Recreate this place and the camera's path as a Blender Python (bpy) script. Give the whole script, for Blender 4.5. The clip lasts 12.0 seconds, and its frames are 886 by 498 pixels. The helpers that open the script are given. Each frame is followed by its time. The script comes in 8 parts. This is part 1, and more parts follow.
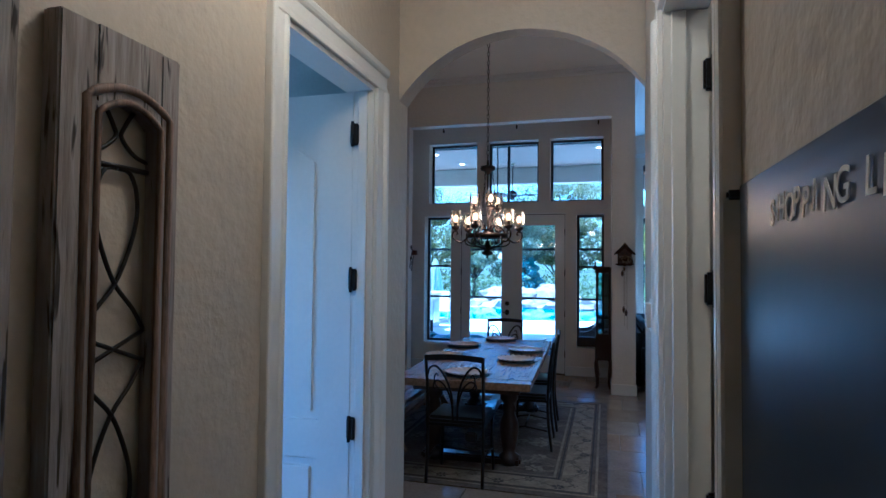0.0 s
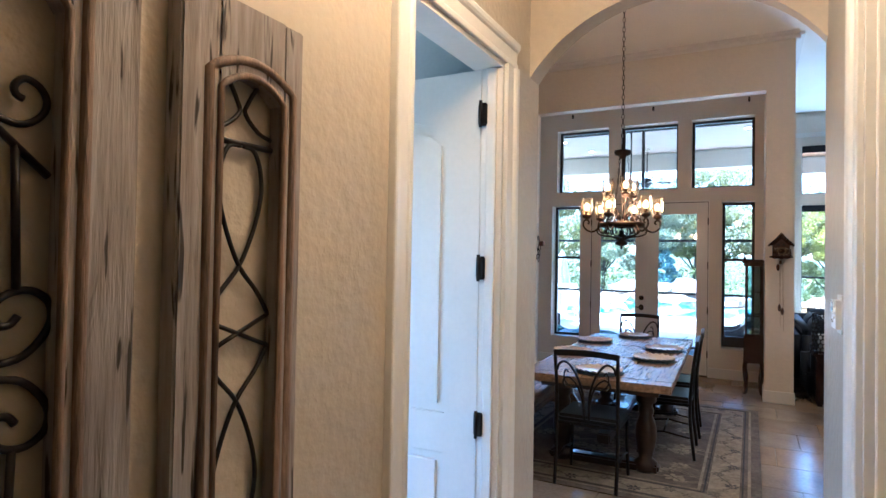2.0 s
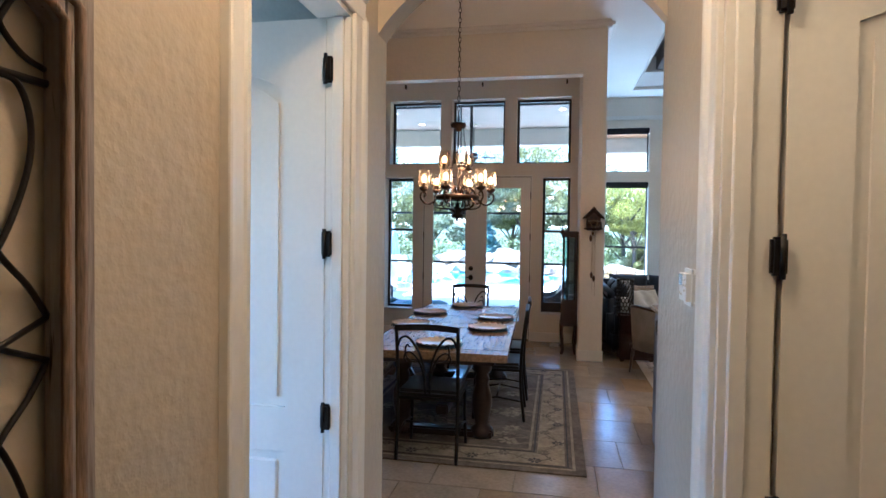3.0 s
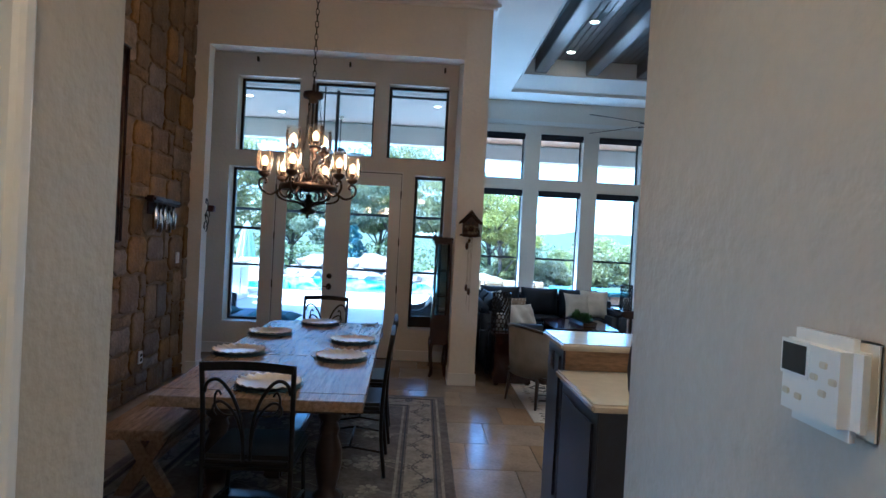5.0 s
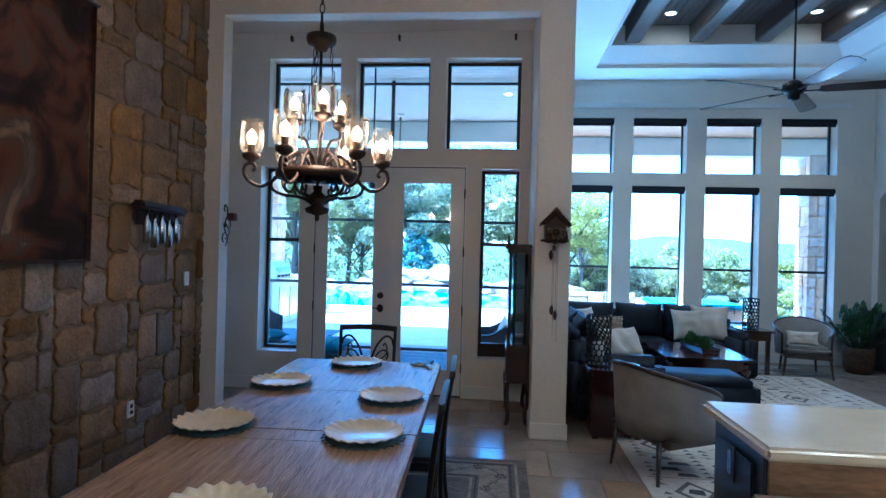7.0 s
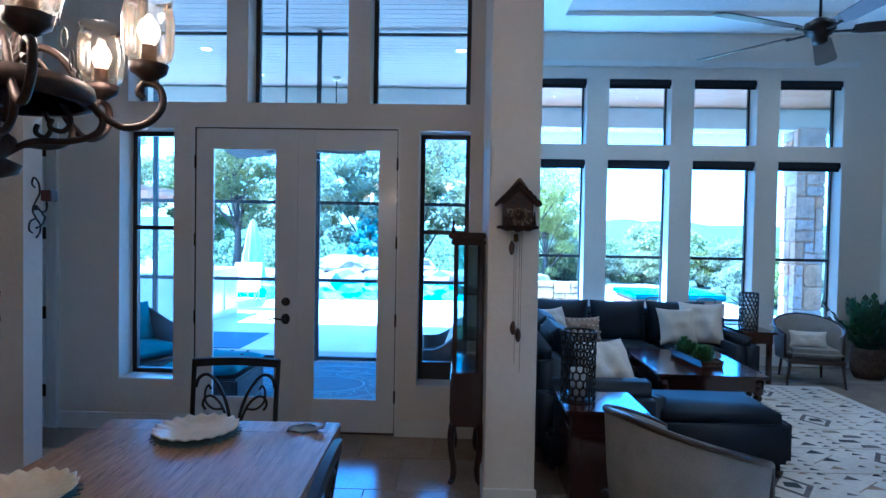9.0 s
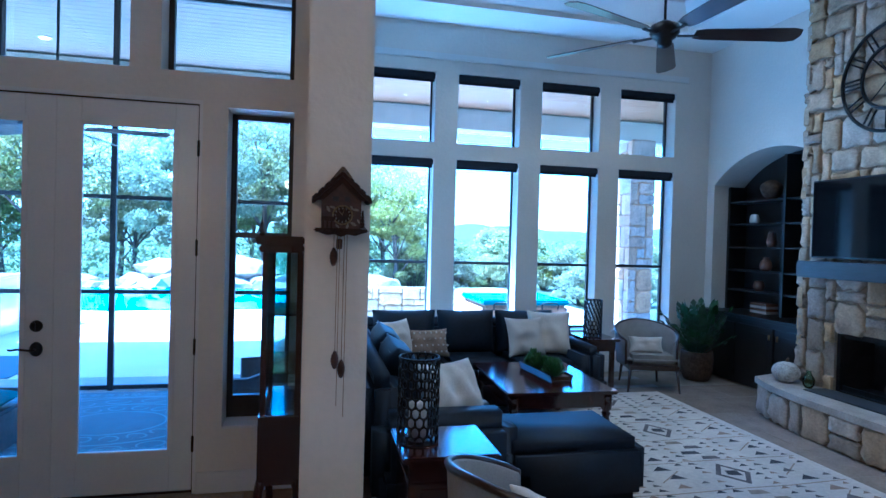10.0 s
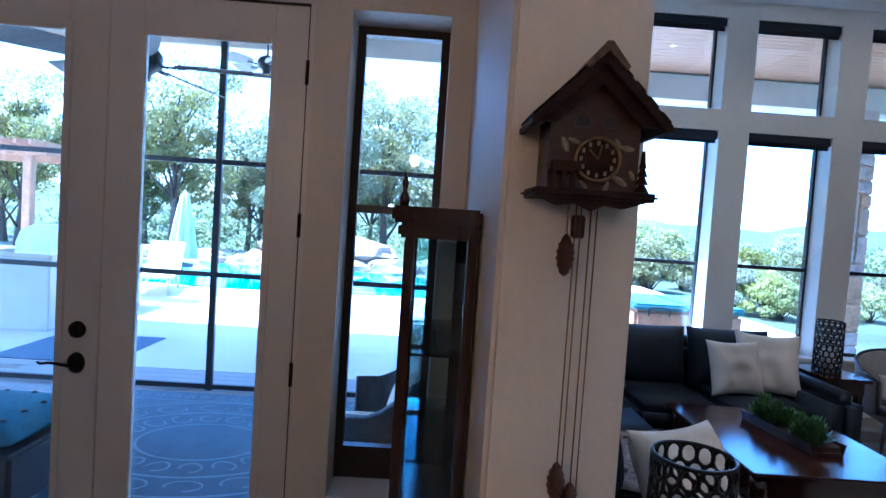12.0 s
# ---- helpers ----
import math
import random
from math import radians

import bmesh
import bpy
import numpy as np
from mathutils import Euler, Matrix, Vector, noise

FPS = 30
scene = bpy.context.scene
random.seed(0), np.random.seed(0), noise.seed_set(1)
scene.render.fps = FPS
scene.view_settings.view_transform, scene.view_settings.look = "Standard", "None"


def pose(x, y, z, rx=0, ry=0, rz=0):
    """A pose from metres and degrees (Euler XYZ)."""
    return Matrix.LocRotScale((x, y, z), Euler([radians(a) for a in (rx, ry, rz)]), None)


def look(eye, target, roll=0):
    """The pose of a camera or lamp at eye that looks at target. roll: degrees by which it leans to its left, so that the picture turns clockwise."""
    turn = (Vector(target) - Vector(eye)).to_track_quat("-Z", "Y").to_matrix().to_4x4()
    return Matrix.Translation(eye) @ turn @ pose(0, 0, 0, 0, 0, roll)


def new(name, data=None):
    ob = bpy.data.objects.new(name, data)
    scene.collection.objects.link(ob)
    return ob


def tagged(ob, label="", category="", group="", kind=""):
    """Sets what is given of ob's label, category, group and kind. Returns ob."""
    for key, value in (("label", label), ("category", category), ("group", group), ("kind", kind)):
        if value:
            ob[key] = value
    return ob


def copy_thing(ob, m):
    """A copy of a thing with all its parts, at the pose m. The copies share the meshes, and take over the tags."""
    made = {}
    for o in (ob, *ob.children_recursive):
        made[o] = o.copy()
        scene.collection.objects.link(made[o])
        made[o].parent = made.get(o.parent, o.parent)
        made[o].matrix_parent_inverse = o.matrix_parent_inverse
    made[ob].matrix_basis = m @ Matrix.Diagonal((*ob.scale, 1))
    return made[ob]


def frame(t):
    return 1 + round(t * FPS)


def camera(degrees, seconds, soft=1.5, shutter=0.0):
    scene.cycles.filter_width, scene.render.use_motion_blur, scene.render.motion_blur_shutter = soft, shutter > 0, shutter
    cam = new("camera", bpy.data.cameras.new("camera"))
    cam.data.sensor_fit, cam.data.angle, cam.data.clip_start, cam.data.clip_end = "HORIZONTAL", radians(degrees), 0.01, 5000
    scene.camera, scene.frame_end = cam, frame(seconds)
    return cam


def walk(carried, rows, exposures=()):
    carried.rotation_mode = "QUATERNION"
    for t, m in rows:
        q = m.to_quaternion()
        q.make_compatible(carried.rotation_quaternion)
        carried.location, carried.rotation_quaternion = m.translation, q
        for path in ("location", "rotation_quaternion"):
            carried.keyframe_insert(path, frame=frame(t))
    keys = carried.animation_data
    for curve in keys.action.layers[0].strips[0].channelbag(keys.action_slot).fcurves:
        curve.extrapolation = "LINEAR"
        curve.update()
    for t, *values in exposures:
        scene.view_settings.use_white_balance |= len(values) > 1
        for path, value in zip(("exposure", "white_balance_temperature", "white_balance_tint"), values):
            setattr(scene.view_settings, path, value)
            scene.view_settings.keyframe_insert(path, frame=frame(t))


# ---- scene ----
cam = camera(74.7, 12.0)
PATH = [
    (0, (0.141, 0.072, 1.619), (-0.4, 1.997, 1.686), 0.5),
    (0.5, (0.102, 0.113, 1.611), (-0.547, 2.005, 1.608), 0.0),
    (1, (0.07, 0.169, 1.601), (-0.772, 1.983, 1.559), 0.1),
    (1.5, (0.059, 0.193, 1.595), (-0.915, 1.939, 1.581), 0.9),
    (2, (0.07, 0.204, 1.603), (-0.868, 1.97, 1.637), 1.0),
    (2.5, (0.013, 0.257, 1.592), (-0.691, 2.129, 1.609), 2.8),
    (3, (-0.077, 0.37, 1.613), (-0.461, 2.333, 1.558), 0.8),
    (3.2, (-0.106, 0.438, 1.613), (-0.382, 2.418, 1.559), 0.8),
    (4.8, (-0.153, 1.323, 1.617), (-0.112, 3.323, 1.585), 3.2),
    (5, (-0.139, 1.472, 1.597), (-0.071, 3.471, 1.575), 3.0),
    (5.5, (-0.119, 1.85, 1.606), (-0.11, 3.85, 1.618), 3.3),
    (6, (-0.134, 2.22, 1.578), (-0.135, 4.22, 1.584), 3.3),
    (6.5, (-0.146, 2.587, 1.574), (-0.147, 4.587, 1.569), 3.6),
    (7, (-0.097, 2.972, 1.599), (-0.287, 4.963, 1.599), 1.5),
    (7.2, (-0.122, 3.13, 1.563), (-0.38, 5.113, 1.548), 1.3),
    (8.8, (0.02, 4.414, 1.635), (-0.183, 6.402, 1.567), 0.5),
    (9, (0.052, 4.547, 1.644), (-0.011, 6.546, 1.594), 1.0),
    (9.5, (0.149, 4.899, 1.647), (0.422, 6.88, 1.624), 1.7),
    (10, (0.257, 5.268, 1.66), (0.691, 7.22, 1.631), 1.6),
    (10.5, (0.302, 5.624, 1.63), (0.833, 7.552, 1.589), 1.4),
    (11, (0.285, 5.995, 1.623), (0.822, 7.921, 1.564), 1.5),
    (11.5, (0.205, 6.412, 1.635), (0.588, 8.373, 1.561), 2.1),
    (12, (0.066, 6.766, 1.622), (0.123, 8.763, 1.531), 3.8),
]
EXPOSURES = [(0.0, 2.45, 3450, 0), (0.5, 2.95, 3650, 1), (1.0, 3.3, 3900, 2), (1.5, 3.45, 4000, 4), (2.0, 3.75, 4350, 4), (2.5, 3.8, 4600, 4), (3.2, 3.25, 4350, 4), (4.8, 2.95, 4100, 0), (5.5, 3.1, 3800, -2), (6.5, 3.38, 3600, -4), (8.8, 3.36, 3350, -2), (10.5, 3.35, 3350, 2), (11.3, 3.38, 3650, 6), (12.0, 3.15, 3900, 8)]
walk(cam, [(t, look(eye, target, roll)) for t, eye, target, roll in PATH], EXPOSURES)

# ---- light ----
SUN_EL, SUN_AZ = 66.0, 277.0
world = bpy.data.worlds.new("sky")
scene.world = world
world.use_nodes = True
wn = world.node_tree.nodes
sky = wn.new("ShaderNodeTexSky")
sky.sky_type, sky.sun_disc = "NISHITA", False
sky.sun_elevation, sky.sun_rotation = radians(SUN_EL), radians(SUN_AZ)
world.node_tree.links.new(sky.outputs[0], wn["Background"].inputs[0])
wn["Background"].inputs[1].default_value = 0.15
sun_data = bpy.data.lights.new("sun", "SUN")
sun_data.energy, sun_data.angle, sun_data.color = 5.0, radians(0.5), (1.0, 0.95, 0.88)
sun = new("sun", sun_data)
_a, _e = radians(SUN_AZ), radians(SUN_EL)
sun.matrix_world = look((math.sin(_a) * math.cos(_e) * 50, math.cos(_a) * math.cos(_e) * 50, math.sin(_e) * 50), (0, 0, 0))


def area_lamp(name, m, w, h, watts, colour=(1, 0.8, 0.6), shape="RECTANGLE"):
    d = bpy.data.lights.new(name, "AREA")
    d.shape, d.size, d.size_y, d.energy, d.color = shape, w, h, watts, colour
    o = new(name, d)
    o.matrix_world = m
    return o


def point_lamp(name, place, watts, colour=(1, 0.68, 0.38), size=0.03):
    d = bpy.data.lights.new(name, "POINT")
    d.energy, d.color, d.shadow_soft_size = watts, colour, size
    o = new(name, d)
    o.location = place
    return o


# unseen lamps added on two living room sills, in for skylight and deck glare
for x in (1.2535, 2.346):
    area_lamp("window_skylight", look((x, 12.30, 0.63), (x + 0.25, 10.9, 3.2)), 0.76, 0.12, 5.5, (0.80, 0.92, 1.0))


# ---- materials ----
def mat(name, colour, rough=0.6, metal=0.0, vary=0.12, scale=6.0, fine=60.0, bump=0.15, bump_scale=None, stretch=(1, 1, 1), random_tint=0.0, spec=0.5, coat=0.0, tint2=None, dist=0.004):
    """A surface with stains at one scale, grain at another, and relief."""
    m = bpy.data.materials.new(name)
    m.use_nodes = True
    nt = m.node_tree
    n, l = nt.nodes, nt.links
    bs = n["Principled BSDF"]
    bs.inputs["Roughness"].default_value = rough
    bs.inputs["Metallic"].default_value = metal
    bs.inputs["Specular IOR Level"].default_value = spec
    bs.inputs["Coat Weight"].default_value = coat
    bs.inputs["Coat Roughness"].default_value = 0.12
    tc = n.new("ShaderNodeTexCoord")
    mp = n.new("ShaderNodeMapping")
    mp.inputs["Scale"].default_value = stretch
    l.new(tc.outputs["Object"], mp.inputs[0])
    big, small = n.new("ShaderNodeTexNoise"), n.new("ShaderNodeTexNoise")
    for t, s, d in ((big, scale, 4), (small, fine, 6)):
        t.inputs["Scale"].default_value, t.inputs["Detail"].default_value = s, d
        l.new(mp.outputs[0], t.inputs[0])
    base = n.new("ShaderNodeMix")
    base.data_type = "RGBA"
    c2 = tint2 or tuple(c * (1 - 2.2 * vary) for c in colour)
    base.inputs["A"].default_value = (*[min(1, c * (1 + vary)) for c in colour], 1)
    base.inputs["B"].default_value = (*c2, 1)
    ramp = n.new("ShaderNodeMapRange")
    ramp.inputs["From Min"].default_value, ramp.inputs["From Max"].default_value = 0.3, 0.7
    add = n.new("ShaderNodeMath")
    add.operation = "MULTIPLY_ADD"
    add.inputs[1].default_value = 0.45
    half = n.new("ShaderNodeMath")
    half.operation = "MULTIPLY"
    half.inputs[1].default_value = 0.55
    l.new(big.outputs[0], half.inputs[0])
    l.new(small.outputs[0], add.inputs[0])
    l.new(half.outputs[0], add.inputs[2])
    l.new(add.outputs[0], ramp.inputs[0])
    l.new(ramp.outputs[0], base.inputs["Factor"])
    out = base.outputs["Result"]
    if random_tint:
        info = n.new("ShaderNodeObjectInfo")
        hsv = n.new("ShaderNodeHueSaturation")
        vr = n.new("ShaderNodeMapRange")
        vr.inputs["To Min"].default_value, vr.inputs["To Max"].default_value = 1 - random_tint, 1 + random_tint
        l.new(info.outputs["Random"], vr.inputs[0])
        l.new(vr.outputs[0], hsv.inputs["Value"])
        sr = n.new("ShaderNodeMapRange")
        sr.inputs["To Min"].default_value, sr.inputs["To Max"].default_value = 1.25, 0.6
        mul = n.new("ShaderNodeMath")
        mul.operation = "MULTIPLY"
        mul.inputs[1].default_value = 7.13
        fr = n.new("ShaderNodeMath")
        fr.operation = "FRACT"
        l.new(info.outputs["Random"], mul.inputs[0])
        l.new(mul.outputs[0], fr.inputs[0])
        l.new(fr.outputs[0], sr.inputs[0])
        l.new(sr.outputs[0], hsv.inputs["Saturation"])
        l.new(out, hsv.inputs["Color"])
        out = hsv.outputs[0]
    l.new(out, bs.inputs["Base Color"])
    if bump:
        bt = n.new("ShaderNodeTexNoise")
        bt.inputs["Scale"].default_value, bt.inputs["Detail"].default_value = bump_scale or fine, 3
        l.new(mp.outputs[0], bt.inputs[0])
        b = n.new("ShaderNodeBump")
        b.inputs["Strength"].default_value, b.inputs["Distance"].default_value = bump, dist
        l.new(bt.outputs[0], b.inputs["Height"])
        l.new(b.outputs[0], bs.inputs["Normal"])
    return m


def glow(name, colour, strength):
    m = bpy.data.materials.new(name)
    m.use_nodes = True
    bs = m.node_tree.nodes["Principled BSDF"]
    bs.inputs["Base Color"].default_value = (*colour, 1)
    bs.inputs["Emission Color"].default_value = (*colour, 1)
    bs.inputs["Emission Strength"].default_value = strength
    return m


def glass(name, tint=(1, 1, 1), rough=0.0, ior=1.45, clear=0.93, haze=0.0):
    """Thin pane: mostly clear, with a mirror's share by angle."""
    m = bpy.data.materials.new(name)
    m.use_nodes = True
    nt = m.node_tree
    n, l = nt.nodes, nt.links
    n.remove(n["Principled BSDF"])
    tr, gl, mix, fr = n.new("ShaderNodeBsdfTransparent"), n.new("ShaderNodeBsdfGlossy"), n.new("ShaderNodeMixShader"), n.new("ShaderNodeFresnel")
    tr.inputs[0].default_value = (*[clear * c for c in tint], 1)
    gl.inputs["Roughness"].default_value = rough
    fr.inputs[0].default_value = ior
    l.new(fr.outputs[0], mix.inputs[0])
    l.new(tr.outputs[0], mix.inputs[1])
    l.new(gl.outputs[0], mix.inputs[2])
    out = mix
    if haze:
        df, out = n.new("ShaderNodeBsdfTranslucent"), n.new("ShaderNodeMixShader")
        df.inputs[0].default_value = (0.9, 0.85, 0.75, 1)
        out.inputs[0].default_value = haze
        l.new(mix.outputs[0], out.inputs[1])
        l.new(df.outputs[0], out.inputs[2])
    l.new(out.outputs[0], n["Material Output"].inputs[0])
    return m


M = {}
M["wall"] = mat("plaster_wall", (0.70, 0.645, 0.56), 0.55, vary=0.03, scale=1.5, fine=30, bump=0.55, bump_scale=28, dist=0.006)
# beige plaster again, its colour darkened to offset too much light in the hall
M["hall_wall_dimmed"] = mat("hall_plaster_dimmed", (0.48, 0.415, 0.32), 0.5, vary=0.04, scale=2, fine=40, bump=0.8, bump_scale=26, dist=0.007)
M["ceiling"] = mat("ceiling_paint", (0.84, 0.82, 0.78), 0.8, vary=0.03, scale=1.5, fine=40, bump=0.3, bump_scale=40)
M["white"] = mat("white_trim_paint", (0.72, 0.70, 0.66), 0.34, vary=0.03, scale=4, fine=50, bump=0, coat=0.12)
M["bronze"] = mat("dark_bronze_frame", (0.035, 0.028, 0.024), 0.4, 0.3, vary=0.2, bump=0.05)
M["black_metal"] = mat("black_iron", (0.018, 0.016, 0.015), 0.42, 0.6, vary=0.3, scale=14, fine=90, bump=0.3, dist=0.001)
M["tile"] = mat("travertine_tile", (0.29, 0.215, 0.145), 0.2, vary=0.13, scale=5, fine=40, bump=0.08, random_tint=0.10, coat=0.1)
M["grout"] = mat("grout", (0.24, 0.20, 0.15), 0.85, vary=0.15)
M["stone"] = mat("limestone", (0.21, 0.125, 0.052), 0.8, vary=0.25, scale=9, fine=45, bump=0.9, bump_scale=22, random_tint=0.30, dist=0.012)
M["stone2"] = mat("pale_limestone", (0.46, 0.345, 0.21), 0.8, vary=0.2, scale=9, fine=45, bump=0.9, bump_scale=22, random_tint=0.25, dist=0.012)
M["mortar_light"] = mat("pale_mortar", (0.36, 0.28, 0.185), 0.95, vary=0.2, scale=12, fine=90, bump=0.6)
M["mortar"] = mat("mortar", (0.19, 0.125, 0.065), 0.95, vary=0.2, scale=12, fine=90, bump=0.6)
M["dark_wood"] = mat("espresso_wood", (0.03, 0.016, 0.011), 0.28, vary=0.3, scale=3, fine=30, stretch=(1, 1, 12), bump=0.1, coat=0.3)
M["beam"] = mat("stained_beam", (0.05, 0.03, 0.02), 0.35, vary=0.35, scale=4, fine=22, stretch=(6, 0.6, 6), bump=0.3, coat=0.2)
M["table_wood"] = mat("weathered_oak", (0.31, 0.20, 0.115), 0.27, vary=0.28, scale=5, fine=26, stretch=(9, 0.7, 9), bump=0.7, bump_scale=18, dist=0.006)
M["grass"] = mat("grass", (0.055, 0.065, 0.025), 0.9, vary=0.4, scale=0.4, fine=8, bump=0.6)
M["concrete"] = mat("pool_deck", (0.58, 0.535, 0.47), 0.8, vary=0.1, scale=1, fine=20, bump=0.2)
M["pane"] = glass("window_pane", (0.97, 0.99, 1.0), clear=0.99)
M["navy"] = mat("navy_cabinet", (0.018, 0.022, 0.035), 0.35, vary=0.15, scale=6, fine=60, bump=0.05)
M["quartz"] = mat("cream_quartz", (0.52, 0.43, 0.30), 0.16, vary=0.06, scale=12, fine=150, bump=0.0, coat=0.3)


# ---- builders ----
def box(bm, x0, x1, y0, y1, z0, z1):
    v = [bm.verts.new(c) for c in ((x0, y0, z0), (x1, y0, z0), (x1, y1, z0), (x0, y1, z0), (x0, y0, z1), (x1, y0, z1), (x1, y1, z1), (x0, y1, z1))]
    for f in ((3, 2, 1, 0), (4, 5, 6, 7), (0, 1, 5, 4), (1, 2, 6, 5), (2, 3, 7, 6), (3, 0, 4, 7)):
        bm.faces.new([v[i] for i in f])
    return v


def boxes(*dims, r=0.0, seg=2):
    bm = bmesh.new()
    for d in dims:
        box(bm, *d)
    if r:
        bmesh.ops.bevel(bm, geom=bm.edges[:], offset=r, segments=seg, affect="EDGES", clamp_overlap=True)
    return bm


def lathe(profile, seg=20, centre=(0, 0, 0)):
    """Turned shape from (radius, height) pairs."""
    bm = bmesh.new()
    rings = []
    for r, z in profile:
        rings.append([bm.verts.new((centre[0] + r * math.cos(2 * math.pi * i / seg), centre[1] + r * math.sin(2 * math.pi * i / seg), centre[2] + z)) for i in range(seg)])
    for a, b in zip(rings, rings[1:]):
        for i in range(seg):
            bm.faces.new((a[i], a[(i + 1) % seg], b[(i + 1) % seg], b[i]))
    if profile[0][0] > 1e-4:
        bm.faces.new(rings[0][::-1])
    if profile[-1][0] > 1e-4:
        bm.faces.new(rings[-1])
    for f in bm.faces:
        f.smooth = True
    return bm


def smooth(pts, k=4):
    """A rounded curve through points."""
    p = [Vector(q) for q in pts]
    p = [2 * p[0] - p[1]] + p + [2 * p[-1] - p[-2]]
    out = []
    for a, b, c, d in zip(p, p[1:], p[2:], p[3:]):
        for i in range(k):
            t = i / k
            out.append(0.5 * (2 * b + (c - a) * t + (2 * a - 5 * b + 4 * c - d) * t * t + (3 * b - a - 3 * c + d) * t * t * t))
    return out + [p[-2]]


def tube(bm, pts, r, seg=6, taper=None, closed=False):
    """A round rod along points."""
    pts = [Vector(p) for p in pts]
    if not closed and 3 < len(pts) < 14:
        pts = smooth(pts)
    n = len(pts)
    rings, up = [], None
    for i, p in enumerate(pts):
        if closed:
            d = (pts[(i + 1) % n] - pts[i - 1]).normalized()
        else:
            d = (pts[min(i + 1, n - 1)] - pts[max(i - 1, 0)]).normalized()
        if up is None:
            up = d.orthogonal().normalized()
        up = (up - d * up.dot(d))
        up = up.normalized() if up.length > 1e-5 else d.orthogonal().normalized()
        side = d.cross(up)
        rr = r if taper is None else r + (taper - r) * i / max(1, n - 1)
        rings.append([bm.verts.new(p + rr * (math.cos(2 * math.pi * k / seg) * up + math.sin(2 * math.pi * k / seg) * side)) for k in range(seg)])
    pairs = list(zip(rings, rings[1:])) + ([(rings[-1], rings[0])] if closed else [])
    for a, b in pairs:
        for k in range(seg):
            f = bm.faces.new((a[k], a[(k + 1) % seg], b[(k + 1) % seg], b[k]))
            f.smooth = True
    if not closed:
        bm.faces.new(rings[0][::-1])
        bm.faces.new(rings[-1])
    return bm


def rods(*paths, r=0.005, seg=6):
    bm = bmesh.new()
    for p in paths:
        tube(bm, p, r, seg)
    return bm


def prism(outline, depth, axis="y", at=0.0):
    """An outline of (a, b) pairs pushed to a depth. axis y: a is x, b is z; axis x: a is y, b is z; axis z: a is x, b is y."""
    bm = bmesh.new()

    def put(a, b, d):
        return {"y": (a, d, b), "x": (d, a, b), "z": (a, b, d)}[axis]

    f0 = [bm.verts.new(put(a, b, at)) for a, b in outline]
    f1 = [bm.verts.new(put(a, b, at + depth)) for a, b in outline]
    bm.faces.new(f0)
    bm.faces.new(f1[::-1])
    n = len(outline)
    for i in range(n):
        bm.faces.new((f0[i], f1[i], f1[(i + 1) % n], f0[(i + 1) % n]))
    bmesh.ops.recalc_face_normals(bm, faces=bm.faces[:])
    return bm


def arc(cx, cz, r, a0, a1, n=12, ry=None):
    ry = r if ry is None else ry
    return [(cx + r * math.cos(radians(a0 + (a1 - a0) * i / n)), cz + ry * math.sin(radians(a0 + (a1 - a0) * i / n))) for i in range(n + 1)]


def spiral(cx, cz, r0, r1, a0, a1, n=24):
    out = []
    for i in range(n + 1):
        k = i / n
        r, a = r0 + (r1 - r0) * k, radians(a0 + (a1 - a0) * k)
        out.append((cx + r * math.cos(a), cz + r * math.sin(a)))
    return out


def mesh_of(name, bm, material):
    me = bpy.data.meshes.new(name)
    bm.normal_update()
    bm.to_mesh(me)
    bm.free()
    me.materials.append(material)
    return me


def part(name, bm, material, parent, label=""):
    o = new(name, mesh_of(name, bm, material))
    if parent is not None:
        o.parent = parent
    if label:
        o["label"] = label
    return o


def solid(name, bm, material, label="", category="", kind="", group=""):
    return tagged(part(name, bm, material, None), label, category, group, kind)


def thing(name, m, label, category, group=""):
    o = new(name)
    o.empty_display_size = 0.1
    o.matrix_world = m if isinstance(m, Matrix) else pose(*m)
    return tagged(o, label, category, group)


def wall_with_holes(name, axis, face, thick, a0, a1, z0, z1, holes, material, label):
    """A wall along x (axis 'x', face at y) or along y (axis 'y', face at x), with rectangular openings (a0, a1, z0, z1)."""
    xs = sorted({a0, a1, *[h[0] for h in holes], *[h[1] for h in holes]})
    bm = bmesh.new()
    for l, r in zip(xs, xs[1:]):
        mid = (l + r) / 2
        cuts = sorted((h[2], h[3]) for h in holes if h[0] < mid < h[1])
        z = z0
        for c0, c1 in cuts + [(z1, z1)]:
            if c0 > z + 1e-4:
                lo, hi = sorted((face, face + thick))
                if axis == "x":
                    box(bm, l, r, lo, hi, z, c0)
                else:
                    box(bm, lo, hi, l, r, z, c0)
            z = c1
    bmesh.ops.remove_doubles(bm, verts=bm.verts[:], dist=1e-4)
    twin = {}
    for f in bm.faces:
        twin.setdefault(tuple(round(c, 3) for c in f.calc_center_median()), []).append(f)
    bmesh.ops.delete(bm, geom=[f for fs in twin.values() if len(fs) > 1 for f in fs], context="FACES")
    return solid(name, bm, material, label, "wall", "structure")


# ---- structure ----
CEIL = 4.30
STONE_X, NICHE_Y, DOOR_Y, LR_Y, LR_X = -2.73, 7.98, 9.20, 12.22, 5.47
HL, HR, ARCH_Y0, ARCH_Y1 = -0.785, 0.300, 2.59, 2.71
ARCH_RY = 2.65
BACK_Y = -1.6

solid("subfloor", boxes((-6, 8, -2.2, 12.45, -0.2, -0.012)), M["grout"], "sanded beige grout between the floor tiles", "floor", "structure")

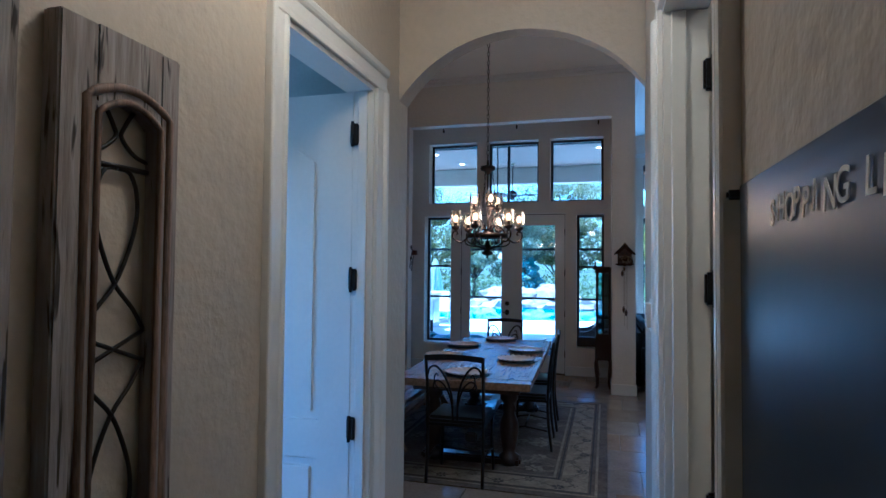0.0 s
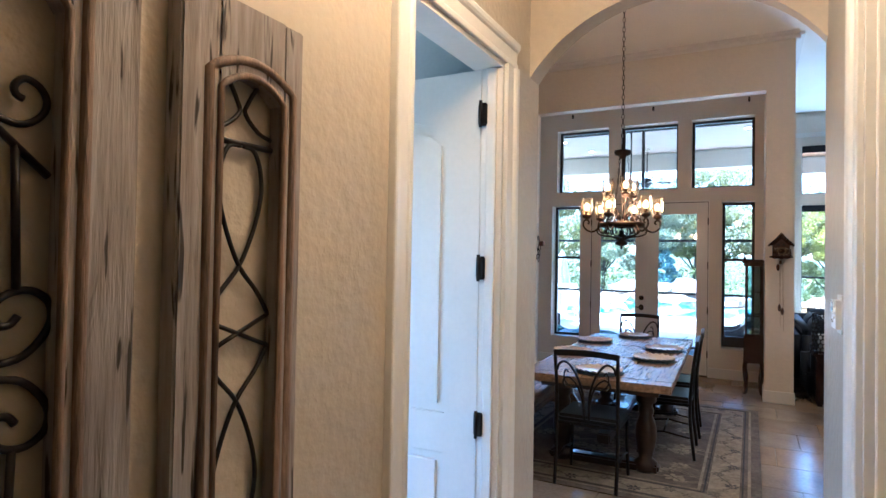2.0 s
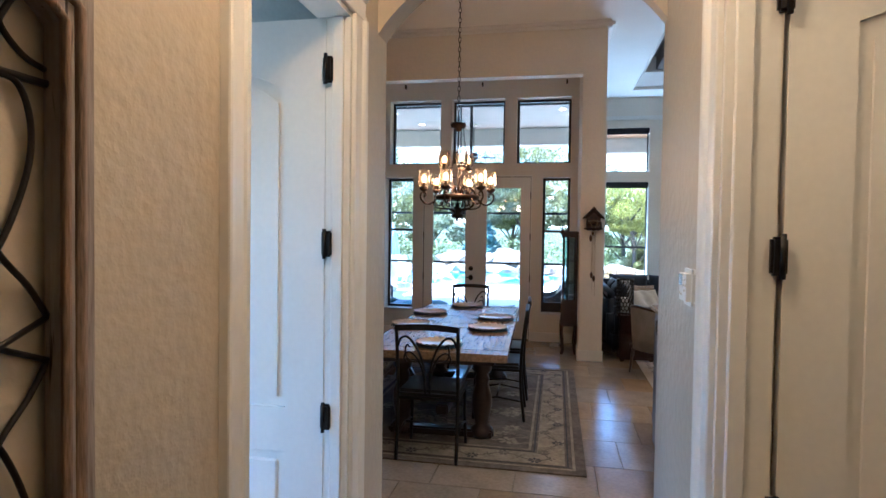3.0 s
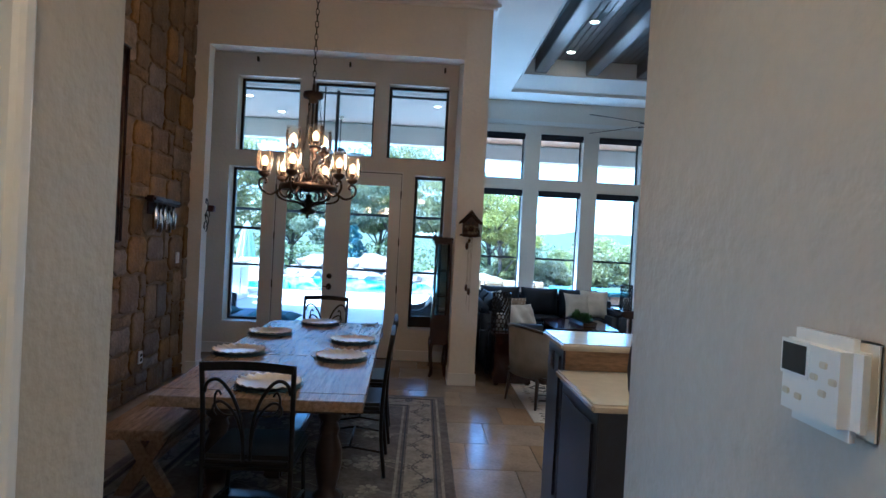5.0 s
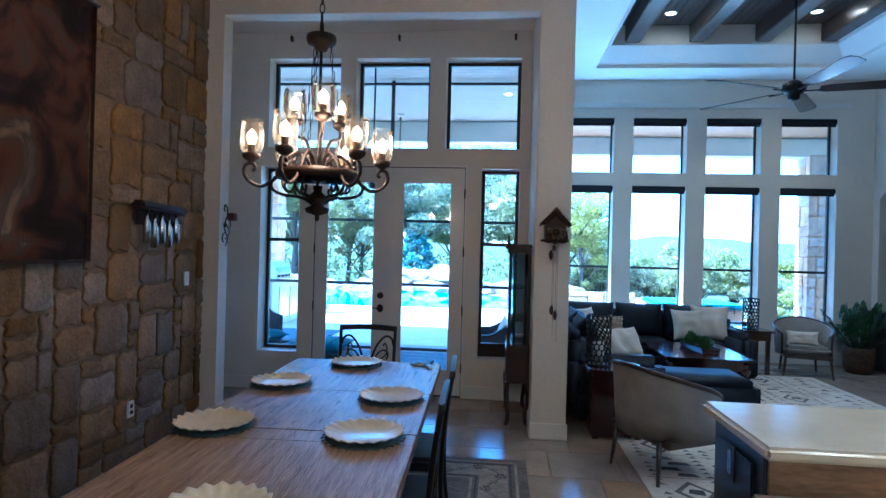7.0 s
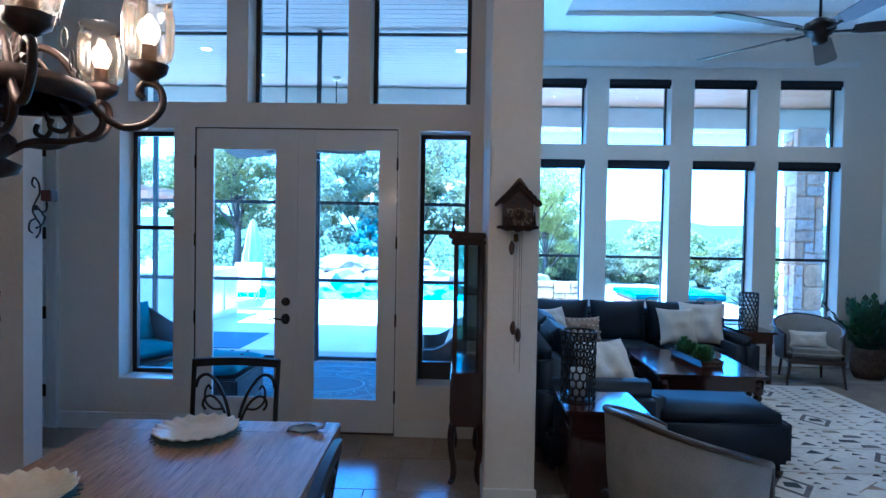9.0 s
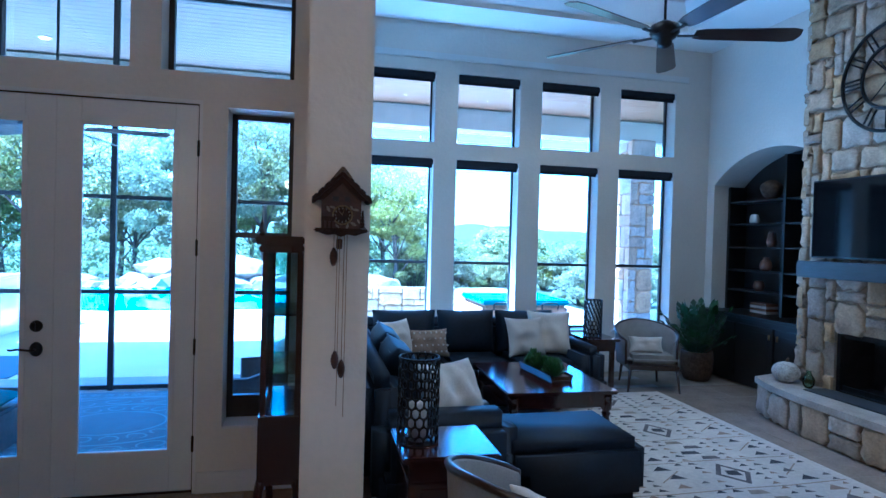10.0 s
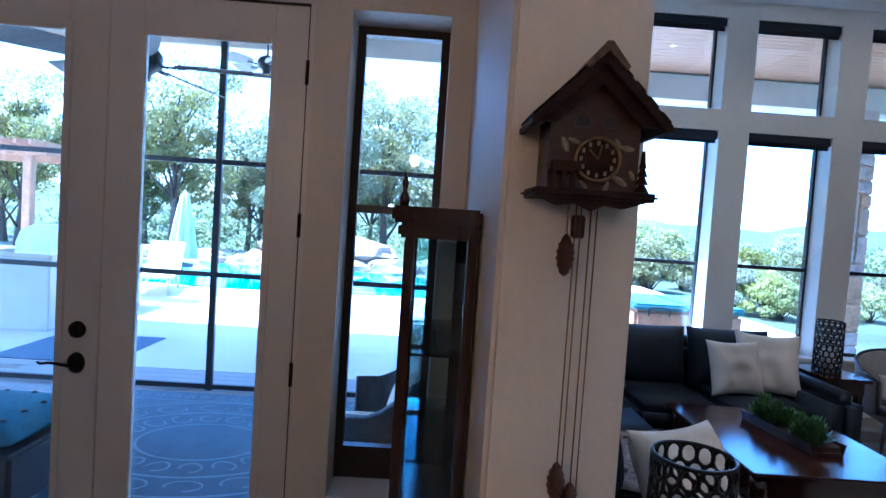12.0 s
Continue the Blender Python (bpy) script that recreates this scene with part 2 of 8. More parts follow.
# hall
wall_with_holes("wall_hall_left", "y", HL, -0.12, BACK_Y, ARCH_Y1, 0, 3.0, [(1.60, 2.30, 0, 2.37)], M["hall_wall_dimmed"], "hand-textured beige plaster hall wall")
wall_with_holes("wall_hall_right", "y", HR, 0.12, BACK_Y, ARCH_RY, 0, 3.0, [(0.95, 1.85, 0, 2.38)], M["hall_wall_dimmed"], "hand-textured beige plaster hall wall")
solid("wall_hall_back", boxes((HL - 0.12, HR + 0.12, BACK_Y - 0.12, BACK_Y, 0, 3.0)), M["hall_wall_dimmed"], "plain beige plaster wall closing the hall", "wall", "structure")
solid("ceiling_hall", boxes((HL - 0.12, HR + 0.12, BACK_Y - 0.12, ARCH_Y0, 3.0, 3.12)), M["ceiling"], "flat off-white hall ceiling", "ceiling", "structure")
_hc, _hw, _rise, _spring = (HL + HR) / 2, (HR - HL) / 2, 0.282, 2.395
_R = (_hw ** 2 + _rise ** 2) / (2 * _rise)
_half = math.degrees(math.asin(_hw / _R))
_arc = arc(_hc, _spring + _rise - _R, _R, 90 + _half, 90 - _half, 28)
bm = prism([(HL, 3.12), *_arc, (HR, 3.12)], ARCH_Y1 - ARCH_Y0, "y", ARCH_Y0)
for v in bm.verts:
    if v.co.y > ARCH_Y0 + 0.05:
        v.co.y -= (ARCH_Y1 - ARCH_RY) * (v.co.x - HL) / (HR - HL)
solid("wall_arch", bm, M["hall_wall_dimmed"], "plaster wall with a rounded archway", "wall", "structure")

# dining
solid("wall_entry_left", boxes((STONE_X - 0.2, HL - 0.12, ARCH_Y0, ARCH_Y1, 0, CEIL)), M["wall"], "plain beige plaster wall beside the hall", "wall", "structure")
solid("wall_entry_right", boxes((HR + 0.12, 7.2, ARCH_Y0, ARCH_RY, 0, CEIL)), M["wall"], "plain beige plaster wall beside the hall", "wall", "structure")
solid("wall_entry_above", boxes((HL - 0.12, HR + 0.12, ARCH_Y0, ARCH_RY, 3.12, CEIL)), M["wall"], "plain beige plaster wall over the archway", "wall", "structure")
stone_backing = solid("wall_stone", boxes((STONE_X - 0.2, STONE_X - 0.03, ARCH_Y1, NICHE_Y, 0, CEIL)), M["mortar"], "accent wall of irregular tan limestone with recessed mortar", "wall", "structure")
NICHE_L, NICHE_R, NICHE_T = -2.600, 0.215, 3.655
bm = boxes((STONE_X - 0.2, NICHE_L, NICHE_Y, NICHE_Y + 0.16, 0, CEIL), (NICHE_L, NICHE_R, NICHE_Y, NICHE_Y + 0.16, NICHE_T, CEIL))
solid("wall_niche", bm, M["wall"], "beige plaster wall framing a tall square opening", "wall", "structure")
solid("wall_pillar", boxes((NICHE_R, 0.51, NICHE_Y, LR_Y, 0, CEIL), r=0.012), M["wall"], "beige plaster pier at the end of a wall", "wall", "structure")
AL_X = -4.30
solid("wall_alcove_side", boxes((AL_X - 0.12, AL_X, NICHE_Y, DOOR_Y, 0, CEIL), (AL_X, STONE_X - 0.2, NICHE_Y, NICHE_Y + 0.16, 0, CEIL)), M["wall"], "plain beige plaster walls closing the alcove", "wall", "structure")
solid("ceiling_niche", boxes((AL_X, NICHE_R, NICHE_Y + 0.16, DOOR_Y, 3.95, 4.05)), M["ceiling"], "flat off-white ceiling over the door alcove", "ceiling", "structure")

DOORS = (-2.138, -0.448, 0.0, 2.505)
SIDE = [(-2.74, -2.29, 0.41, 2.47), (-0.297, 0.112, 0.41, 2.47)]
TRANS = [(-2.67, -1.865, 2.68, 3.66), (-1.69, -0.88, 2.68, 3.66), (-0.70, 0.105, 2.68, 3.66)]
wall_with_holes("wall_doors", "x", DOOR_Y, 0.28, AL_X - 0.12, NICHE_R + 0.1, 0, CEIL, [DOORS, *SIDE, *TRANS], M["wall"], "pale plaster wall with french doors, sidelights and transoms")

# living room
COLS = [(0.84, 1.667), (1.932, 2.760), (3.027, 3.855), (4.122, 4.950)]
LOW, UP = (0.55, 2.66), (2.86, 3.71)
wall_with_holes("wall_windows", "x", LR_Y, 0.28, 0.51, 7.2, 0, 5.2, [(a, b, *z) for a, b in COLS for z in (LOW, UP)], M["wall"], "pale plaster wall with two rows of four windows")
BK0, BK1, BKSPR, BKTOP = 10.15, 12.08, 2.50, 2.87
_rr = ((BK1 - BK0) / 2) ** 2
_rise = BKTOP - BKSPR
_R = (_rr + _rise ** 2) / (2 * _rise)
_half = math.degrees(math.asin((BK1 - BK0) / 2 / _R))
outline = [(LR_Y, 0), (LR_Y, 5.2), (7.6, 5.2), (7.6, 0), (BK0, 0), *arc((BK0 + BK1) / 2, BKTOP - _R, _R, 90 + _half, 90 - _half, 20), (BK1, 0)]
bm = prism(outline, 0.5, "x", LR_X)
solid("wall_fireplace", bm, M["wall"], "pale plaster wall with an arched recess", "wall", "structure")
KWIN_ADDED = [(3.2, 3.9, 1.2, 2.2), (5.6, 6.3, 1.2, 2.2)]
wall_with_holes("wall_kitchen", "y", LR_X, 0.2, ARCH_RY, 7.6, 0, 5.2, KWIN_ADDED, M["wall"], "plain plaster kitchen wall with two added, unseen windows")
solid("wall_recess_back", boxes((LR_X + 0.5, LR_X + 0.6, BK0 - 0.3, LR_Y, 0, 3.3)), M["wall"], "plaster back of the arched recess", "wall", "structure")

# ceilings: flat soffit round a raised beamed tray
TX0, TX1, TY0, TY1, TZ, SL = 1.43, 4.50, 5.6, 11.45, 4.85, 0.18
bm = boxes((STONE_X - 0.2, 0.36, ARCH_Y0, NICHE_Y + 0.25, CEIL, CEIL + 0.1), (0.36, TX0 - SL, ARCH_Y0, LR_Y, CEIL, CEIL + 0.1), (TX1 + SL, LR_X, ARCH_Y0, LR_Y, CEIL, CEIL + 0.1),
           (TX0 - SL, TX1 + SL, TY1 + SL, LR_Y, CEIL, CEIL + 0.1), (TX0 - SL, TX1 + SL, ARCH_Y0, TY0 - SL, CEIL, CEIL + 0.1))
solid("ceiling_main", bm, M["ceiling"], "flat off-white ceiling round a raised tray", "ceiling", "structure")
bm = bmesh.new()
SK = SL - 0.004
lo = [(TX0 - SK, TY0 - SK), (TX1 + SK, TY0 - SK), (TX1 + SK, TY1 + SK), (TX0 - SK, TY1 + SK)]
hi = [(TX0, TY0), (TX1, TY0), (TX1, TY1), (TX0, TY1)]
rings = [[bm.verts.new((*p, z)) for p in c] for c, z in ((lo, CEIL), (lo, CEIL + 0.05), (hi, CEIL + 0.27), (hi, TZ))]
for a, b in zip(rings, rings[1:]):
    for i in range(4):
        bm.faces.new((a[i], b[i], b[(i + 1) % 4], a[(i + 1) % 4]))
solid("ceiling_tray", bm, M["ceiling"], "raised ceiling tray with sloped cove sides", "ceiling", "structure")
bm = boxes(*[(TX0 + i * 0.1, TX0 + i * 0.1 + 0.094, TY0, TY1, TZ, TZ + 0.03) for i in range(int((TX1 - TX0) / 0.1 + 0.5))], r=0.006, seg=1)
solid("ceiling_boards", bm, M["beam"], "dark-stained tongue-and-groove ceiling boards", "ceiling", "structure")
solid("roof_slab", boxes((-3.2, 7.4, -2.2, 12.6, 5.2, 5.4)), M["ceiling"], "roof slab over the house", "roof", "structure")

# ---- more materials ----
M["deco_wood"] = mat("distressed_grey_wood", (0.29, 0.265, 0.25), 0.7, vary=0.35, scale=3, fine=9, stretch=(7, 7, 0.7), bump=0.8, bump_scale=12, tint2=(0.14, 0.105, 0.08), dist=0.005)
_nt = M["deco_wood"].node_tree
_bs, _src = _nt.nodes["Principled BSDF"], _nt.nodes["Principled BSDF"].inputs["Base Color"].links[0].from_socket
_tc, _mp, _no = _nt.nodes.new("ShaderNodeTexCoord"), _nt.nodes.new("ShaderNodeMapping"), _nt.nodes.new("ShaderNodeTexNoise")
_rg, _mx = _nt.nodes.new("ShaderNodeMapRange"), _nt.nodes.new("ShaderNodeMix")
_mp.inputs["Scale"].default_value = (22, 22, 2.2)
_no.inputs["Scale"].default_value, _no.inputs["Detail"].default_value, _no.inputs["Distortion"].default_value = 2.4, 3, 0.6
_rg.inputs["From Min"].default_value, _rg.inputs["From Max"].default_value = 0.60, 0.66
_mx.data_type = "RGBA"
_mx.inputs["B"].default_value = (0.022, 0.014, 0.010, 1)
_nt.links.new(_tc.outputs["Object"], _mp.inputs[0])
_nt.links.new(_mp.outputs[0], _no.inputs[0])
_nt.links.new(_no.outputs[0], _rg.inputs[0])
_nt.links.new(_rg.outputs[0], _mx.inputs["Factor"])
_nt.links.new(_src, _mx.inputs["A"])
_nt.links.new(_mx.outputs["Result"], _bs.inputs["Base Color"])
M["deco_edge"] = mat("worn_brown_moulding", (0.19, 0.12, 0.075), 0.6, vary=0.35, scale=6, fine=30, stretch=(10, 10, 1), bump=0.4)
M["chalk"] = mat("chalkboard_paint", (0.022, 0.024, 0.026), 0.33, vary=0.25, scale=3, fine=12, bump=0.08)
M["chalk_ink"] = mat("chalk_paint", (0.75, 0.72, 0.66), 0.9, vary=0.1)
M["plastic"] = mat("white_plastic", (0.70, 0.67, 0.60), 0.4, vary=0.03, bump=0.02)
M["screen"] = mat("grey_display", (0.045, 0.045, 0.04), 0.2, vary=0.1, bump=0)
M["charger"] = mat("cream_charger", (0.62, 0.53, 0.36), 0.28, vary=0.1, scale=10, fine=60, bump=0.05, coat=0.3)
M["mat_teal"] = mat("teal_placemat", (0.06, 0.10, 0.105), 0.85, vary=0.3, scale=30, fine=160, bump=0.8)
M["rug"] = mat("grey_taupe_wool", (0.125, 0.10, 0.082), 0.95, vary=0.3, scale=5, fine=30, bump=0.9, bump_scale=150)
M["rug_light"] = mat("cream_wool", (0.27, 0.225, 0.165), 0.95, vary=0.25, scale=8, fine=40, bump=0.9, bump_scale=150)
M["rug_dark"] = mat("charcoal_wool", (0.045, 0.043, 0.05), 0.95, vary=0.3, scale=8, fine=60, bump=0.8, bump_scale=150)
M["seat_black"] = mat("black_leather", (0.014, 0.013, 0.013), 0.38, vary=0.2, bump=0.2, bump_scale=120)
M["rust"] = mat("rust_brown_iron", (0.036, 0.021, 0.014), 0.5, 0.5, vary=0.4, scale=12, fine=70, bump=0.4, dist=0.002)
M["shade_glass"] = glass("ribbed_glass", (1.0, 0.95, 0.86), 0.10, ior=1.6, clear=0.95, haze=0.035)
M["bulb"] = glow("warm_bulb", (1.0, 0.42, 0.11), 1.2)
M["bulb2"] = glow("recessed_lamp", (1.0, 0.74, 0.46), 7.0)
M["clock_wood"] = mat("carved_walnut", (0.028, 0.012, 0.008), 0.6, spec=0.2, vary=0.4, scale=14, fine=60, bump=0.7, bump_scale=50)
M["red_wood"] = mat("reddish_walnut", (0.060, 0.021, 0.011), 0.45, vary=0.35, scale=14, fine=60, bump=0.4)
M["pale_paint"] = mat("pale_painted_detail", (0.28, 0.215, 0.14), 0.6, vary=0.2, bump=0.1)
M["brass"] = mat("aged_brass", (0.30, 0.19, 0.08), 0.4, 0.8, vary=0.3, bump=0.1)
M["cherry"] = mat("dark_cherry", (0.034, 0.011, 0.008), 0.14, vary=0.3, scale=4, fine=30, stretch=(6, 6, 1), bump=0.08, coat=0.4)
M["silver_glass"] = glass("cabinet_glass", (0.80, 0.88, 0.9), 0.0)
M["tapestry"] = None
M["burgundy"] = mat("burgundy_wax", (0.06, 0.012, 0.012), 0.5, vary=0.2)
M["shade_cloth"] = mat("black_roller_shade", (0.012, 0.014, 0.022), 0.8, vary=0.2, fine=120)
M["paper"] = mat("napkin_cloth", (0.42, 0.44, 0.46), 0.8, vary=0.1)


# ---- hall ----
def casing(wall_x, side, y0, y1, top, name):
    """A moulded door surround on a hall wall; side +1 stands out to +x."""
    t = thing(name, (0, 0, 0), "white-painted moulded door casing with a lined jamb", "door frame")
    t["kind"] = "structure"
    w = 0.105

    prof = ((0, 0.0005), (0, 0.013), (0.03, 0.016), (0.18, 0.016), (0.24, 0.011), (0.64, 0.013), (0.70, 0.020), (0.78, 0.025), (0.92, 0.027), (0.98, 0.025), (1, 0.021), (1, 0.0005))

    def leg(a0, a1, z0, z1):
        bm = prism([(wall_x + side * d, a0 + (a1 - a0) * f) for f, d in prof], z1 - z0, "z", z0)
        bmesh.ops.recalc_face_normals(bm, faces=bm.faces[:])
        return bm

    part("casing_leg", leg(y0, y0 - w, 0, top), M["white"], t)
    part("casing_leg", leg(y1, y1 + w, 0, top), M["white"], t)
    bm = prism([(wall_x + side * d, top + w * f) for f, d in prof], y1 - y0 + 2 * w, "y", y0 - w)
    bmesh.ops.recalc_face_normals(bm, faces=bm.faces[:])
    part("casing_head", bm, M["white"], t)
    lo, hi = sorted((wall_x, wall_x - side * 0.12))
    part("jamb", boxes((lo, hi, y0, y0 + 0.018, 0, top), (lo, hi, y1 - 0.018, y1, 0, top), (lo, hi, y0 + 0.018, y1 - 0.018, top - 0.018, top)), M["white"], t)
    s0, s1 = sorted((wall_x - side * 0.02, wall_x - side * 0.06))
    part("stop", boxes((s0, s1, y1 - 0.032, y1 - 0.018, 0, top - 0.02), (s0, s1, y0 + 0.018, y0 + 0.032, 0, top - 0.02), r=0.003, seg=1), M["white"], t)


casing(HL, 1, 1.60, 2.30, 2.37, "door_frame")
casing(HR, -1, 0.95, 1.85, 2.38, "door_frame")


def panel_door(name, hinge, length, sgn, height, label):
    """A two-panel door with an arched upper panel, opened square to the hall. It runs from the hinge in the direction sgn along x."""
    d = thing(name, (hinge[0], hinge[1], 0.0), label, "door")
    d["kind"] = "structure"
    th = 0.035
    L = length * sgn
    p0, p1 = 0.15 * sgn, L - 0.13 * sgn
    zs = (0.24, 0.825, 0.985, height - 0.18)
    rise = 0.07
    xm = (p0 + p1) / 2
    arch = [(p0 + (p1 - p0) * k / 14, zs[3] - rise + rise * math.sin(math.pi * k / 14)) for k in range(15)]
    bm = bmesh.new()
    lo, hi = (0.008, L) if sgn > 0 else (L, -0.008)
    a, b = min(p0, p1), max(p0, p1)
    box(bm, lo, a, 0, th, 0.012, height)
    box(bm, b, hi, 0, th, 0.012, height)
    box(bm, a, b, 0, th, 0.012, zs[0])
    box(bm, a, b, 0, th, zs[1], zs[2])
    for (xa, za), (xb, zb) in zip(arch, arch[1:]):
        x0, x1 = sorted((xa, xb))
        z0, z1 = (za, zb) if xa < xb else (zb, za)
        v = [bm.verts.new(c) for c in ((x0, 0, z0), (x1, 0, z1), (x1, 0, height), (x0, 0, height), (x0, th, z0), (x1, th, z1), (x1, th, height), (x0, th, height))]
        for f in ((0, 1, 2, 3), (7, 6, 5, 4), (0, 4, 5, 1), (3, 2, 6, 7)):
            bm.faces.new([v[i] for i in f])
    part("leaf", bm, M["white"], d)
    low = boxes((a, b, 0.012, th - 0.012, zs[0], zs[1]), (a + 0.035, b - 0.035, 0.003, th - 0.003, zs[0] + 0.035, zs[1] - 0.035), r=0.008, seg=1)
    part("lower_panel", low, M["white"], d)
    up = boxes((a, b, 0.012, th - 0.012, zs[2], zs[3]))
    inner = [(a + 0.035, zs[2] + 0.035), (b - 0.035, zs[2] + 0.035)] + [(b - 0.035 - (b - a - 0.07) * k / 12, zs[3] - rise - 0.035 + rise * math.sin(math.pi * k / 12)) for k in range(13)]
    inner = prism(inner, th - 0.006, "y", 0.003)
    me = bpy.data.meshes.new("x")
    inner.to_mesh(me)
    inner.free()
    up.from_mesh(me)
    part("upper_panel", up, M["white"], d)
    for z in (2.17, 1.57, 0.965, 0.36):
        h = part("hinge", boxes((-0.024 if sgn > 0 else -0.012, 0.012 if sgn > 0 else 0.024, -0.022, 0.0, z - 0.045, z + 0.045), r=0.006), M["black_metal"], d, "square-cornered black door hinge")
        part("knuckle", lathe([(0.007, z - 0.052), (0.007, z + 0.052)], 8, (0, -0.022, 0)), M["black_metal"], h)
    return d


panel_door("door_1", (HL - 0.080, 2.279), 0.67, -1, 2.35, "white two-panel door with an arched panel, standing open")
panel_door("door_2", (HR + 0.129, 1.835), 0.87, 1, 2.35, "white two-panel door with black hinges, standing open")

# rooms off the hall: plain closing walls, the left one with a window
room_paint = mat("bluish_room_paint", (0.42, 0.46, 0.46), 0.7, vary=0.04, bump=0.3)
bm = boxes((-2.62, -2.5, -0.5, 2.59, 0, 0.9), (-2.62, -2.5, -0.5, 2.59, 2.2, 3.0), (-2.62, -2.5, -0.5, 0.6, 0.9, 2.2), (-2.62, -2.5, 1.9, 2.59, 0.9, 2.2), (-2.62, HL - 0.12, -0.62, -0.5, 0, 3.0), (-2.5, HL - 0.12, 2.585, 2.59, 0, 3.0))
solid("wall_side_room", bm, room_paint, "pale blue-grey walls of a side room with a window", "wall", "structure")
solid("ceiling_side_room", boxes((-2.62, HL - 0.12, -0.62, 2.59, 3.0, 3.1)), M["ceiling"], "flat ceiling of the side room", "ceiling", "structure")
bm = boxes((2.2, 2.3, -0.5, 2.59, 0, 3.0), (HR + 0.12, 2.3, -0.62, -0.5, 0, 3.0), (HR + 0.12, 2.2, 2.57, 2.59, 0, 3.0))
solid("wall_pantry", bm, M["wall"], "plain cream walls of a small pantry", "wall", "structure")
solid("ceiling_pantry", boxes((HR + 0.12, 2.3, -0.62, 2.59, 3.0, 3.1)), M["ceiling"], "flat ceiling of the pantry", "ceiling", "structure")
# lamp added in the side room's unseen opening, in place of window daylight
area_lamp("window_skylight", look((-2.56, 1.25, 1.55), (0, 1.6, 1.3)), 1.3, 1.3, 0.38, (0.40, 0.74, 1.0))
hall_lamp = thing("ceiling_light", (-0.25, 1.35, 3.0), "flush round ceiling light with frosted glass bowl", "ceiling light")
part("base", lathe([(0.15, -0.03), (0.16, -0.01), (0.16, 0.0)], 24), M["bronze"], hall_lamp)
part("bowl", lathe([(0.001, -0.12), (0.06, -0.112), (0.11, -0.085), (0.14, -0.03)], 24), glow("frosted_bowl", (1.0, 0.74, 0.42), 2.0), hall_lamp, "glowing frosted glass bowl")
point_lamp("hall_bulb", (-0.25, 1.35, 2.72), 3.0, (1.0, 0.55, 0.22), 0.1)
pantry_lamp = thing("ceiling_light", (1.2, 1.1, 3.0), "flush round ceiling light with frosted glass bowl", "ceiling light")
part("bowl", lathe([(0.001, -0.12), (0.06, -0.112), (0.11, -0.085), (0.14, 0.0)], 20), glow("frosted_bowl_pantry", (1.0, 0.74, 0.42), 1.5), pantry_lamp, "glowing frosted glass bowl")
point_lamp("pantry_bulb", (1.2, 1.1, 2.7), 1.15, (1.0, 0.58, 0.25), 0.1)


def deco_panel(y0, y1, o0, o1, z0, z1, oz0, oz1, rise, label):
    """A wall ornament: a thick worn wooden frame with an arched opening, filled with bent iron. Its back is on the hall's left wall."""
    t = thing("wall_panel", (HL, 0, 0), label, "wall decor", "wall panels in the hall")
    D = 0.042
    bm = bmesh.new()
    box(bm, 0.002, D, y0, o0, z0, z1)
    box(bm, 0.002, D, o1, y1, z0, z1)
    bmesh.ops.bevel(bm, geom=bm.edges[:], offset=0.004, segments=2, affect="EDGES")
    part("stile", bm, M["deco_wood"], t)
    n = 14
    for flip in (1, -1):
        bm = bmesh.new()
        zt = z1 if flip > 0 else z0
        for k in range(n):
            ya, yb = o0 + (o1 - o0) * k / n, o0 + (o1 - o0) * (k + 1) / n
            za, zb = [(oz1 if flip > 0 else oz0) + flip * rise * (math.sin(math.pi * q / n) ** 0.8 if 0 < q < n else 0) for q in (k, k + 1)]
            v = [bm.verts.new(c) for c in ((D, ya, za), (D, yb, zb), (D, yb, zt), (D, ya, zt), (0.002, ya, za), (0.002, yb, zb), (0.002, yb, zt), (0.002, ya, zt))]
            for f in ((0, 1, 2, 3), (7, 6, 5, 4), (0, 4, 5, 1), (3, 2, 6, 7)):
                bm.faces.new([v[i] for i in f])
        bmesh.ops.recalc_face_normals(bm, faces=bm.faces[:])
        part("rail", bm, M["deco_wood"], t)
    edge = []
    for flip in (1, -1):
        pts = [(D, o0 + (o1 - o0) * k / n, (oz1 if flip > 0 else oz0) + flip * rise * (math.sin(math.pi * k / n) ** 0.8 if 0 < k < n else 0)) for k in range(n + 1)]
        edge += pts if flip > 0 else pts[::-1]
    bm = bmesh.new()
    tube(bm, edge, 0.007, 6, closed=True)
    part("moulding", bm, M["deco_edge"], t, "worn brown edge moulding")
    yc, zm = (o0 + o1) / 2, (oz0 + oz1) / 2
    ky, kz = 1 + 0.05 / (o1 - o0), 1 + 0.05 / (oz1 - oz0)
    bm = bmesh.new()
    tube(bm, [(D - 0.002, yc + (y - yc) * ky, zm + (z - zm) * kz) for x, y, z in edge], 0.010, 6, closed=True)
    part("bead", bm, M["deco_edge"], t, "worn brown raised bead")
    return t


def iron(parent, curves, r=0.0045, x=0.012, name="scroll"):
    for c in curves:
        bm = bmesh.new()
        tube(bm, [(x, y, z) for y, z in c], r, 7)
        part(name, bm, M["black_metal"], parent)


def bow(p, q, bulge, n=16):
    """A curve from p to q that swings out sideways."""
    (y0, z0), (y1, z1) = p, q
    return [(y0 + (y1 - y0) * k / n + bulge * math.sin(math.pi * k / n), z0 + (z1 - z0) * k / n) for k in range(n + 1)]


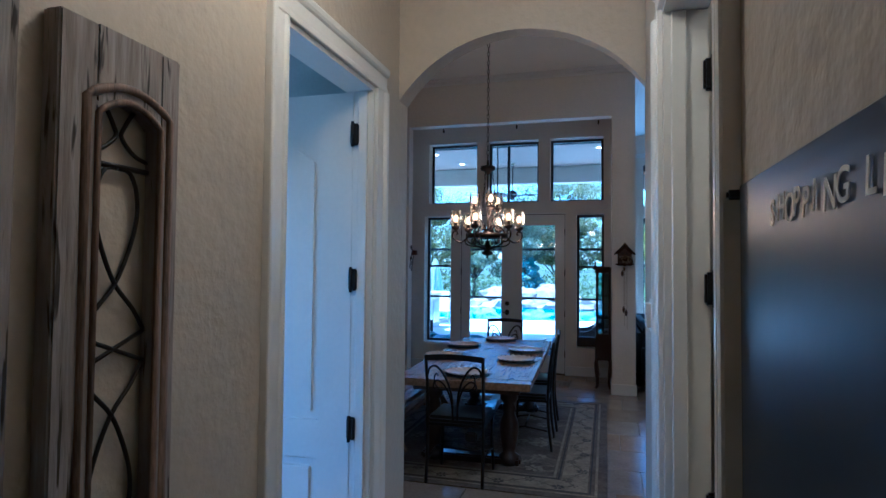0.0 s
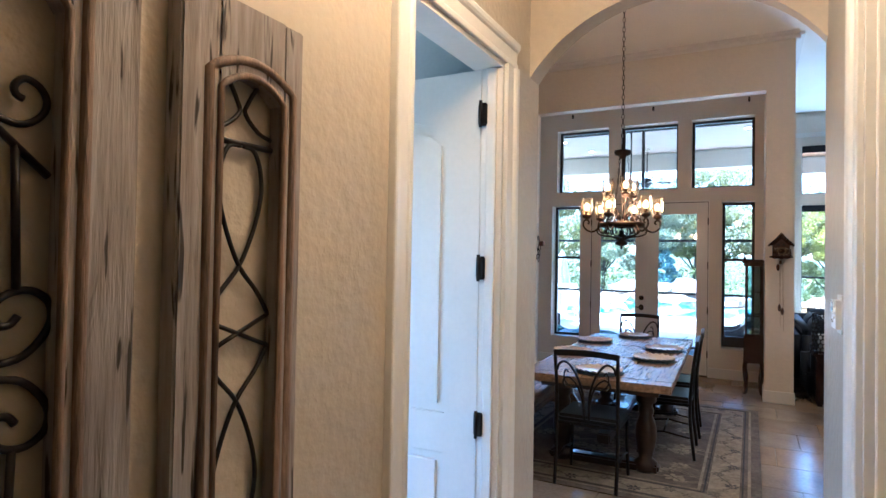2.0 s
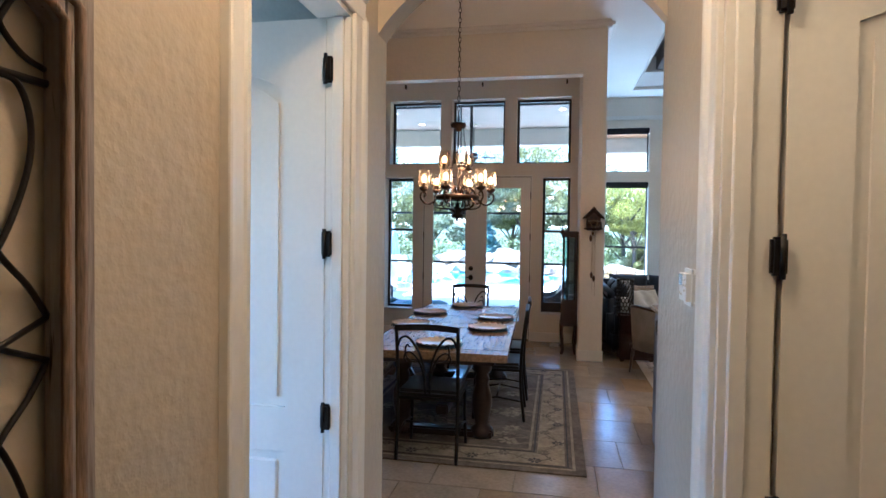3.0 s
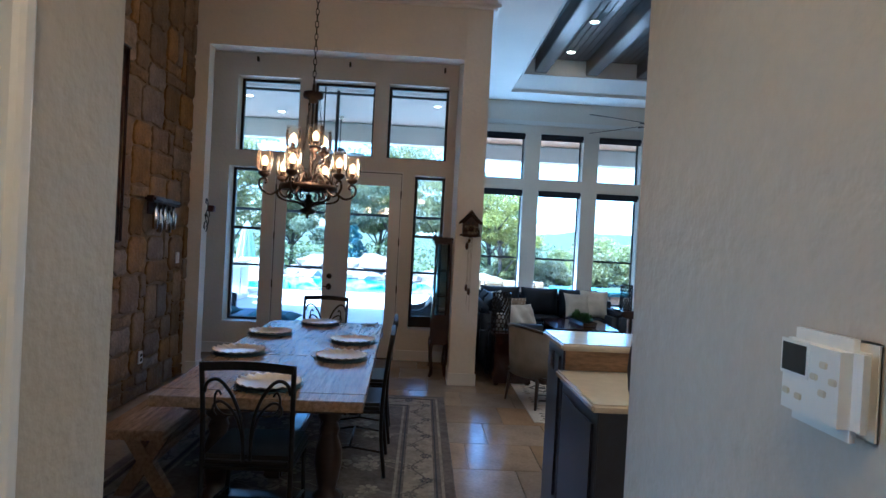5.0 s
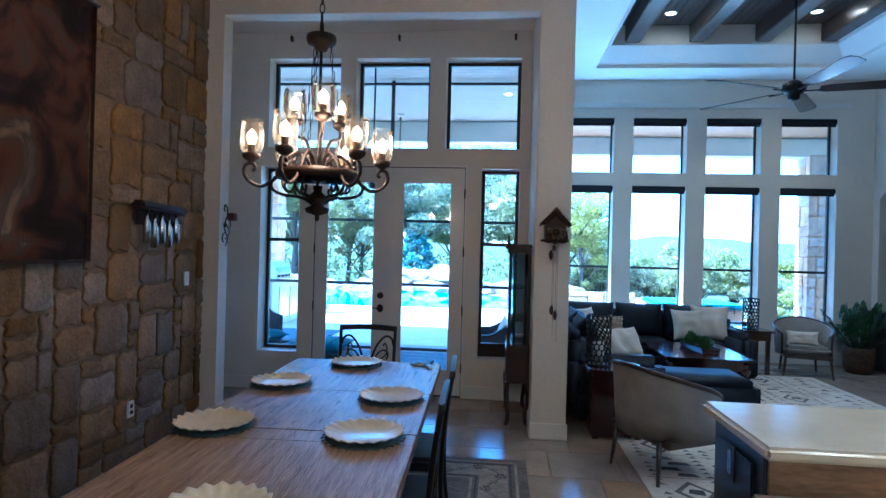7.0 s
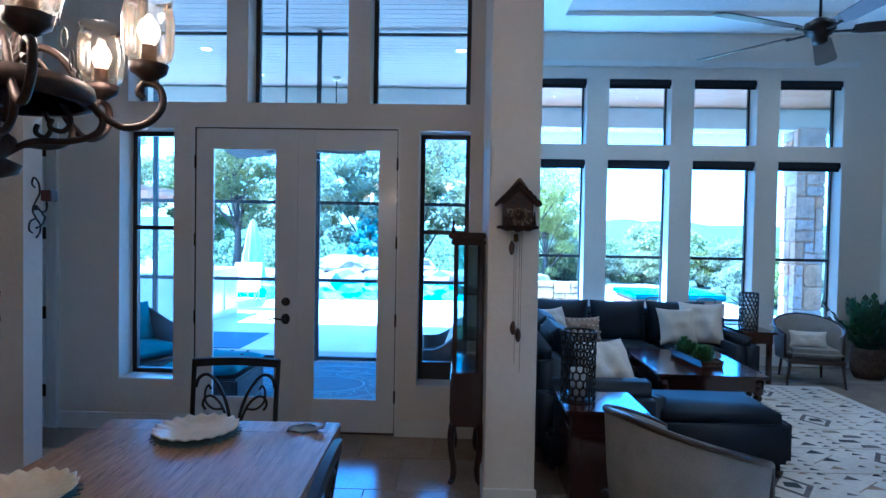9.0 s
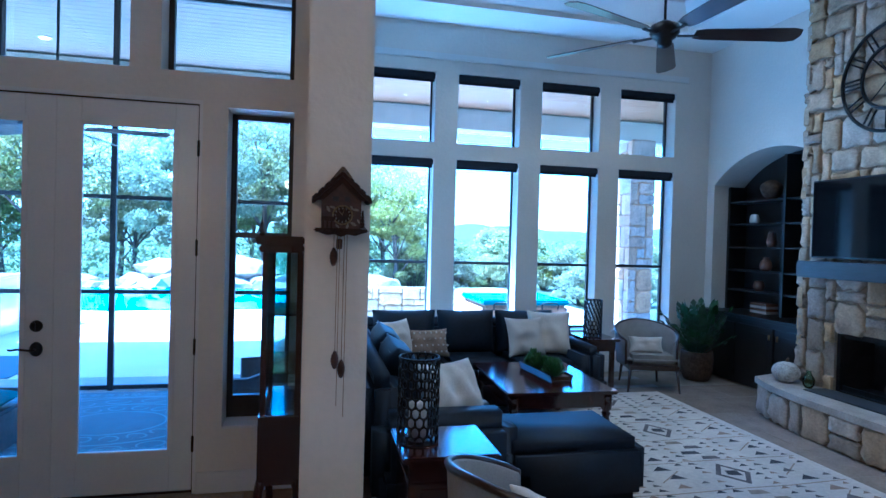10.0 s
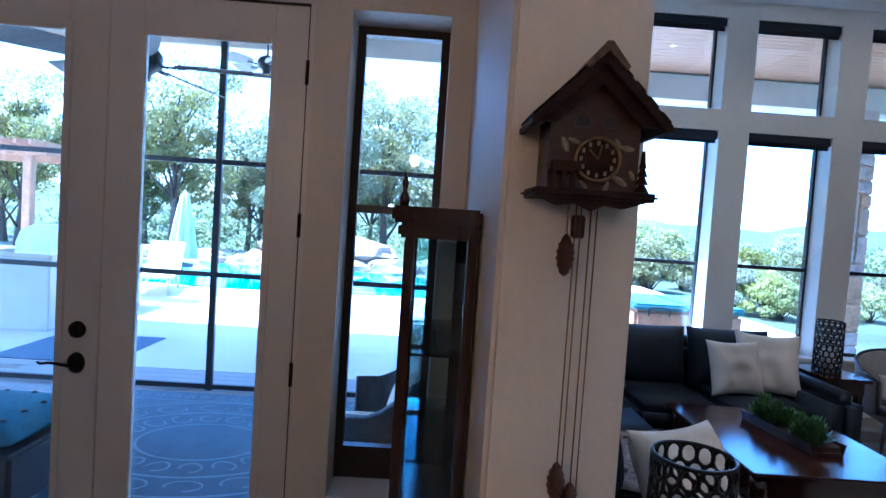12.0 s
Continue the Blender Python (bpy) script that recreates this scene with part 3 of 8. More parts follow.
d1 = deco_panel(0.825, 1.112, 0.905, 1.058, 0.86, 2.058, 1.02, 1.896, 0.035, "tall narrow distressed grey wooden wall panel with iron scrollwork")
a, b, c, zc = 0.907, 1.056, 0.9815, 1.458
for s in (1, -1):
    def zz(v):
        return zc + s * min(v * 1.06, v + 0.02)
    left = [(a, zz(0.030)), (a + 0.03, zz(0.072)), (c, zz(0.118)), (c + 0.032, zz(0.18)), (c + 0.05, zz(0.24)), (c + 0.048, zz(0.29)), (c + 0.03, zz(0.325)), (c, zz(0.330))]
    right = [(2 * c - y, z) for y, z in left]
    iron(d1, [left, right], name="loop")
    iron(d1, [[(a, zz(0.333)), (b, zz(0.333))]], r=0.006, name="bar")
    iron(d1, [[(a + 0.002, zz(0.352)), (a + 0.035, zz(0.362)), (c - 0.008, zz(0.39)), (c - 0.012, zz(0.41)), (a + 0.035, zz(0.45)), (a + 0.004, zz(0.456))]], name="curl")
    iron(d1, [[(b - 0.002, zz(0.352)), (b - 0.035, zz(0.362)), (c + 0.008, zz(0.39)), (c + 0.012, zz(0.41)), (b - 0.035, zz(0.45)), (b - 0.004, zz(0.456))]], name="curl")
iron(d1, [[(a, zc - 0.030), (b, zc + 0.030)], [(a, zc + 0.030), (b, zc - 0.030)]], name="cross")

d2 = deco_panel(0.10, 0.757, 0.205, 0.652, 0.70, 2.235, 0.92, 1.93, 0.16, "wide distressed grey wooden wall panel with curled iron scrollwork")
for s in (1, -1):
    for m in (1, -1):
        yc = 0.4285

        def Y(v):
            return yc + m * v
        zq = 1.449

        def run(pts):
            return smooth([(Y(v - yc), zq + s * (z - zq)) for v, z in pts], 3)

        iron(d2, [run([(yc, 1.456), (0.500, 1.456), (0.553, 1.457), (0.594, 1.459), (0.621, 1.466), (0.643, 1.487), (0.655, 1.513), (0.650, 1.537), (0.628, 1.552), (0.603, 1.549), (0.586, 1.536), (0.581, 1.521), (0.590, 1.508), (0.604, 1.508), (0.614, 1.519)])], r=0.0055)
        iron(d2, [[(Y(0.611 - yc), zq + s * 0.104), (Y(0.605 - yc), zq + s * 0.292)]], r=0.0055, name="bar")
        iron(d2, [[(yc, zq + s * 0.444), (Y(0.646 - yc), zq + s * 0.256)]], r=0.0055, name="bar")
        iron(d2, [run([(0.520, 1.860), (0.552, 1.813), (0.572, 1.784), (0.591, 1.771), (0.615, 1.770), (0.636, 1.786), (0.642, 1.806), (0.632, 1.824), (0.614, 1.830), (0.602, 1.818), (0.604, 1.807), (0.613, 1.803)])], r=0.005, name="curl")
    iron(d2, [[(yc + 0.1525 * math.cos(q), zq + s * 0.170 + 0.0925 * math.sin(q)) for q in (2 * math.pi * k / 32 for k in range(33))]], r=0.0055, name="oval")

# chalk board on the right wall
board = thing("chalkboard", (HR, 0, 0), "black chalkboard panel with hand-painted heading on the wall", "chalkboard")
part("panel", boxes((-0.008, -0.001, -0.25, 0.82, 0.52, 1.72), r=0.002, seg=1), M["chalk"], board)
for k, (ch, y) in enumerate(zip("SHOPPING LIST", [0.684 - 0.0232 * q for q in range(13)])):
    if ch == " ":
        continue
    cu = bpy.data.curves.new("letter", "FONT")
    cu.body, cu.size, cu.extrude, cu.offset, cu.shear = ch, 0.034, 0.0003, 0.0003, 0.1
    tmp = new("letter", cu)
    me = bpy.data.meshes.new_from_object(tmp)
    bpy.data.objects.remove(tmp)
    me.materials.append(M["chalk_ink"])
    lt = new("letter", me)
    lt.parent = board
    lt.matrix_local = Matrix.Translation((-0.0095, y, 1.662 + 0.003 * (k % 2))) @ Euler((radians(90), 0, radians(-90))).to_matrix().to_4x4()
solid("wall_hook", boxes((HR - 0.02, HR, 0.828, 0.838, 1.704, 1.716), r=0.003), M["black_metal"], "small black hook screwed to the wall", "hook")

# thermostat
th = thing("thermostat", (HR, 2.055, 1.475), "white wall thermostat with a small grey display", "thermostat")
part("body", boxes((-0.036, -0.004, -0.056, 0.056, -0.050, 0.050), r=0.013, seg=4), M["plastic"], th)
part("wall_plate", boxes((-0.005, -0.001, -0.054, 0.054, -0.048, 0.048), r=0.002), M["plastic"], th)
part("display_bezel", boxes((-0.0372, -0.036, 0.000, 0.046, 0.000, 0.038), r=0.0005, seg=1), M["plastic"], th)
part("display", boxes((-0.0382, -0.0372, 0.004, 0.042, 0.004, 0.034)), M["screen"], th, "grey liquid crystal display")
for y, z in ((0.034, -0.018), (0.014, -0.020), (-0.022, 0.020), (-0.022, -0.008), (-0.036, 0.006), (-0.009, 0.006)):
    bm = boxes((-0.0385, -0.036, y - 0.0055, y + 0.0055, z - 0.0035, z + 0.0035), r=0.0011)
    part("button", bm, M["charger"], th, "small cream button")

# dark ornament round the corner from the hall
orn = thing("wall_ornament", (0.515, ARCH_RY, 1.345), "glossy dark brown oval wall ornament with studded rim", "wall decor")
bm = bmesh.new()
bmesh.ops.create_uvsphere(bm, u_segments=28, v_segments=14, radius=1.0)
bmesh.ops.scale(bm, verts=bm.verts[:], vec=(0.182, 0.075, 0.205))
bmesh.ops.translate(bm, verts=bm.verts[:], vec=(0, 0.08, 0))
for f in bm.faces:
    f.smooth = True
part("body", bm, M["cherry"], orn)
bm = bmesh.new()
tube(bm, [(0.187 * math.cos(t * math.pi / 16), 0.07, 0.21 * math.sin(t * math.pi / 16)) for t in range(32)], 0.010, 6, closed=True)
part("rim", bm, M["dark_wood"], orn)
for t in range(24):
    part("stud", lathe([(0.005, 0), (0.003, 0.004), (0.0005, 0.005)], 6, (0.187 * math.cos(t * math.pi / 12), 0.07, 0.21 * math.sin(t * math.pi / 12))), M["brass"], orn)

# ---- french doors, sidelights, transoms ----
def window(name, x0, x1, z0, z1, y, bars, label, frame_w=0.035, material="bronze", depth=0.05, foot=0.0):
    w = thing(name, (x0, y, z0), label, "window")
    w["kind"] = "structure"
    W, H = x1 - x0, z1 - z0
    f = frame_w
    foot = max(f, foot)
    part("window_frame", boxes((0, f, 0, depth, 0, H), (W - f, W, 0, depth, 0, H), (f, W - f, 0, depth, 0, foot), (f, W - f, 0, depth, H - f, H)), M[material], w, "dark bronze window frame")
    for z in bars:
        part("meeting_rail", boxes((f, W - f, 0.0, depth, z - z0 - 0.018, z - z0 + 0.018)), M[material], w)
    p = part("pane", boxes((f, W - f, depth * 0.5, depth * 0.5 + 0.004, foot, H - f)), M["pane"], w)
    p.visible_shadow = False
    return w


n = 1
for s in SIDE:
    # the right sidelight's foot is deepened into a dark band below its glass
    window("window_%d" % n, *s, DOOR_Y + 0.20, [1.66], "tall narrow bronze-framed sidelight beside the french doors", 0.036, foot=0.16 if n == 2 else 0.05)
    solid("sill", boxes((s[0] + 0.002, s[1] - 0.002, DOOR_Y - 0.008, DOOR_Y + 0.20, s[2] - 0.001, s[2] + 0.016), r=0.005), M["white"], "painted window sill under the sidelight", "sill", "structure")
    n += 1
for s in TRANS:
    window("window_%d" % n, *s, DOOR_Y + 0.18, [], "square bronze-framed transom window above the doors", 0.035)
    n += 1
fr = thing("door_frame", (DOORS[0], DOOR_Y, 0), "white painted frame round a pair of french doors", "door frame")
fr["kind"] = "structure"
W = DOORS[1] - DOORS[0]
part("jamb", boxes((0, 0.020, 0.0, 0.27, 0, 2.504), (W - 0.020, W, 0.0, 0.27, 0, 2.504), (0.020, W - 0.020, 0.0, 0.27, 2.480, 2.504)), M["white"], fr)
part("threshold", boxes((0, W, 0.02, 0.2, 0, 0.018), r=0.004), M["bronze"], fr, "bronze door threshold")


def french_leaf(x0, x1, hinge_left, handle):
    d = thing("door_3" if hinge_left else "door_4", (x0, DOOR_Y + 0.012, 0.02), "white french door with one tall glass pane, closed", "door")
    d["kind"] = "structure"
    w, h = x1 - x0, 2.452
    g, q = (0.134, 0.150) if hinge_left else (0.150, 0.134)
    part("leaf", boxes((0, g, 0, 0.045, 0, h), (w - q, w, 0, 0.045, 0, h), (g, w - q, 0, 0.045, 0, 0.26), (g, w - q, 0, 0.045, h - 0.155, h), r=0.003, seg=1), M["white"], d)
    fw = 0.022
    a0, a1, b0, b1 = g, w - q, 0.26, h - 0.155
    part("glazing_bead", boxes((a0 - fw, a0 + 0.012, -0.010, 0.0, b0 - fw, b1 + fw), (a1 - 0.012, a1 + fw, -0.010, 0.0, b0 - fw, b1 + fw), (a0 + 0.012, a1 - 0.012, -0.010, 0.0, b0 - fw, b0 + 0.012), (a0 + 0.012, a1 - 0.012, -0.010, 0.0, b1 - 0.012, b1 + fw), r=0.004), M["white"], d)
    p = part("pane", boxes((a0, a1, 0.020, 0.026, b0, b1)), M["pane"], d)
    p.visible_shadow = False
    hx = -0.004 if hinge_left else w + 0.004
    for z in (0.30, 0.92, 1.55, 2.18):
        part("hinge", lathe([(0.009, z - 0.05), (0.009, z + 0.05)], 8, (hx, -0.008, 0)), M["black_metal"], d)
    if handle:
        cx = w - 0.072
        for z, nm in ((1.075, "deadbolt"), (0.935, "handle")):
            bm = lathe([(0.001, 0.024), (0.018, 0.022), (0.033, 0.012), (0.036, 0.0)], 20)
            bmesh.ops.scale(bm, verts=bm.verts[:], vec=(1, 1.0 if nm == "deadbolt" else 1.25, 1))
            bmesh.ops.rotate(bm, verts=bm.verts[:], matrix=Matrix.Rotation(radians(90), 3, "X"))
            bmesh.ops.translate(bm, verts=bm.verts[:], vec=(cx, 0, z - 0.02))
            hd = part(nm, bm, M["black_metal"], d, "oil-rubbed bronze " + nm)
            if nm == "handle":
                bm = bmesh.new()
                tube(bm, [(cx, -0.02, z - 0.02), (cx, -0.05, z - 0.02), (cx - 0.03, -0.055, z - 0.017), (cx - 0.08, -0.052, z - 0.012), (cx - 0.115, -0.05, z - 0.018), (cx - 0.13, -0.05, z - 0.012)], 0.008, 8, 0.005)
                part("lever", bm, M["black_metal"], hd)
            else:
                part("thumb_turn", boxes((cx - 0.006, cx + 0.006, -0.04, -0.02, z - 0.045, z + 0.005), r=0.003), M["black_metal"], hd)


mid = (DOORS[0] + DOORS[1]) / 2
french_leaf(DOORS[0] + 0.026, mid - 0.002, True, True)
french_leaf(mid + 0.002, DOORS[1] - 0.026, False, False)
strip = M["black_metal"]
for nm, b in (("weatherstrip", (DOORS[0] + 0.0185, DOORS[0] + 0.0255, DOOR_Y + 0.006, DOOR_Y + 0.02, 0.02, 2.470)), ("weatherstrip", (DOORS[1] - 0.0255, DOORS[1] - 0.0185, DOOR_Y + 0.006, DOOR_Y + 0.02, 0.02, 2.470)), ("weatherstrip", (DOORS[0] + 0.019, DOORS[1] - 0.019, DOOR_Y + 0.006, DOOR_Y + 0.02, 2.4715, 2.4795))):
    w = part(nm, boxes(tuple(q - o for q, o in zip(b, (DOORS[0], DOORS[0], DOOR_Y, DOOR_Y, 0, 0)))), strip, fr, "thin dark rubber weatherstrip")
# white door further along the alcove, closed
cl_d = thing("door_5", (-3.345, DOOR_Y - 0.012, 0), "white interior door with black hinges, closed", "door")
cl_d["kind"] = "structure"
part("leaf", boxes((-0.76, -0.006, -0.006, 0.011, 0.01, 2.38), r=0.003, seg=1), M["white"], cl_d)
part("casing_leg", boxes((0.004, 0.055, -0.012, 0.011, 0, 2.40), (0.055, 0.105, -0.018, 0.011, 0, 2.40), r=0.004, seg=1), M["white"], cl_d)
part("casing_head", boxes((-0.80, 0.105, -0.014, 0.011, 2.40, 2.505), r=0.004, seg=1), M["white"], cl_d)
for z in (2.27, 1.60, 0.95, 0.31):
    part("hinge", boxes((-0.018, 0.012, -0.022, -0.004, z - 0.05, z + 0.05), r=0.004), M["black_metal"], cl_d, "square-cornered black door hinge")
solid("astragal", boxes((mid - 0.018, mid + 0.018, DOOR_Y + 0.002, DOOR_Y + 0.012, 0.02, 2.468), r=0.003), M["white"], "white strip covering the joint of the doors", "trim", "structure")

# curtain hooks under the alcove head
for x in (-2.42, -1.22, 0.03):
    solid("curtain_bracket", boxes((x - 0.012, x + 0.012, DOOR_Y - 0.05, DOOR_Y, 3.84, 3.90), r=0.004), M["black_metal"], "small black bracket high on the wall", "bracket")

# kitchen windows, out of the walk's view, added to brighten ceiling and kitchen
for a, b, z0, z1 in KWIN_ADDED:
    kw = thing("window_%d" % n, (LR_X + 0.1, a, z0), "unseen bronze-framed kitchen window added for daylight", "window")
    kw["kind"] = "structure"
    n += 1
    W, H, f = b - a, z1 - z0, 0.04
    part("window_frame", boxes((0, 0.05, 0, f, 0, H), (0, 0.05, W - f, W, 0, H), (0, 0.05, f, W - f, 0, f), (0, 0.05, f, W - f, H - f, H)), M["bronze"], kw)
    p = part("pane", boxes((0.022, 0.026, f, W - f, f, H - f)), M["pane"], kw)
    p.visible_shadow = False

# living room windows with roller shades
for a, b in COLS:
    for z0, z1, bars in ((*LOW, [1.385]), (*UP, [])):
        window("window_%d" % n, a, b, z0, z1, LR_Y + 0.20, bars, "bronze-framed living room window", 0.03)
        n += 1
        solid("trim", boxes((a + 0.0005, a + 0.012, LR_Y + 0.001, LR_Y + 0.199, z0 + 0.003, z1 - 0.003), (b - 0.012, b - 0.0005, LR_Y + 0.001, LR_Y + 0.199, z0 + 0.003, z1 - 0.003)), M["white"], "glossy white painted window reveal", "trim", "structure")
        sh = thing("roller_shade", (a, LR_Y, z1), "black roller shade rolled up at the window head", "window shade", "roller shades on the windows")
        part("roll", boxes((0.014, b - a - 0.014, 0.006, 0.075, -0.085, -0.002), r=0.012), M["shade_cloth"], sh)
        part("hem_bar", boxes((0.02, b - a - 0.02, 0.035, 0.05, -0.115, -0.082), r=0.004), M["shade_cloth"], sh)
    solid("window_stool", boxes((a - 0.03, b + 0.03, LR_Y - 0.025, LR_Y + 0.20, LOW[0] - 0.03, LOW[0] + 0.002), r=0.005), M["white"], "white window sill", "sill", "structure")
solid("window_head_trim", boxes((0.55, 5.12, LR_Y - 0.022, LR_Y, 3.86, 3.94), r=0.005), M["white"], "white head casing above the windows", "trim", "structure")


def skirt(name, *runs):
    solid(name, boxes(*runs, r=0.005, seg=1), M["white"], "white painted baseboard", "baseboard", "structure")


skirt("baseboard", (NICHE_R - 0.012, 0.522, NICHE_Y - 0.014, NICHE_Y, 0, 0.14))
skirt("baseboard", (NICHE_R - 0.014, NICHE_R, NICHE_Y, DOOR_Y, 0, 0.14))
skirt("baseboard", (-3.235, DOORS[0], DOOR_Y - 0.014, DOOR_Y, 0, 0.14))
skirt("baseboard", (DOORS[1], NICHE_R - 0.014, DOOR_Y - 0.014, DOOR_Y, 0, 0.14))
skirt("baseboard", (NICHE_L, NICHE_L + 0.014, NICHE_Y, NICHE_Y + 0.16, 0, 0.14))
skirt("baseboard", (STONE_X + 0.02, NICHE_L + 0.014, NICHE_Y - 0.014, NICHE_Y, 0, 0.14))
skirt("baseboard", (0.55, LR_X, LR_Y - 0.014, LR_Y, 0, 0.14))
for y0, y1, x in ((BACK_Y, 1.495, HL), (2.405, ARCH_Y1, HL)):
    skirt("baseboard", (x, x + 0.014, y0, y1, 0, 0.14))
for y0, y1, x in ((BACK_Y, 0.845, HR), (1.955, ARCH_RY, HR)):
    skirt("baseboard", (x - 0.014, x, y0, y1, 0, 0.14))
for y0, y1, x0, x1 in ((NICHE_Y - 0.09, NICHE_Y, STONE_X, 0.545), (NICHE_Y, LR_Y - 0.1, 0.51, 0.60)):
    bm = boxes((x0, x1, y0, y1, CEIL - 0.04, CEIL - 0.001), (x0, x1, y0 + 0.04 if x0 < 0 else y0, y1, CEIL - 0.08, CEIL - 0.04) if x0 < 0 else (x0, x1 - 0.04, y0, y1, CEIL - 0.08, CEIL - 0.04), r=0.008)
    solid("crown_moulding", bm, M["white"], "white crown moulding at the ceiling", "trim", "structure")

# ---- dining room ----
def tapestry_material():
    m = bpy.data.materials.new("woven_tapestry")
    m.use_nodes = True
    n, l = m.node_tree.nodes, m.node_tree.links
    bs = n["Principled BSDF"]
    bs.inputs["Roughness"].default_value = 0.95
    tc = n.new("ShaderNodeTexCoord")
    no = n.new("ShaderNodeTexNoise")
    no.inputs["Scale"].default_value, no.inputs["Detail"].default_value, no.inputs["Distortion"].default_value = 2.6, 5, 0.8
    r = n.new("ShaderNodeValToRGB")
    el = r.color_ramp.elements
    el[0].position, el[0].color = 0.38, (0.018, 0.012, 0.010, 1)
    el[1].position, el[1].color = 0.66, (0.30, 0.19, 0.11, 1)
    for p, c in ((0.44, (0.045, 0.022, 0.016, 1)), (0.52, (0.14, 0.05, 0.03, 1)), (0.60, (0.10, 0.075, 0.055, 1))):
        e = el.new(p)
        e.color = c
    w = n.new("ShaderNodeTexWave")
    w.inputs["Scale"].default_value = 160
    b = n.new("ShaderNodeBump")
    b.inputs["Strength"].default_value, b.inputs["Distance"].default_value = 0.5, 0.002
    l.new(tc.outputs["Object"], no.inputs[0])
    l.new(tc.outputs["Object"], w.inputs[0])
    l.new(no.outputs[0], r.inputs[0])
    l.new(r.outputs[0], bs.inputs["Base Color"])
    l.new(w.outputs[0], b.inputs["Height"])
    l.new(b.outputs[0], bs.inputs["Normal"])
    return m


M["tapestry"] = tapestry_material()
tap = thing("tapestry", (STONE_X + 0.045, 5.30, 0), "dark brown and red woven pictorial tapestry hanging on the stone wall", "tapestry")
bm = bmesh.new()
NY, NZ = 24, 20
grid = {}
for i in range(NY + 1):
    for j in range(NZ + 1):
        y, z = 1.11 * i / NY, 1.47 + 1.60 * j / NZ
        grid[i, j] = bm.verts.new((0.012 * math.sin(y * 9) * (1 - j / NZ) + 0.006 * math.sin(z * 5), y, z))
for i in range(NY):
    for j in range(NZ):
        bm.faces.new((grid[i, j], grid[i + 1, j], grid[i + 1, j + 1], grid[i, j + 1])).smooth = True
r = bmesh.ops.solidify(bm, geom=bm.faces[:], thickness=0.006)
part("cloth", bm, M["tapestry"], tap)
for nm, dims in (("border", (0.004, 0.024, -0.015, 0.012, 1.46, 3.08)), ("border", (0.004, 0.024, 1.098, 1.125, 1.46, 3.08)), ("border", (0.004, 0.024, 0.012, 1.098, 1.455, 1.48)), ("border", (0.004, 0.024, 0.012, 1.098, 3.055, 3.085))):
    part(nm, boxes(dims, r=0.008), M["clock_wood"], tap, "dark braided border")
rod = part("rod", lathe([(0.012, -0.04), (0.012, 1.15)], 10), M["black_metal"], tap, "dark hanging rod")
rod.matrix_local = pose(0.01, 0, 3.09, -90, 0, 0)

rack = thing("hanging_rack", (STONE_X + 0.03, 7.15, 1.88), "dark wooden wall rack with hanging pewter tubes", "wall rack")
bm = boxes((0.0, 0.10, -0.30, 0.30, -0.06, 0.0), r=0.018)
for v in bm.verts:
    v.co.z += 0.012 * math.sin(v.co.y * 17)
part("shelf", bm, M["clock_wood"], rack)
part("back", boxes((0, 0.012, -0.24, 0.24, -0.16, -0.05), r=0.004), M["clock_wood"], rack)
tube_glass = mat("polished_pewter", (0.55, 0.57, 0.58), 0.22, 1.0, vary=0.12, scale=20, bump=0.05)
for k in range(5):
    y = -0.19 + k * 0.095
    dz = 0.03 * (k % 2)
    part("hanging_tube", lathe([(0.003, 0), (0.026, 0.008), (0.028, 0.15), (0.012, 0.19), (0.012, 0.23)], 12, (0.06, y, -0.30 - dz)), tube_glass, rack, "shiny pewter tube")
    part("stopper", lathe([(0.016, 0), (0.016, 0.03)], 10, (0.06, y, -0.075 - dz)), M["black_metal"], rack)

for y, z, nm in ((7.614, 1.295, "light_switch"), (6.909, 0.392, "wall_outlet")):
    o = thing(nm, (STONE_X + 0.028, y, z), "white plastic %s plate set in the stone wall" % nm.replace("_", " ").replace("wall ", ""), nm.split("_")[1])
    part("plate", boxes((0, 0.014, -0.036, 0.036, -0.058, 0.058), r=0.004), M["plastic"], o)
    if nm == "light_switch":
        part("rocker", boxes((0.014, 0.020, -0.016, 0.016, -0.034, 0.034), r=0.003), M["plastic"], o)
    else:
        for dz in (-0.022, 0.022):
            part("socket", boxes((0.014, 0.017, -0.016, 0.016, dz - 0.014, dz + 0.014), r=0.003), M["screen"], o)

sc = thing("wall_sconce", (NICHE_L, 8.06, 1.78), "curled black iron wall sconce with a burgundy candle", "sconce")
for pts in ([(0, -0.20), (0.03, -0.17), (0.035, -0.12), (0.0, -0.08), (-0.03, -0.03), (0.0, 0.03), (0.03, 0.08), (0.02, 0.14), (-0.02, 0.17), (-0.035, 0.13), (-0.01, 0.11)],
            [(0.0, 0.0), (0.05, -0.04), (0.09, -0.02), (0.09, 0.03)], [(0, -0.08), (-0.05, -0.1), (-0.06, -0.15), (-0.03, -0.17)], [(0, -0.14), (0.05, -0.12), (0.075, -0.07), (0.05, -0.05)]):
    bm = bmesh.new()
    tube(bm, [(0.02, y, z) for y, z in pts], 0.006, 6)
    part("scroll", bm, M["black_metal"], sc)
part("bracket", boxes((0, 0.03, -0.01, 0.01, -0.03, 0.0), r=0.003), M["black_metal"], sc)
part("candle", boxes((0.0, 0.07, 0.06, 0.13, 0.03, 0.10), r=0.006), M["burgundy"], sc, "square burgundy candle")

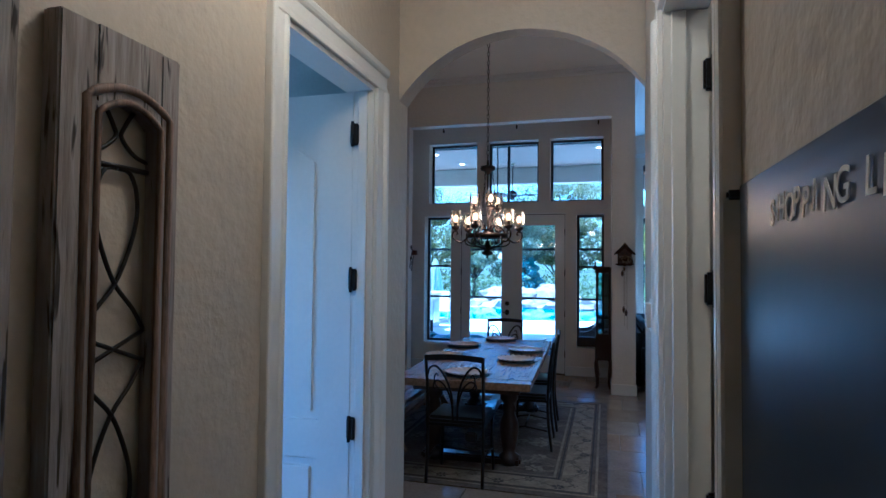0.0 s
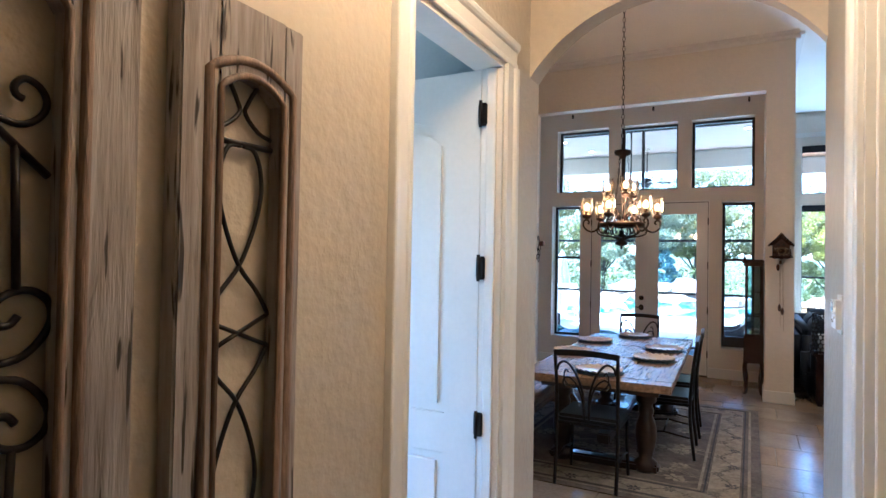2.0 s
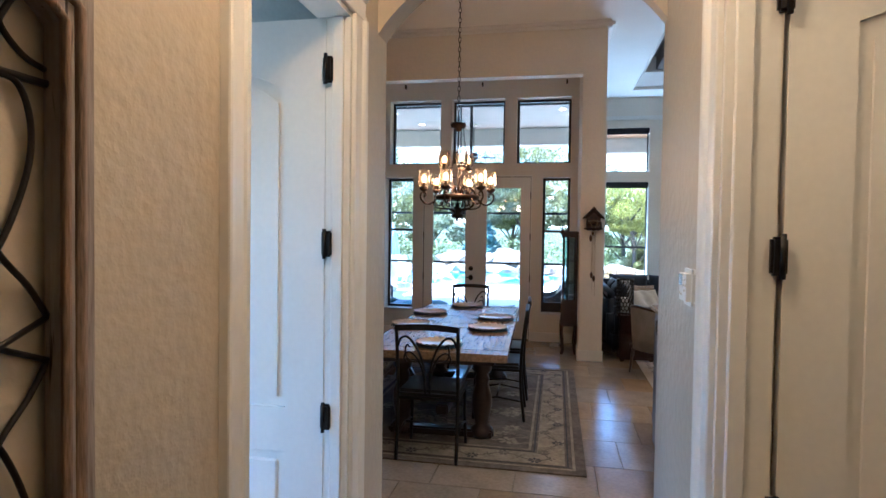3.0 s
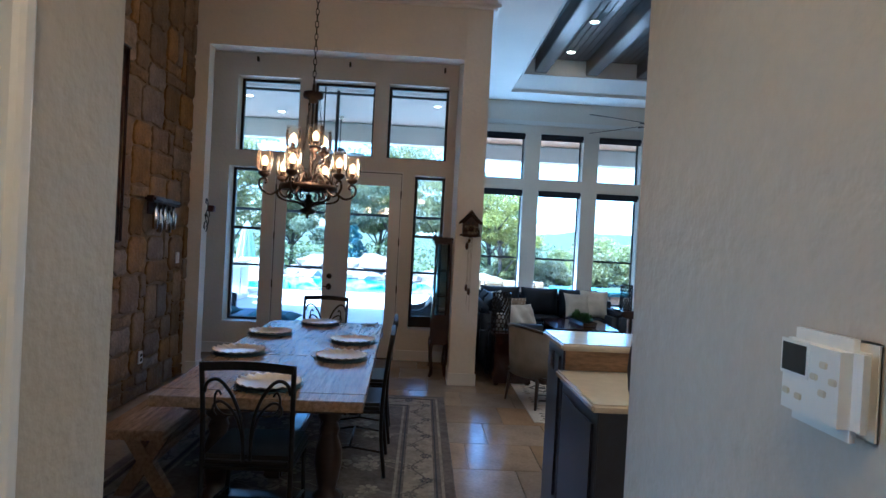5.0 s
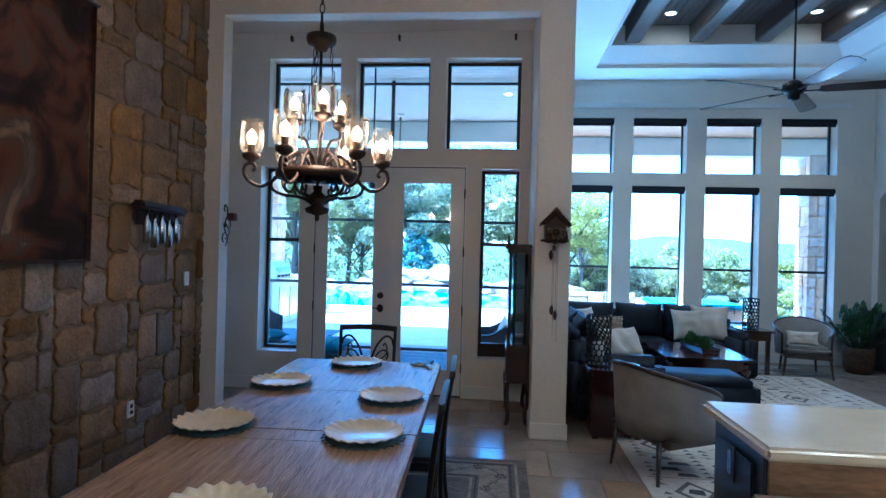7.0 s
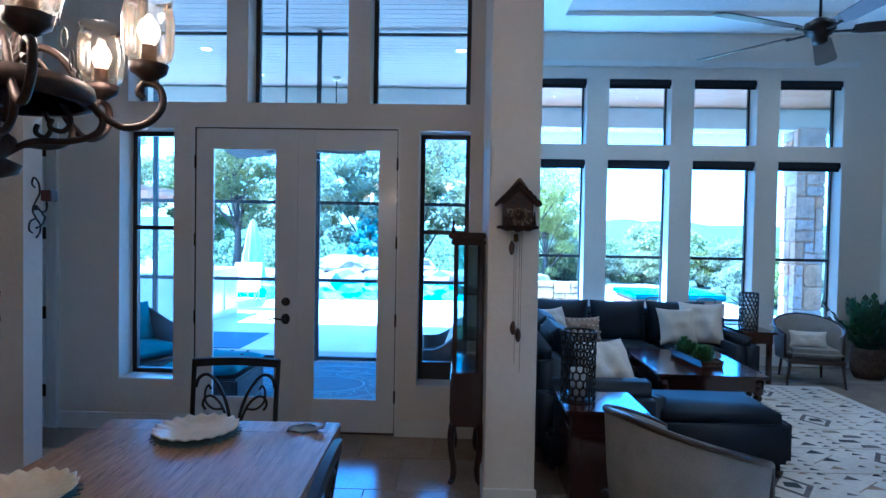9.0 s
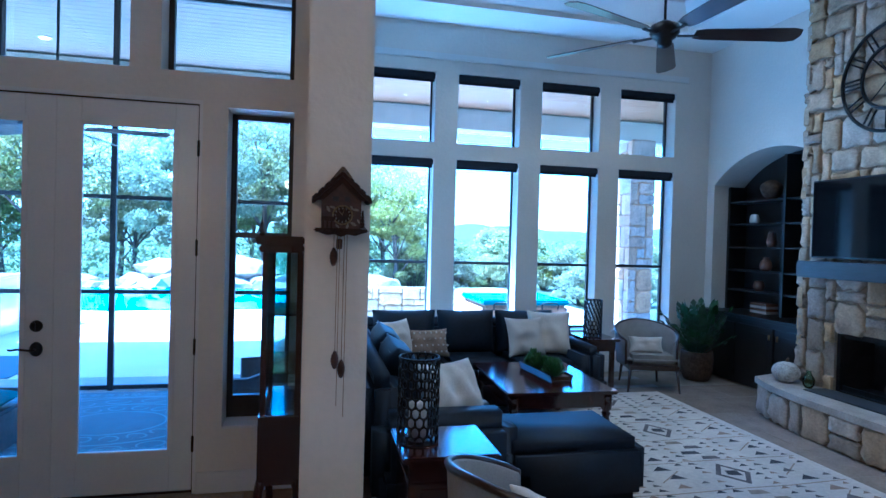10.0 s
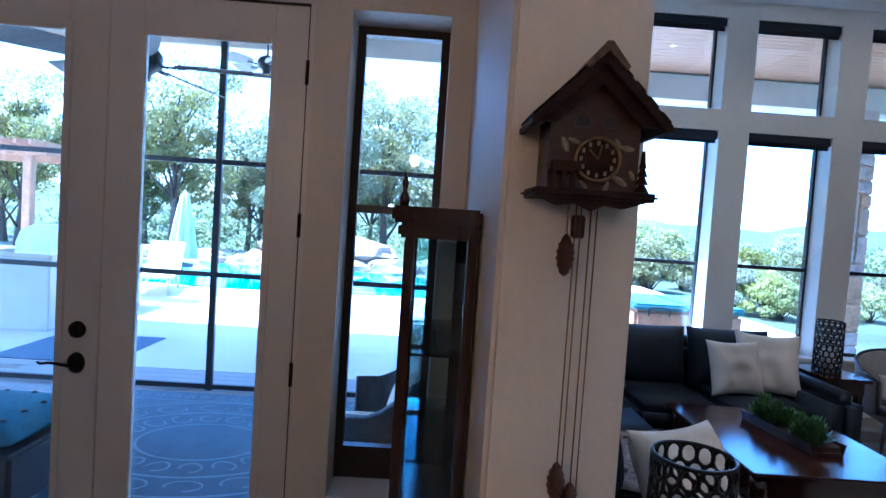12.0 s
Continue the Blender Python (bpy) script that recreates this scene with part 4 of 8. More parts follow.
# table
tb = thing("dining_table", pose(-0.985, 5.82, 0, 0, 0, 1.9), "long rustic trestle dining table with a weathered plank top", "table")
TW, TL = 0.535, 1.39
planks = ((-TL, -TL + 0.15), (-TL + 0.15, -0.42), (-0.42, -0.27), (-0.27, 0.33), (0.33, 0.47), (0.47, TL - 0.15), (TL - 0.15, TL))
for k, (a, b) in enumerate(planks):
    cross = b - a < 0.2
    if cross:
        part("crossboard", boxes((-TW, TW, a + 0.0015, b - 0.0015, 0.70, 0.757), r=0.004), M["table_wood"], tb)
    else:
        for i in range(4):
            w = 2 * TW / 4
            part("plank", boxes((-TW + i * w + 0.0001, -TW + (i + 1) * w - 0.0001, a + 0.001, b - 0.001, 0.70, 0.7585), r=0.0006, seg=1), M["table_wood"], tb)
part("apron", boxes((-TW + 0.1, TW - 0.1, -TL + 0.2, TL - 0.2, 0.63, 0.70), r=0.004), M["dark_wood"], tb)
for s in (-1, 1):
    y = s * 0.93
    for x in (-0.32, 0.32):
        part("leg", lathe([(0.075, 0.0), (0.085, 0.03), (0.085, 0.07), (0.05, 0.10), (0.065, 0.16), (0.082, 0.26), (0.078, 0.34), (0.05, 0.42), (0.06, 0.46), (0.045, 0.50), (0.075, 0.53), (0.075, 0.63)], 18, (x, y, 0.012)), M["dark_wood"], tb, "turned black trestle leg")
    part("foot", boxes((-0.42, 0.42, y - 0.06, y + 0.06, 0.012, 0.075), r=0.015), M["dark_wood"], tb)
part("stretcher", boxes((-0.05, 0.05, -0.93, 0.93, 0.16, 0.24), r=0.01), M["dark_wood"], tb)

# plates on round woven mats
def charger(x, y):
    mt = thing("placemat", (x, y, 0.762), "round dark teal woven placemat on the table", "placemat", "placemats on the table")
    bm = lathe([(0.001, 0.0), (0.168, 0.0), (0.171, 0.003), (0.168, 0.006), (0.001, 0.006)], 36)
    part("weave", bm, M["mat_teal"], mt)
    for k in range(28):
        a = 2 * math.pi * k / 28
        b = bmesh.new()
        tube(b, [(0.168 * math.cos(a), 0.168 * math.sin(a), 0.003), (0.186 * math.cos(a + 0.06), 0.186 * math.sin(a + 0.06), 0.002)], 0.003, 4)
        part("tassel", b, M["mat_teal"], mt)
    c = thing("charger_plate", (x, y, 0.769), "cream scalloped charger plate on a teal mat", "plate", "charger plates on the table")
    n, prof = 80, ((0.001, 0.006), (0.105, 0.006), (0.118, 0.010), (0.155, 0.020), (0.172, 0.026), (0.175, 0.023), (0.155, 0.016), (0.118, 0.004), (0.10, 0.0), (0.001, 0.0))
    bm = bmesh.new()
    rings = []
    for r, z in prof:
        out = max(0, (r - 0.115) / 0.06)
        rings.append([bm.verts.new((r * (1 + 0.03 * out * math.cos(20 * t)) * math.cos(t), r * (1 + 0.03 * out * math.cos(20 * t)) * math.sin(t), z + 0.006 * out * math.cos(20 * t))) for t in (2 * math.pi * k / n for k in range(n))])
    for p, q in zip(rings, rings[1:]):
        for k in range(n):
            bm.faces.new((p[k], p[(k + 1) % n], q[(k + 1) % n], q[k])).smooth = True
    bmesh.ops.remove_doubles(bm, verts=bm.verts[:], dist=0.0008)
    bmesh.ops.recalc_face_normals(bm, faces=bm.faces[:])
    part("plate", bm, M["charger"], c)


for x, y in ((-0.945, 4.68), (-1.375, 5.53), (-0.665, 5.49), (-0.665, 6.14), (-1.375, 6.36), (-1.08, 7.01)):
    charger(x, y)
nap = bmesh.new()
rows = [[nap.verts.new((0.16 * i / 6 - 0.08, 0.10 * j / 4 - 0.05, 0.010 + 0.006 * math.sin(i * 1.7 + j) + 0.02 * max(0, i - 4) / 2)) for j in range(5)] for i in range(7)]
for i in range(6):
    for j in range(4):
        nap.faces.new((rows[i][j], rows[i + 1][j], rows[i + 1][j + 1], rows[i][j + 1])).smooth = True
bmesh.ops.solidify(nap, geom=nap.faces[:], thickness=0.003)
o = solid("napkin", nap, M["paper"], "crumpled pale cloth napkin at the table corner", "napkin")
o.location = (-0.62, 7.10, 0.758)


def iron_chair(m, label):
    c = thing("dining_chair", m, label, "chair", "chairs round the table")
    hw = 0.215
    for sx in (-1, 1):
        bm = bmesh.new()
        tube(bm, [(sx * hw, -0.235, 0.0), (sx * hw, -0.205, 0.25), (sx * hw, -0.20, 0.46), (sx * hw, -0.215, 0.70), (sx * (hw + 0.004), -0.25, 0.955)], 0.013, 8)
        part("back_post", bm, M["black_metal"], c)
        bm = bmesh.new()
        tube(bm, [(sx * hw, 0.20, 0.0), (sx * (hw - 0.01), 0.19, 0.25), (sx * (hw - 0.01), 0.185, 0.45)], 0.012, 8)
        part("leg", bm, M["black_metal"], c)
    bm = bmesh.new()
    for z0, z1, k in ((0.915, 0.955, 0), ):
        v = []
        for i in range(11):
            x = -hw - 0.006 + (2 * hw + 0.012) * i / 10
            up = 0.012 * math.sin(math.pi * i / 10)
            v.append([bm.verts.new(p) for p in ((x, -0.235, z0 + up), (x, -0.235, z1 + up), (x, -0.262, z1 + up + 0.002), (x, -0.262, z0 + up))])
        for a, b in zip(v, v[1:]):
            for q in range(4):
                bm.faces.new((a[q], b[q], b[(q + 1) % 4], a[(q + 1) % 4]))
        bm.faces.new(v[0])
        bm.faces.new(v[-1][::-1])
    bmesh.ops.recalc_face_normals(bm, faces=bm.faces[:])
    part("top_rail", bm, M["black_metal"], c)
    lean = lambda z: -0.203 - 0.045 * max(0, (z - 0.5) / 0.45)
    for sx in (-1, 1):
        for pts, r in (([(0.018, 0.47), (0.02, 0.60), (0.035, 0.70), (0.075, 0.80), (0.125, 0.865), (0.165, 0.875), (0.195, 0.85), (0.205, 0.81)], 0.009),
                       ([(0.012, 0.47), (0.03, 0.62), (0.07, 0.72), (0.12, 0.765), (0.155, 0.755), (0.165, 0.72), (0.15, 0.695)], 0.007),
                       ([(0.06, 0.70), (0.11, 0.70), (0.15, 0.735), (0.155, 0.79), (0.14, 0.82), (0.125, 0.80)], 0.006)):
            bm = bmesh.new()
            tube(bm, [(sx * x, lean(z), z) for x, z in pts], r, 7)
            part("scroll", bm, M["black_metal"], c)
    part("seat", boxes((-0.225, 0.225, -0.205, 0.225, 0.445, 0.495), r=0.022), M["seat_black"], c, "padded black leather seat")
    part("seat_frame", boxes((-0.222, 0.222, -0.205, 0.215, 0.425, 0.446), r=0.004), M["black_metal"], c)
    for sx in (-1, 1):
        bm = bmesh.new()
        tube(bm, [(sx * (hw - 0.005), -0.20, 0.17), (sx * (hw - 0.005), 0.0, 0.20), (sx * (hw - 0.005), 0.19, 0.17)], 0.008, 6)
        part("stretcher", bm, M["black_metal"], c)
    bm = bmesh.new()
    tube(bm, [(-hw, 0, 0.20), (hw, 0, 0.20)], 0.008, 6)
    part("stretcher", bm, M["black_metal"], c)
    return c


RUGZ = 0.014
ch = iron_chair(pose(-0.945, 4.515, RUGZ, 0, 0, 0), "black iron dining chair with scrolled back and padded seat")
copy_thing(ch, pose(-1.105, 7.30, RUGZ, 0, 0, 183))
copy_thing(ch, pose(-0.565, 5.53, RUGZ, 0, 0, 92))
copy_thing(ch, pose(-0.575, 6.18, RUGZ, 0, 0, 93))

bench = thing("bench", pose(-1.74, 5.80, RUGZ, 0, 0, 1.9), "long rustic wooden bench beside the table", "bench")
for i in range(3):
    part("plank", boxes((-0.18 + i * 0.12 + 0.001, -0.06 + i * 0.12 - 0.001, -1.08, 1.08, 0.40, 0.455), r=0.006), M["table_wood"], bench)
for s in (-1, 1):
    for q in (-1, 1):
        bm = prism([(-0.17 * q, 0.0), (-0.08 * q, 0.0), (0.16 * q, 0.40), (0.07 * q, 0.40)], 0.055, "y", s * 0.85 - 0.0275 + 0.002 * q)
        bmesh.ops.recalc_face_normals(bm, faces=bm.faces[:])
        part("crossed_leg", bm, M["table_wood"], bench)
part("stretcher", boxes((-0.035, 0.035, -0.822, 0.822, 0.165, 0.235), r=0.008), M["table_wood"], bench)

# rug under the table
def rug_thing(name, x0, x1, y0, y1, label):
    r = thing(name, (0, 0, 0), label, "rug")
    part("field", boxes((x0, x1, y0, y1, 0.001, 0.010), r=0.003, seg=1), M["rug"], r)
    return r


RX0, RX1, RY0, RY1 = -2.12, 0.15, 4.30, 7.42
rug = rug_thing("area_rug", RX0, RX1, RY0, RY1, "grey and cream patterned oriental wool rug under the table")
rnd = random.Random(4)
for d, w, mt in ((0.07, 0.02, "rug_light"), (0.115, 0.012, "rug_dark"), (0.14, 0.20, "rug_light"), (0.355, 0.012, "rug_dark"), (0.385, 0.02, "rug_light")):
    a0, a1, b0, b1 = RX0 + d, RX1 - d, RY0 + d, RY1 - d
    part("border_band", boxes((a0, a0 + w, b0, b1, 0.010, 0.0115), (a1 - w, a1, b0, b1, 0.010, 0.0115), (a0 + w, a1 - w, b0, b0 + w, 0.010, 0.0115), (a0 + w, a1 - w, b1 - w, b1, 0.010, 0.0115)), M[mt], rug)


def flower(bm, x, y, r, z, petals=6, ang=0.0):
    for k in range(petals):
        t = ang + 2 * math.pi * k / petals
        c, s = math.cos(t), math.sin(t)
        pts = [(0.2, 0), (0.55, 0.22), (0.85, 0.2), (1.0, 0), (0.85, -0.2), (0.55, -0.22)]
        bm.faces.new([bm.verts.new((x + r * (u * c - w * s), y + r * (u * s + w * c), z)) for u, w in pts])


def vine(bm, pts, w, z):
    vs = []
    for i, p in enumerate(pts):
        a, b = pts[max(0, i - 1)], pts[min(len(pts) - 1, i + 1)]
        d = Vector((b[0] - a[0], b[1] - a[1])).normalized()
        vs.append((bm.verts.new((p[0] - d.y * w, p[1] + d.x * w, z)), bm.verts.new((p[0] + d.y * w, p[1] - d.x * w, z))))
    for (a, b), (c, d) in zip(vs, vs[1:]):
        bm.faces.new((a, b, d, c))


bm = bmesh.new()
bm2 = bmesh.new()
mid_b = 0.24
for side in range(4):
    L = (RY1 - RY0 if side % 2 == 0 else RX1 - RX0) - 2 * mid_b
    n = int(L / 0.21)
    line = []
    for k in range(n * 6 + 1):
        u = mid_b + L * k / (n * 6)
        o = mid_b + 0.05 * math.sin(math.pi * k / 6)
        line.append({0: (RX1 - o, RY0 + u), 1: (RX0 + u, RY0 + o), 2: (RX0 + o, RY0 + u), 3: (RX0 + u, RY1 - o)}[side])
    vine(bm, line, 0.006, 0.0135)
    for k in range(n):
        i = k * 6 + 3
        flower(bm2 if k % 2 else bm, *line[i], 0.05, 0.0133, 7, k)
        x, y = line[min(i + 3, len(line) - 1)]
        flower(bm, x, y, 0.035, 0.0132, 4, k * 0.7)
tagged(part("vine_pattern", bm, M["rug"], rug, "grey woven vines"), kind="stuff")
tagged(part("blossom_pattern", bm2, M["rug_dark"], rug, "charcoal woven blossoms"), kind="stuff")
bm = bmesh.new()
for k in range(70):
    x, y = rnd.uniform(RX0 + 0.5, RX1 - 0.5), rnd.uniform(RY0 + 0.5, RY1 - 0.5)
    flower(bm, x, y, rnd.uniform(0.05, 0.10), 0.0112, rnd.choice((5, 6, 8)), rnd.random())
    vine(bm, [(x + 0.06 * i, y + 0.05 * math.sin(i * 0.9 + k)) for i in range(6)], 0.004, 0.0113)
tagged(part("field_pattern", bm, M["rug_light"], rug, "faded cream woven flowers"), kind="stuff")

# chandelier
cl = thing("chandelier", (-1.01, 5.82, 0), "rustic iron chandelier with nine ribbed glass shades, lit", "chandelier")
part("canopy", lathe([(0.07, CEIL - 0.03), (0.07, CEIL)], 20), M["rust"], cl)
bm = bmesh.new()
z = 2.72
k = 0
while z < CEIL - 0.03:
    pts = [(0.012 * math.cos(t) * (1 if k % 2 else 0), 0.012 * math.cos(t) * (0 if k % 2 else 1), z + 0.028 + 0.028 * math.sin(t)) for t in (2 * math.pi * q / 10 for q in range(10))]
    tube(bm, pts, 0.0035, 5, closed=True)
    z += 0.046
    k += 1
part("chain", bm, M["black_metal"], cl, "black link chain")
part("top_cup", lathe([(0.008, 2.575), (0.028, 2.58), (0.036, 2.605), (0.070, 2.615), (0.076, 2.635), (0.072, 2.655), (0.03, 2.662), (0.012, 2.67), (0.010, 2.72)], 20), M["rust"], cl)
part("stem", lathe([(0.008, 1.86), (0.008, 2.58)], 10), M["rust"], cl)
part("ring", lathe([(0.18, 1.93), (0.203, 1.93), (0.208, 1.952), (0.203, 1.975), (0.18, 1.975), (0.18, 1.93)], 36), M["rust"], cl, "rust brown iron ring")
part("hub", lathe([(0.03, 1.92), (0.05, 1.94), (0.05, 1.98), (0.025, 2.01)], 16), M["rust"], cl)
part("finial", lathe([(0.003, 1.72), (0.012, 1.735), (0.01, 1.75), (0.055, 1.765), (0.062, 1.785), (0.03, 1.80), (0.055, 1.82), (0.05, 1.845), (0.02, 1.87), (0.025, 1.90)], 18), M["rust"], cl)
for k in range(6):
    a = 2 * math.pi * k / 6 + 0.35
    c, s = math.cos(a), math.sin(a)
    for pts, r in (([(0.19, 1.945), (0.225, 1.91), (0.27, 1.885), (0.32, 1.90), (0.352, 1.94), (0.347, 1.985), (0.315, 1.995), (0.30, 1.972), (0.315, 1.958)], 0.009),
                   ([(0.03, 1.96), (0.055, 2.03), (0.10, 2.055), (0.145, 2.03), (0.175, 1.98), (0.185, 1.945)], 0.009),
                   ([(0.20, 1.94), (0.225, 1.90), (0.21, 1.865), (0.155, 1.845), (0.085, 1.84), (0.03, 1.81)], 0.008),
                   ([(0.14, 1.935), (0.16, 1.895), (0.145, 1.868), (0.118, 1.875), (0.122, 1.895)], 0.006)):
        bm = bmesh.new()
        tube(bm, [(q * c, q * s, z) for q, z in pts], r, 7)
        part("arm", bm, M["rust"], cl)
for k in range(9):
    low = k < 6
    a = (2 * math.pi * k / 6 + 0.35) if low else 2 * math.pi * (k - 6) / 3 + 0.95
    q, zb = (0.322, 2.02) if low else (0.135, 2.215)
    x, y = q * math.cos(a), q * math.sin(a)
    if not low:
        bm = bmesh.new()
        tube(bm, [(0.03 * math.cos(a), 0.03 * math.sin(a), 2.01), (0.07 * math.cos(a), 0.07 * math.sin(a), 2.13), (0.13 * math.cos(a), 0.13 * math.sin(a), 2.155), (x, y, 2.215)], 0.009, 7)
        part("arm", bm, M["rust"], cl)
    part("candle_cup", lathe([(0.012, zb - 0.02), (0.04, zb), (0.045, zb + 0.02), (0.03, zb + 0.025), (0.018, zb + 0.03), (0.018, zb + 0.065)], 14, (x, y, 0)), M["rust"], cl)
    bm = bmesh.new()
    ns = 40
    rings = [[bm.verts.new((x + rr * (1 + 0.025 * math.cos(10 * t)) * math.cos(t), y + rr * (1 + 0.025 * math.cos(10 * t)) * math.sin(t), zb + z)) for t in (2 * math.pi * i / ns for i in range(ns))] for rr, z in ((0.033, 0.022), (0.049, 0.036), (0.056, 0.062), (0.057, 0.13), (0.052, 0.158), (0.049, 0.166), (0.054, 0.186))]
    for p, w in zip(rings, rings[1:]):
        for i in range(ns):
            bm.faces.new((p[i], p[(i + 1) % ns], w[(i + 1) % ns], w[i])).smooth = True
    sh = part("shade", bm, M["shade_glass"], cl, "clear ribbed glass shade")
    part("bulb", lathe([(0.012, 0.065), (0.02, 0.08), (0.026, 0.10), (0.02, 0.12), (0.003, 0.14)], 12, (x, y, zb)), M["bulb"], sh, "glowing warm bulb")
for k in range(3):
    a = 2 * math.pi * k / 3 + 0.2
    bm = bmesh.new()
    for q in range(14):
        u = q / 13
        rr, zz = 0.05 + 0.135 * u ** 1.6, 2.60 - 0.62 * u
        tube(bm, [(rr * math.cos(a) + 0.007 * math.cos(t) * (q % 2), rr * math.sin(a) + 0.007 * math.cos(t) * ((q + 1) % 2), zz + 0.025 * math.sin(t)) for t in (2 * math.pi * i / 8 for i in range(8))], 0.0025, 4, closed=True)
    part("chain", bm, M["black_metal"], cl)
for k in range(3):
    a = 2 * math.pi * k / 3 + 0.35
    point_lamp("chandelier_glow", (-1.01 + 0.22 * math.cos(a + 0.52), 5.82 + 0.22 * math.sin(a + 0.52), 2.14), 1.7, (1.0, 0.48, 0.18), 0.06)

# cuckoo clock on the pier
ck = thing("cuckoo_clock", (0.376, NICHE_Y, 0), "carved dark wooden cuckoo clock with hanging pine-cone weights", "clock")
house = [(-0.098, 1.655), (0.098, 1.655), (0.098, 1.815), (0.0, 1.918), (-0.098, 1.815)]
part("case", prism(house, -0.11, "y", -0.002), M["red_wood"], ck)
for s in (-1, 1):
    roof = [(0.0, 1.958), (s * 0.147, 1.803), (s * 0.147, 1.790), (s * 0.135, 1.790), (0.0, 1.928)]
    part("roof", prism(roof, -0.155, "y", -0.002), M["clock_wood"], ck, "shingled dark roof")
    for j in range(5):
        for i in range(4):
            u = 0.1 + 0.2 * j
            cx, cz = s * 0.147 * u, 1.958 - 0.155 * u
            sg = part("shingle", boxes((-0.016, 0.016, -0.017, 0.017, 0.0, 0.005), r=0.002, seg=1), M["clock_wood"], ck)
            sg.matrix_local = Matrix.Translation((cx, -0.025 - 0.037 * i, cz + 0.002)) @ Euler((0, radians(s * 46), 0)).to_matrix().to_4x4()
part("bargeboard", prism([(-0.142, 1.80), (0.0, 1.948), (0.142, 1.80), (0.090, 1.80), (0.0, 1.888), (-0.090, 1.80)], -0.012, "y", -0.128), M["clock_wood"], ck, "broad dark gable board")
part("ridge_cap", prism([(-0.046, 1.920), (-0.040, 1.912), (0.0, 1.952), (0.040, 1.912), (0.046, 1.920), (0.006, 1.972), (-0.006, 1.972)], -0.164, "y", -0.002), mat("worn_tan_wood", (0.12, 0.07, 0.04), 0.7, vary=0.3, scale=30, bump=0.3), ck, "worn tan ridge cap")
part("platform", boxes((-0.135, 0.135, -0.15, -0.002, 1.635, 1.655), r=0.008), M["clock_wood"], ck)
part("lower_trim", prism([(-0.12, 1.636), (-0.07, 1.618), (-0.03, 1.624), (0.0, 1.61), (0.03, 1.624), (0.07, 1.618), (0.12, 1.636)], -0.03, "y", -0.10), M["clock_wood"], ck)
dial = part("dial", lathe([(0.047, 0), (0.05, 0.006), (0.046, 0.010), (0.001, 0.010)], 28), M["clock_wood"], ck, "dark dial with a pale rim")
dial.matrix_local = pose(0.005, -0.112, 1.725, 90, 0, 0)
bm = bmesh.new()
tube(bm, [(0.005 + 0.048 * math.cos(t), -0.123, 1.725 + 0.048 * math.sin(t)) for t in (2 * math.pi * k / 24 for k in range(24))], 0.004, 6, closed=True)
part("dial_rim", bm, M["brass"], ck)
for k in range(12):
    t = 2 * math.pi * k / 12
    part("numeral", boxes((0.005 + 0.036 * math.cos(t) - 0.003, 0.005 + 0.036 * math.cos(t) + 0.003, -0.125, -0.122, 1.725 + 0.036 * math.sin(t) - 0.005, 1.725 + 0.036 * math.sin(t) + 0.005)), M["pale_paint"], ck)
bm = bmesh.new()
tube(bm, [(0.005, -0.126, 1.725), (-0.015, -0.126, 1.745)], 0.002, 5)
tube(bm, [(0.005, -0.126, 1.725), (0.012, -0.126, 1.757)], 0.0016, 5)
part("clock_hand", bm, M["brass"], ck)
part("bird_window", boxes((-0.048, -0.012, -0.114, -0.108, 1.795, 1.825), r=0.004), M["seat_black"], ck)
part("bird_window", boxes((0.012, 0.042, -0.114, -0.108, 1.795, 1.825), r=0.004), M["seat_black"], ck)
part("balcony", boxes((-0.10, -0.035, -0.15, -0.108, 1.69, 1.715), r=0.004), M["clock_wood"], ck)
for x in (-0.09, -0.07, -0.05):
    part("baluster", boxes((x - 0.004, x + 0.004, -0.148, -0.140, 1.655, 1.69)), M["clock_wood"], ck)
for x, z, w in ((-0.065, 1.755, 0.014), (-0.045, 1.765, 0.012), (0.07, 1.755, 0.013), (0.03, 1.665, 0.012), (0.06, 1.68, 0.014), (0.085, 1.695, 0.01), (-0.02, 1.668, 0.01), (0.05, 1.765, 0.010)):
    bm = bmesh.new()
    bmesh.ops.create_icosphere(bm, subdivisions=1, radius=w)
    bmesh.ops.scale(bm, verts=bm.verts[:], vec=(1.5, 0.35, 0.6))
    bmesh.ops.rotate(bm, verts=bm.verts[:], matrix=Matrix.Rotation(900 * x, 3, "Y"))
    bmesh.ops.translate(bm, verts=bm.verts[:], vec=(x, -0.113, z))
    part("carved_leaf", bm, M["pale_paint"], ck)
tree = bmesh.new()
for k in range(5):
    bmesh.ops.create_cone(tree, cap_ends=True, segments=8, radius1=0.018 - 0.003 * k, radius2=0.004, depth=0.022, matrix=Matrix.Translation((0.105, -0.12, 1.668 + 0.018 * k)))
part("carved_tree", tree, M["clock_wood"], ck, "small carved fir tree")


def pinecone(x, z, y=-0.06, h=0.10):
    prof = [(0.003, -h)] + [(0.020 * math.sin(math.pi * (k + 0.7) / 13) ** 0.7 * (1.12 if k % 2 else 0.9), -h + h * k / 12) for k in range(1, 12)] + [(0.003, 0)]
    return lathe(prof, 12, (x, y, z))


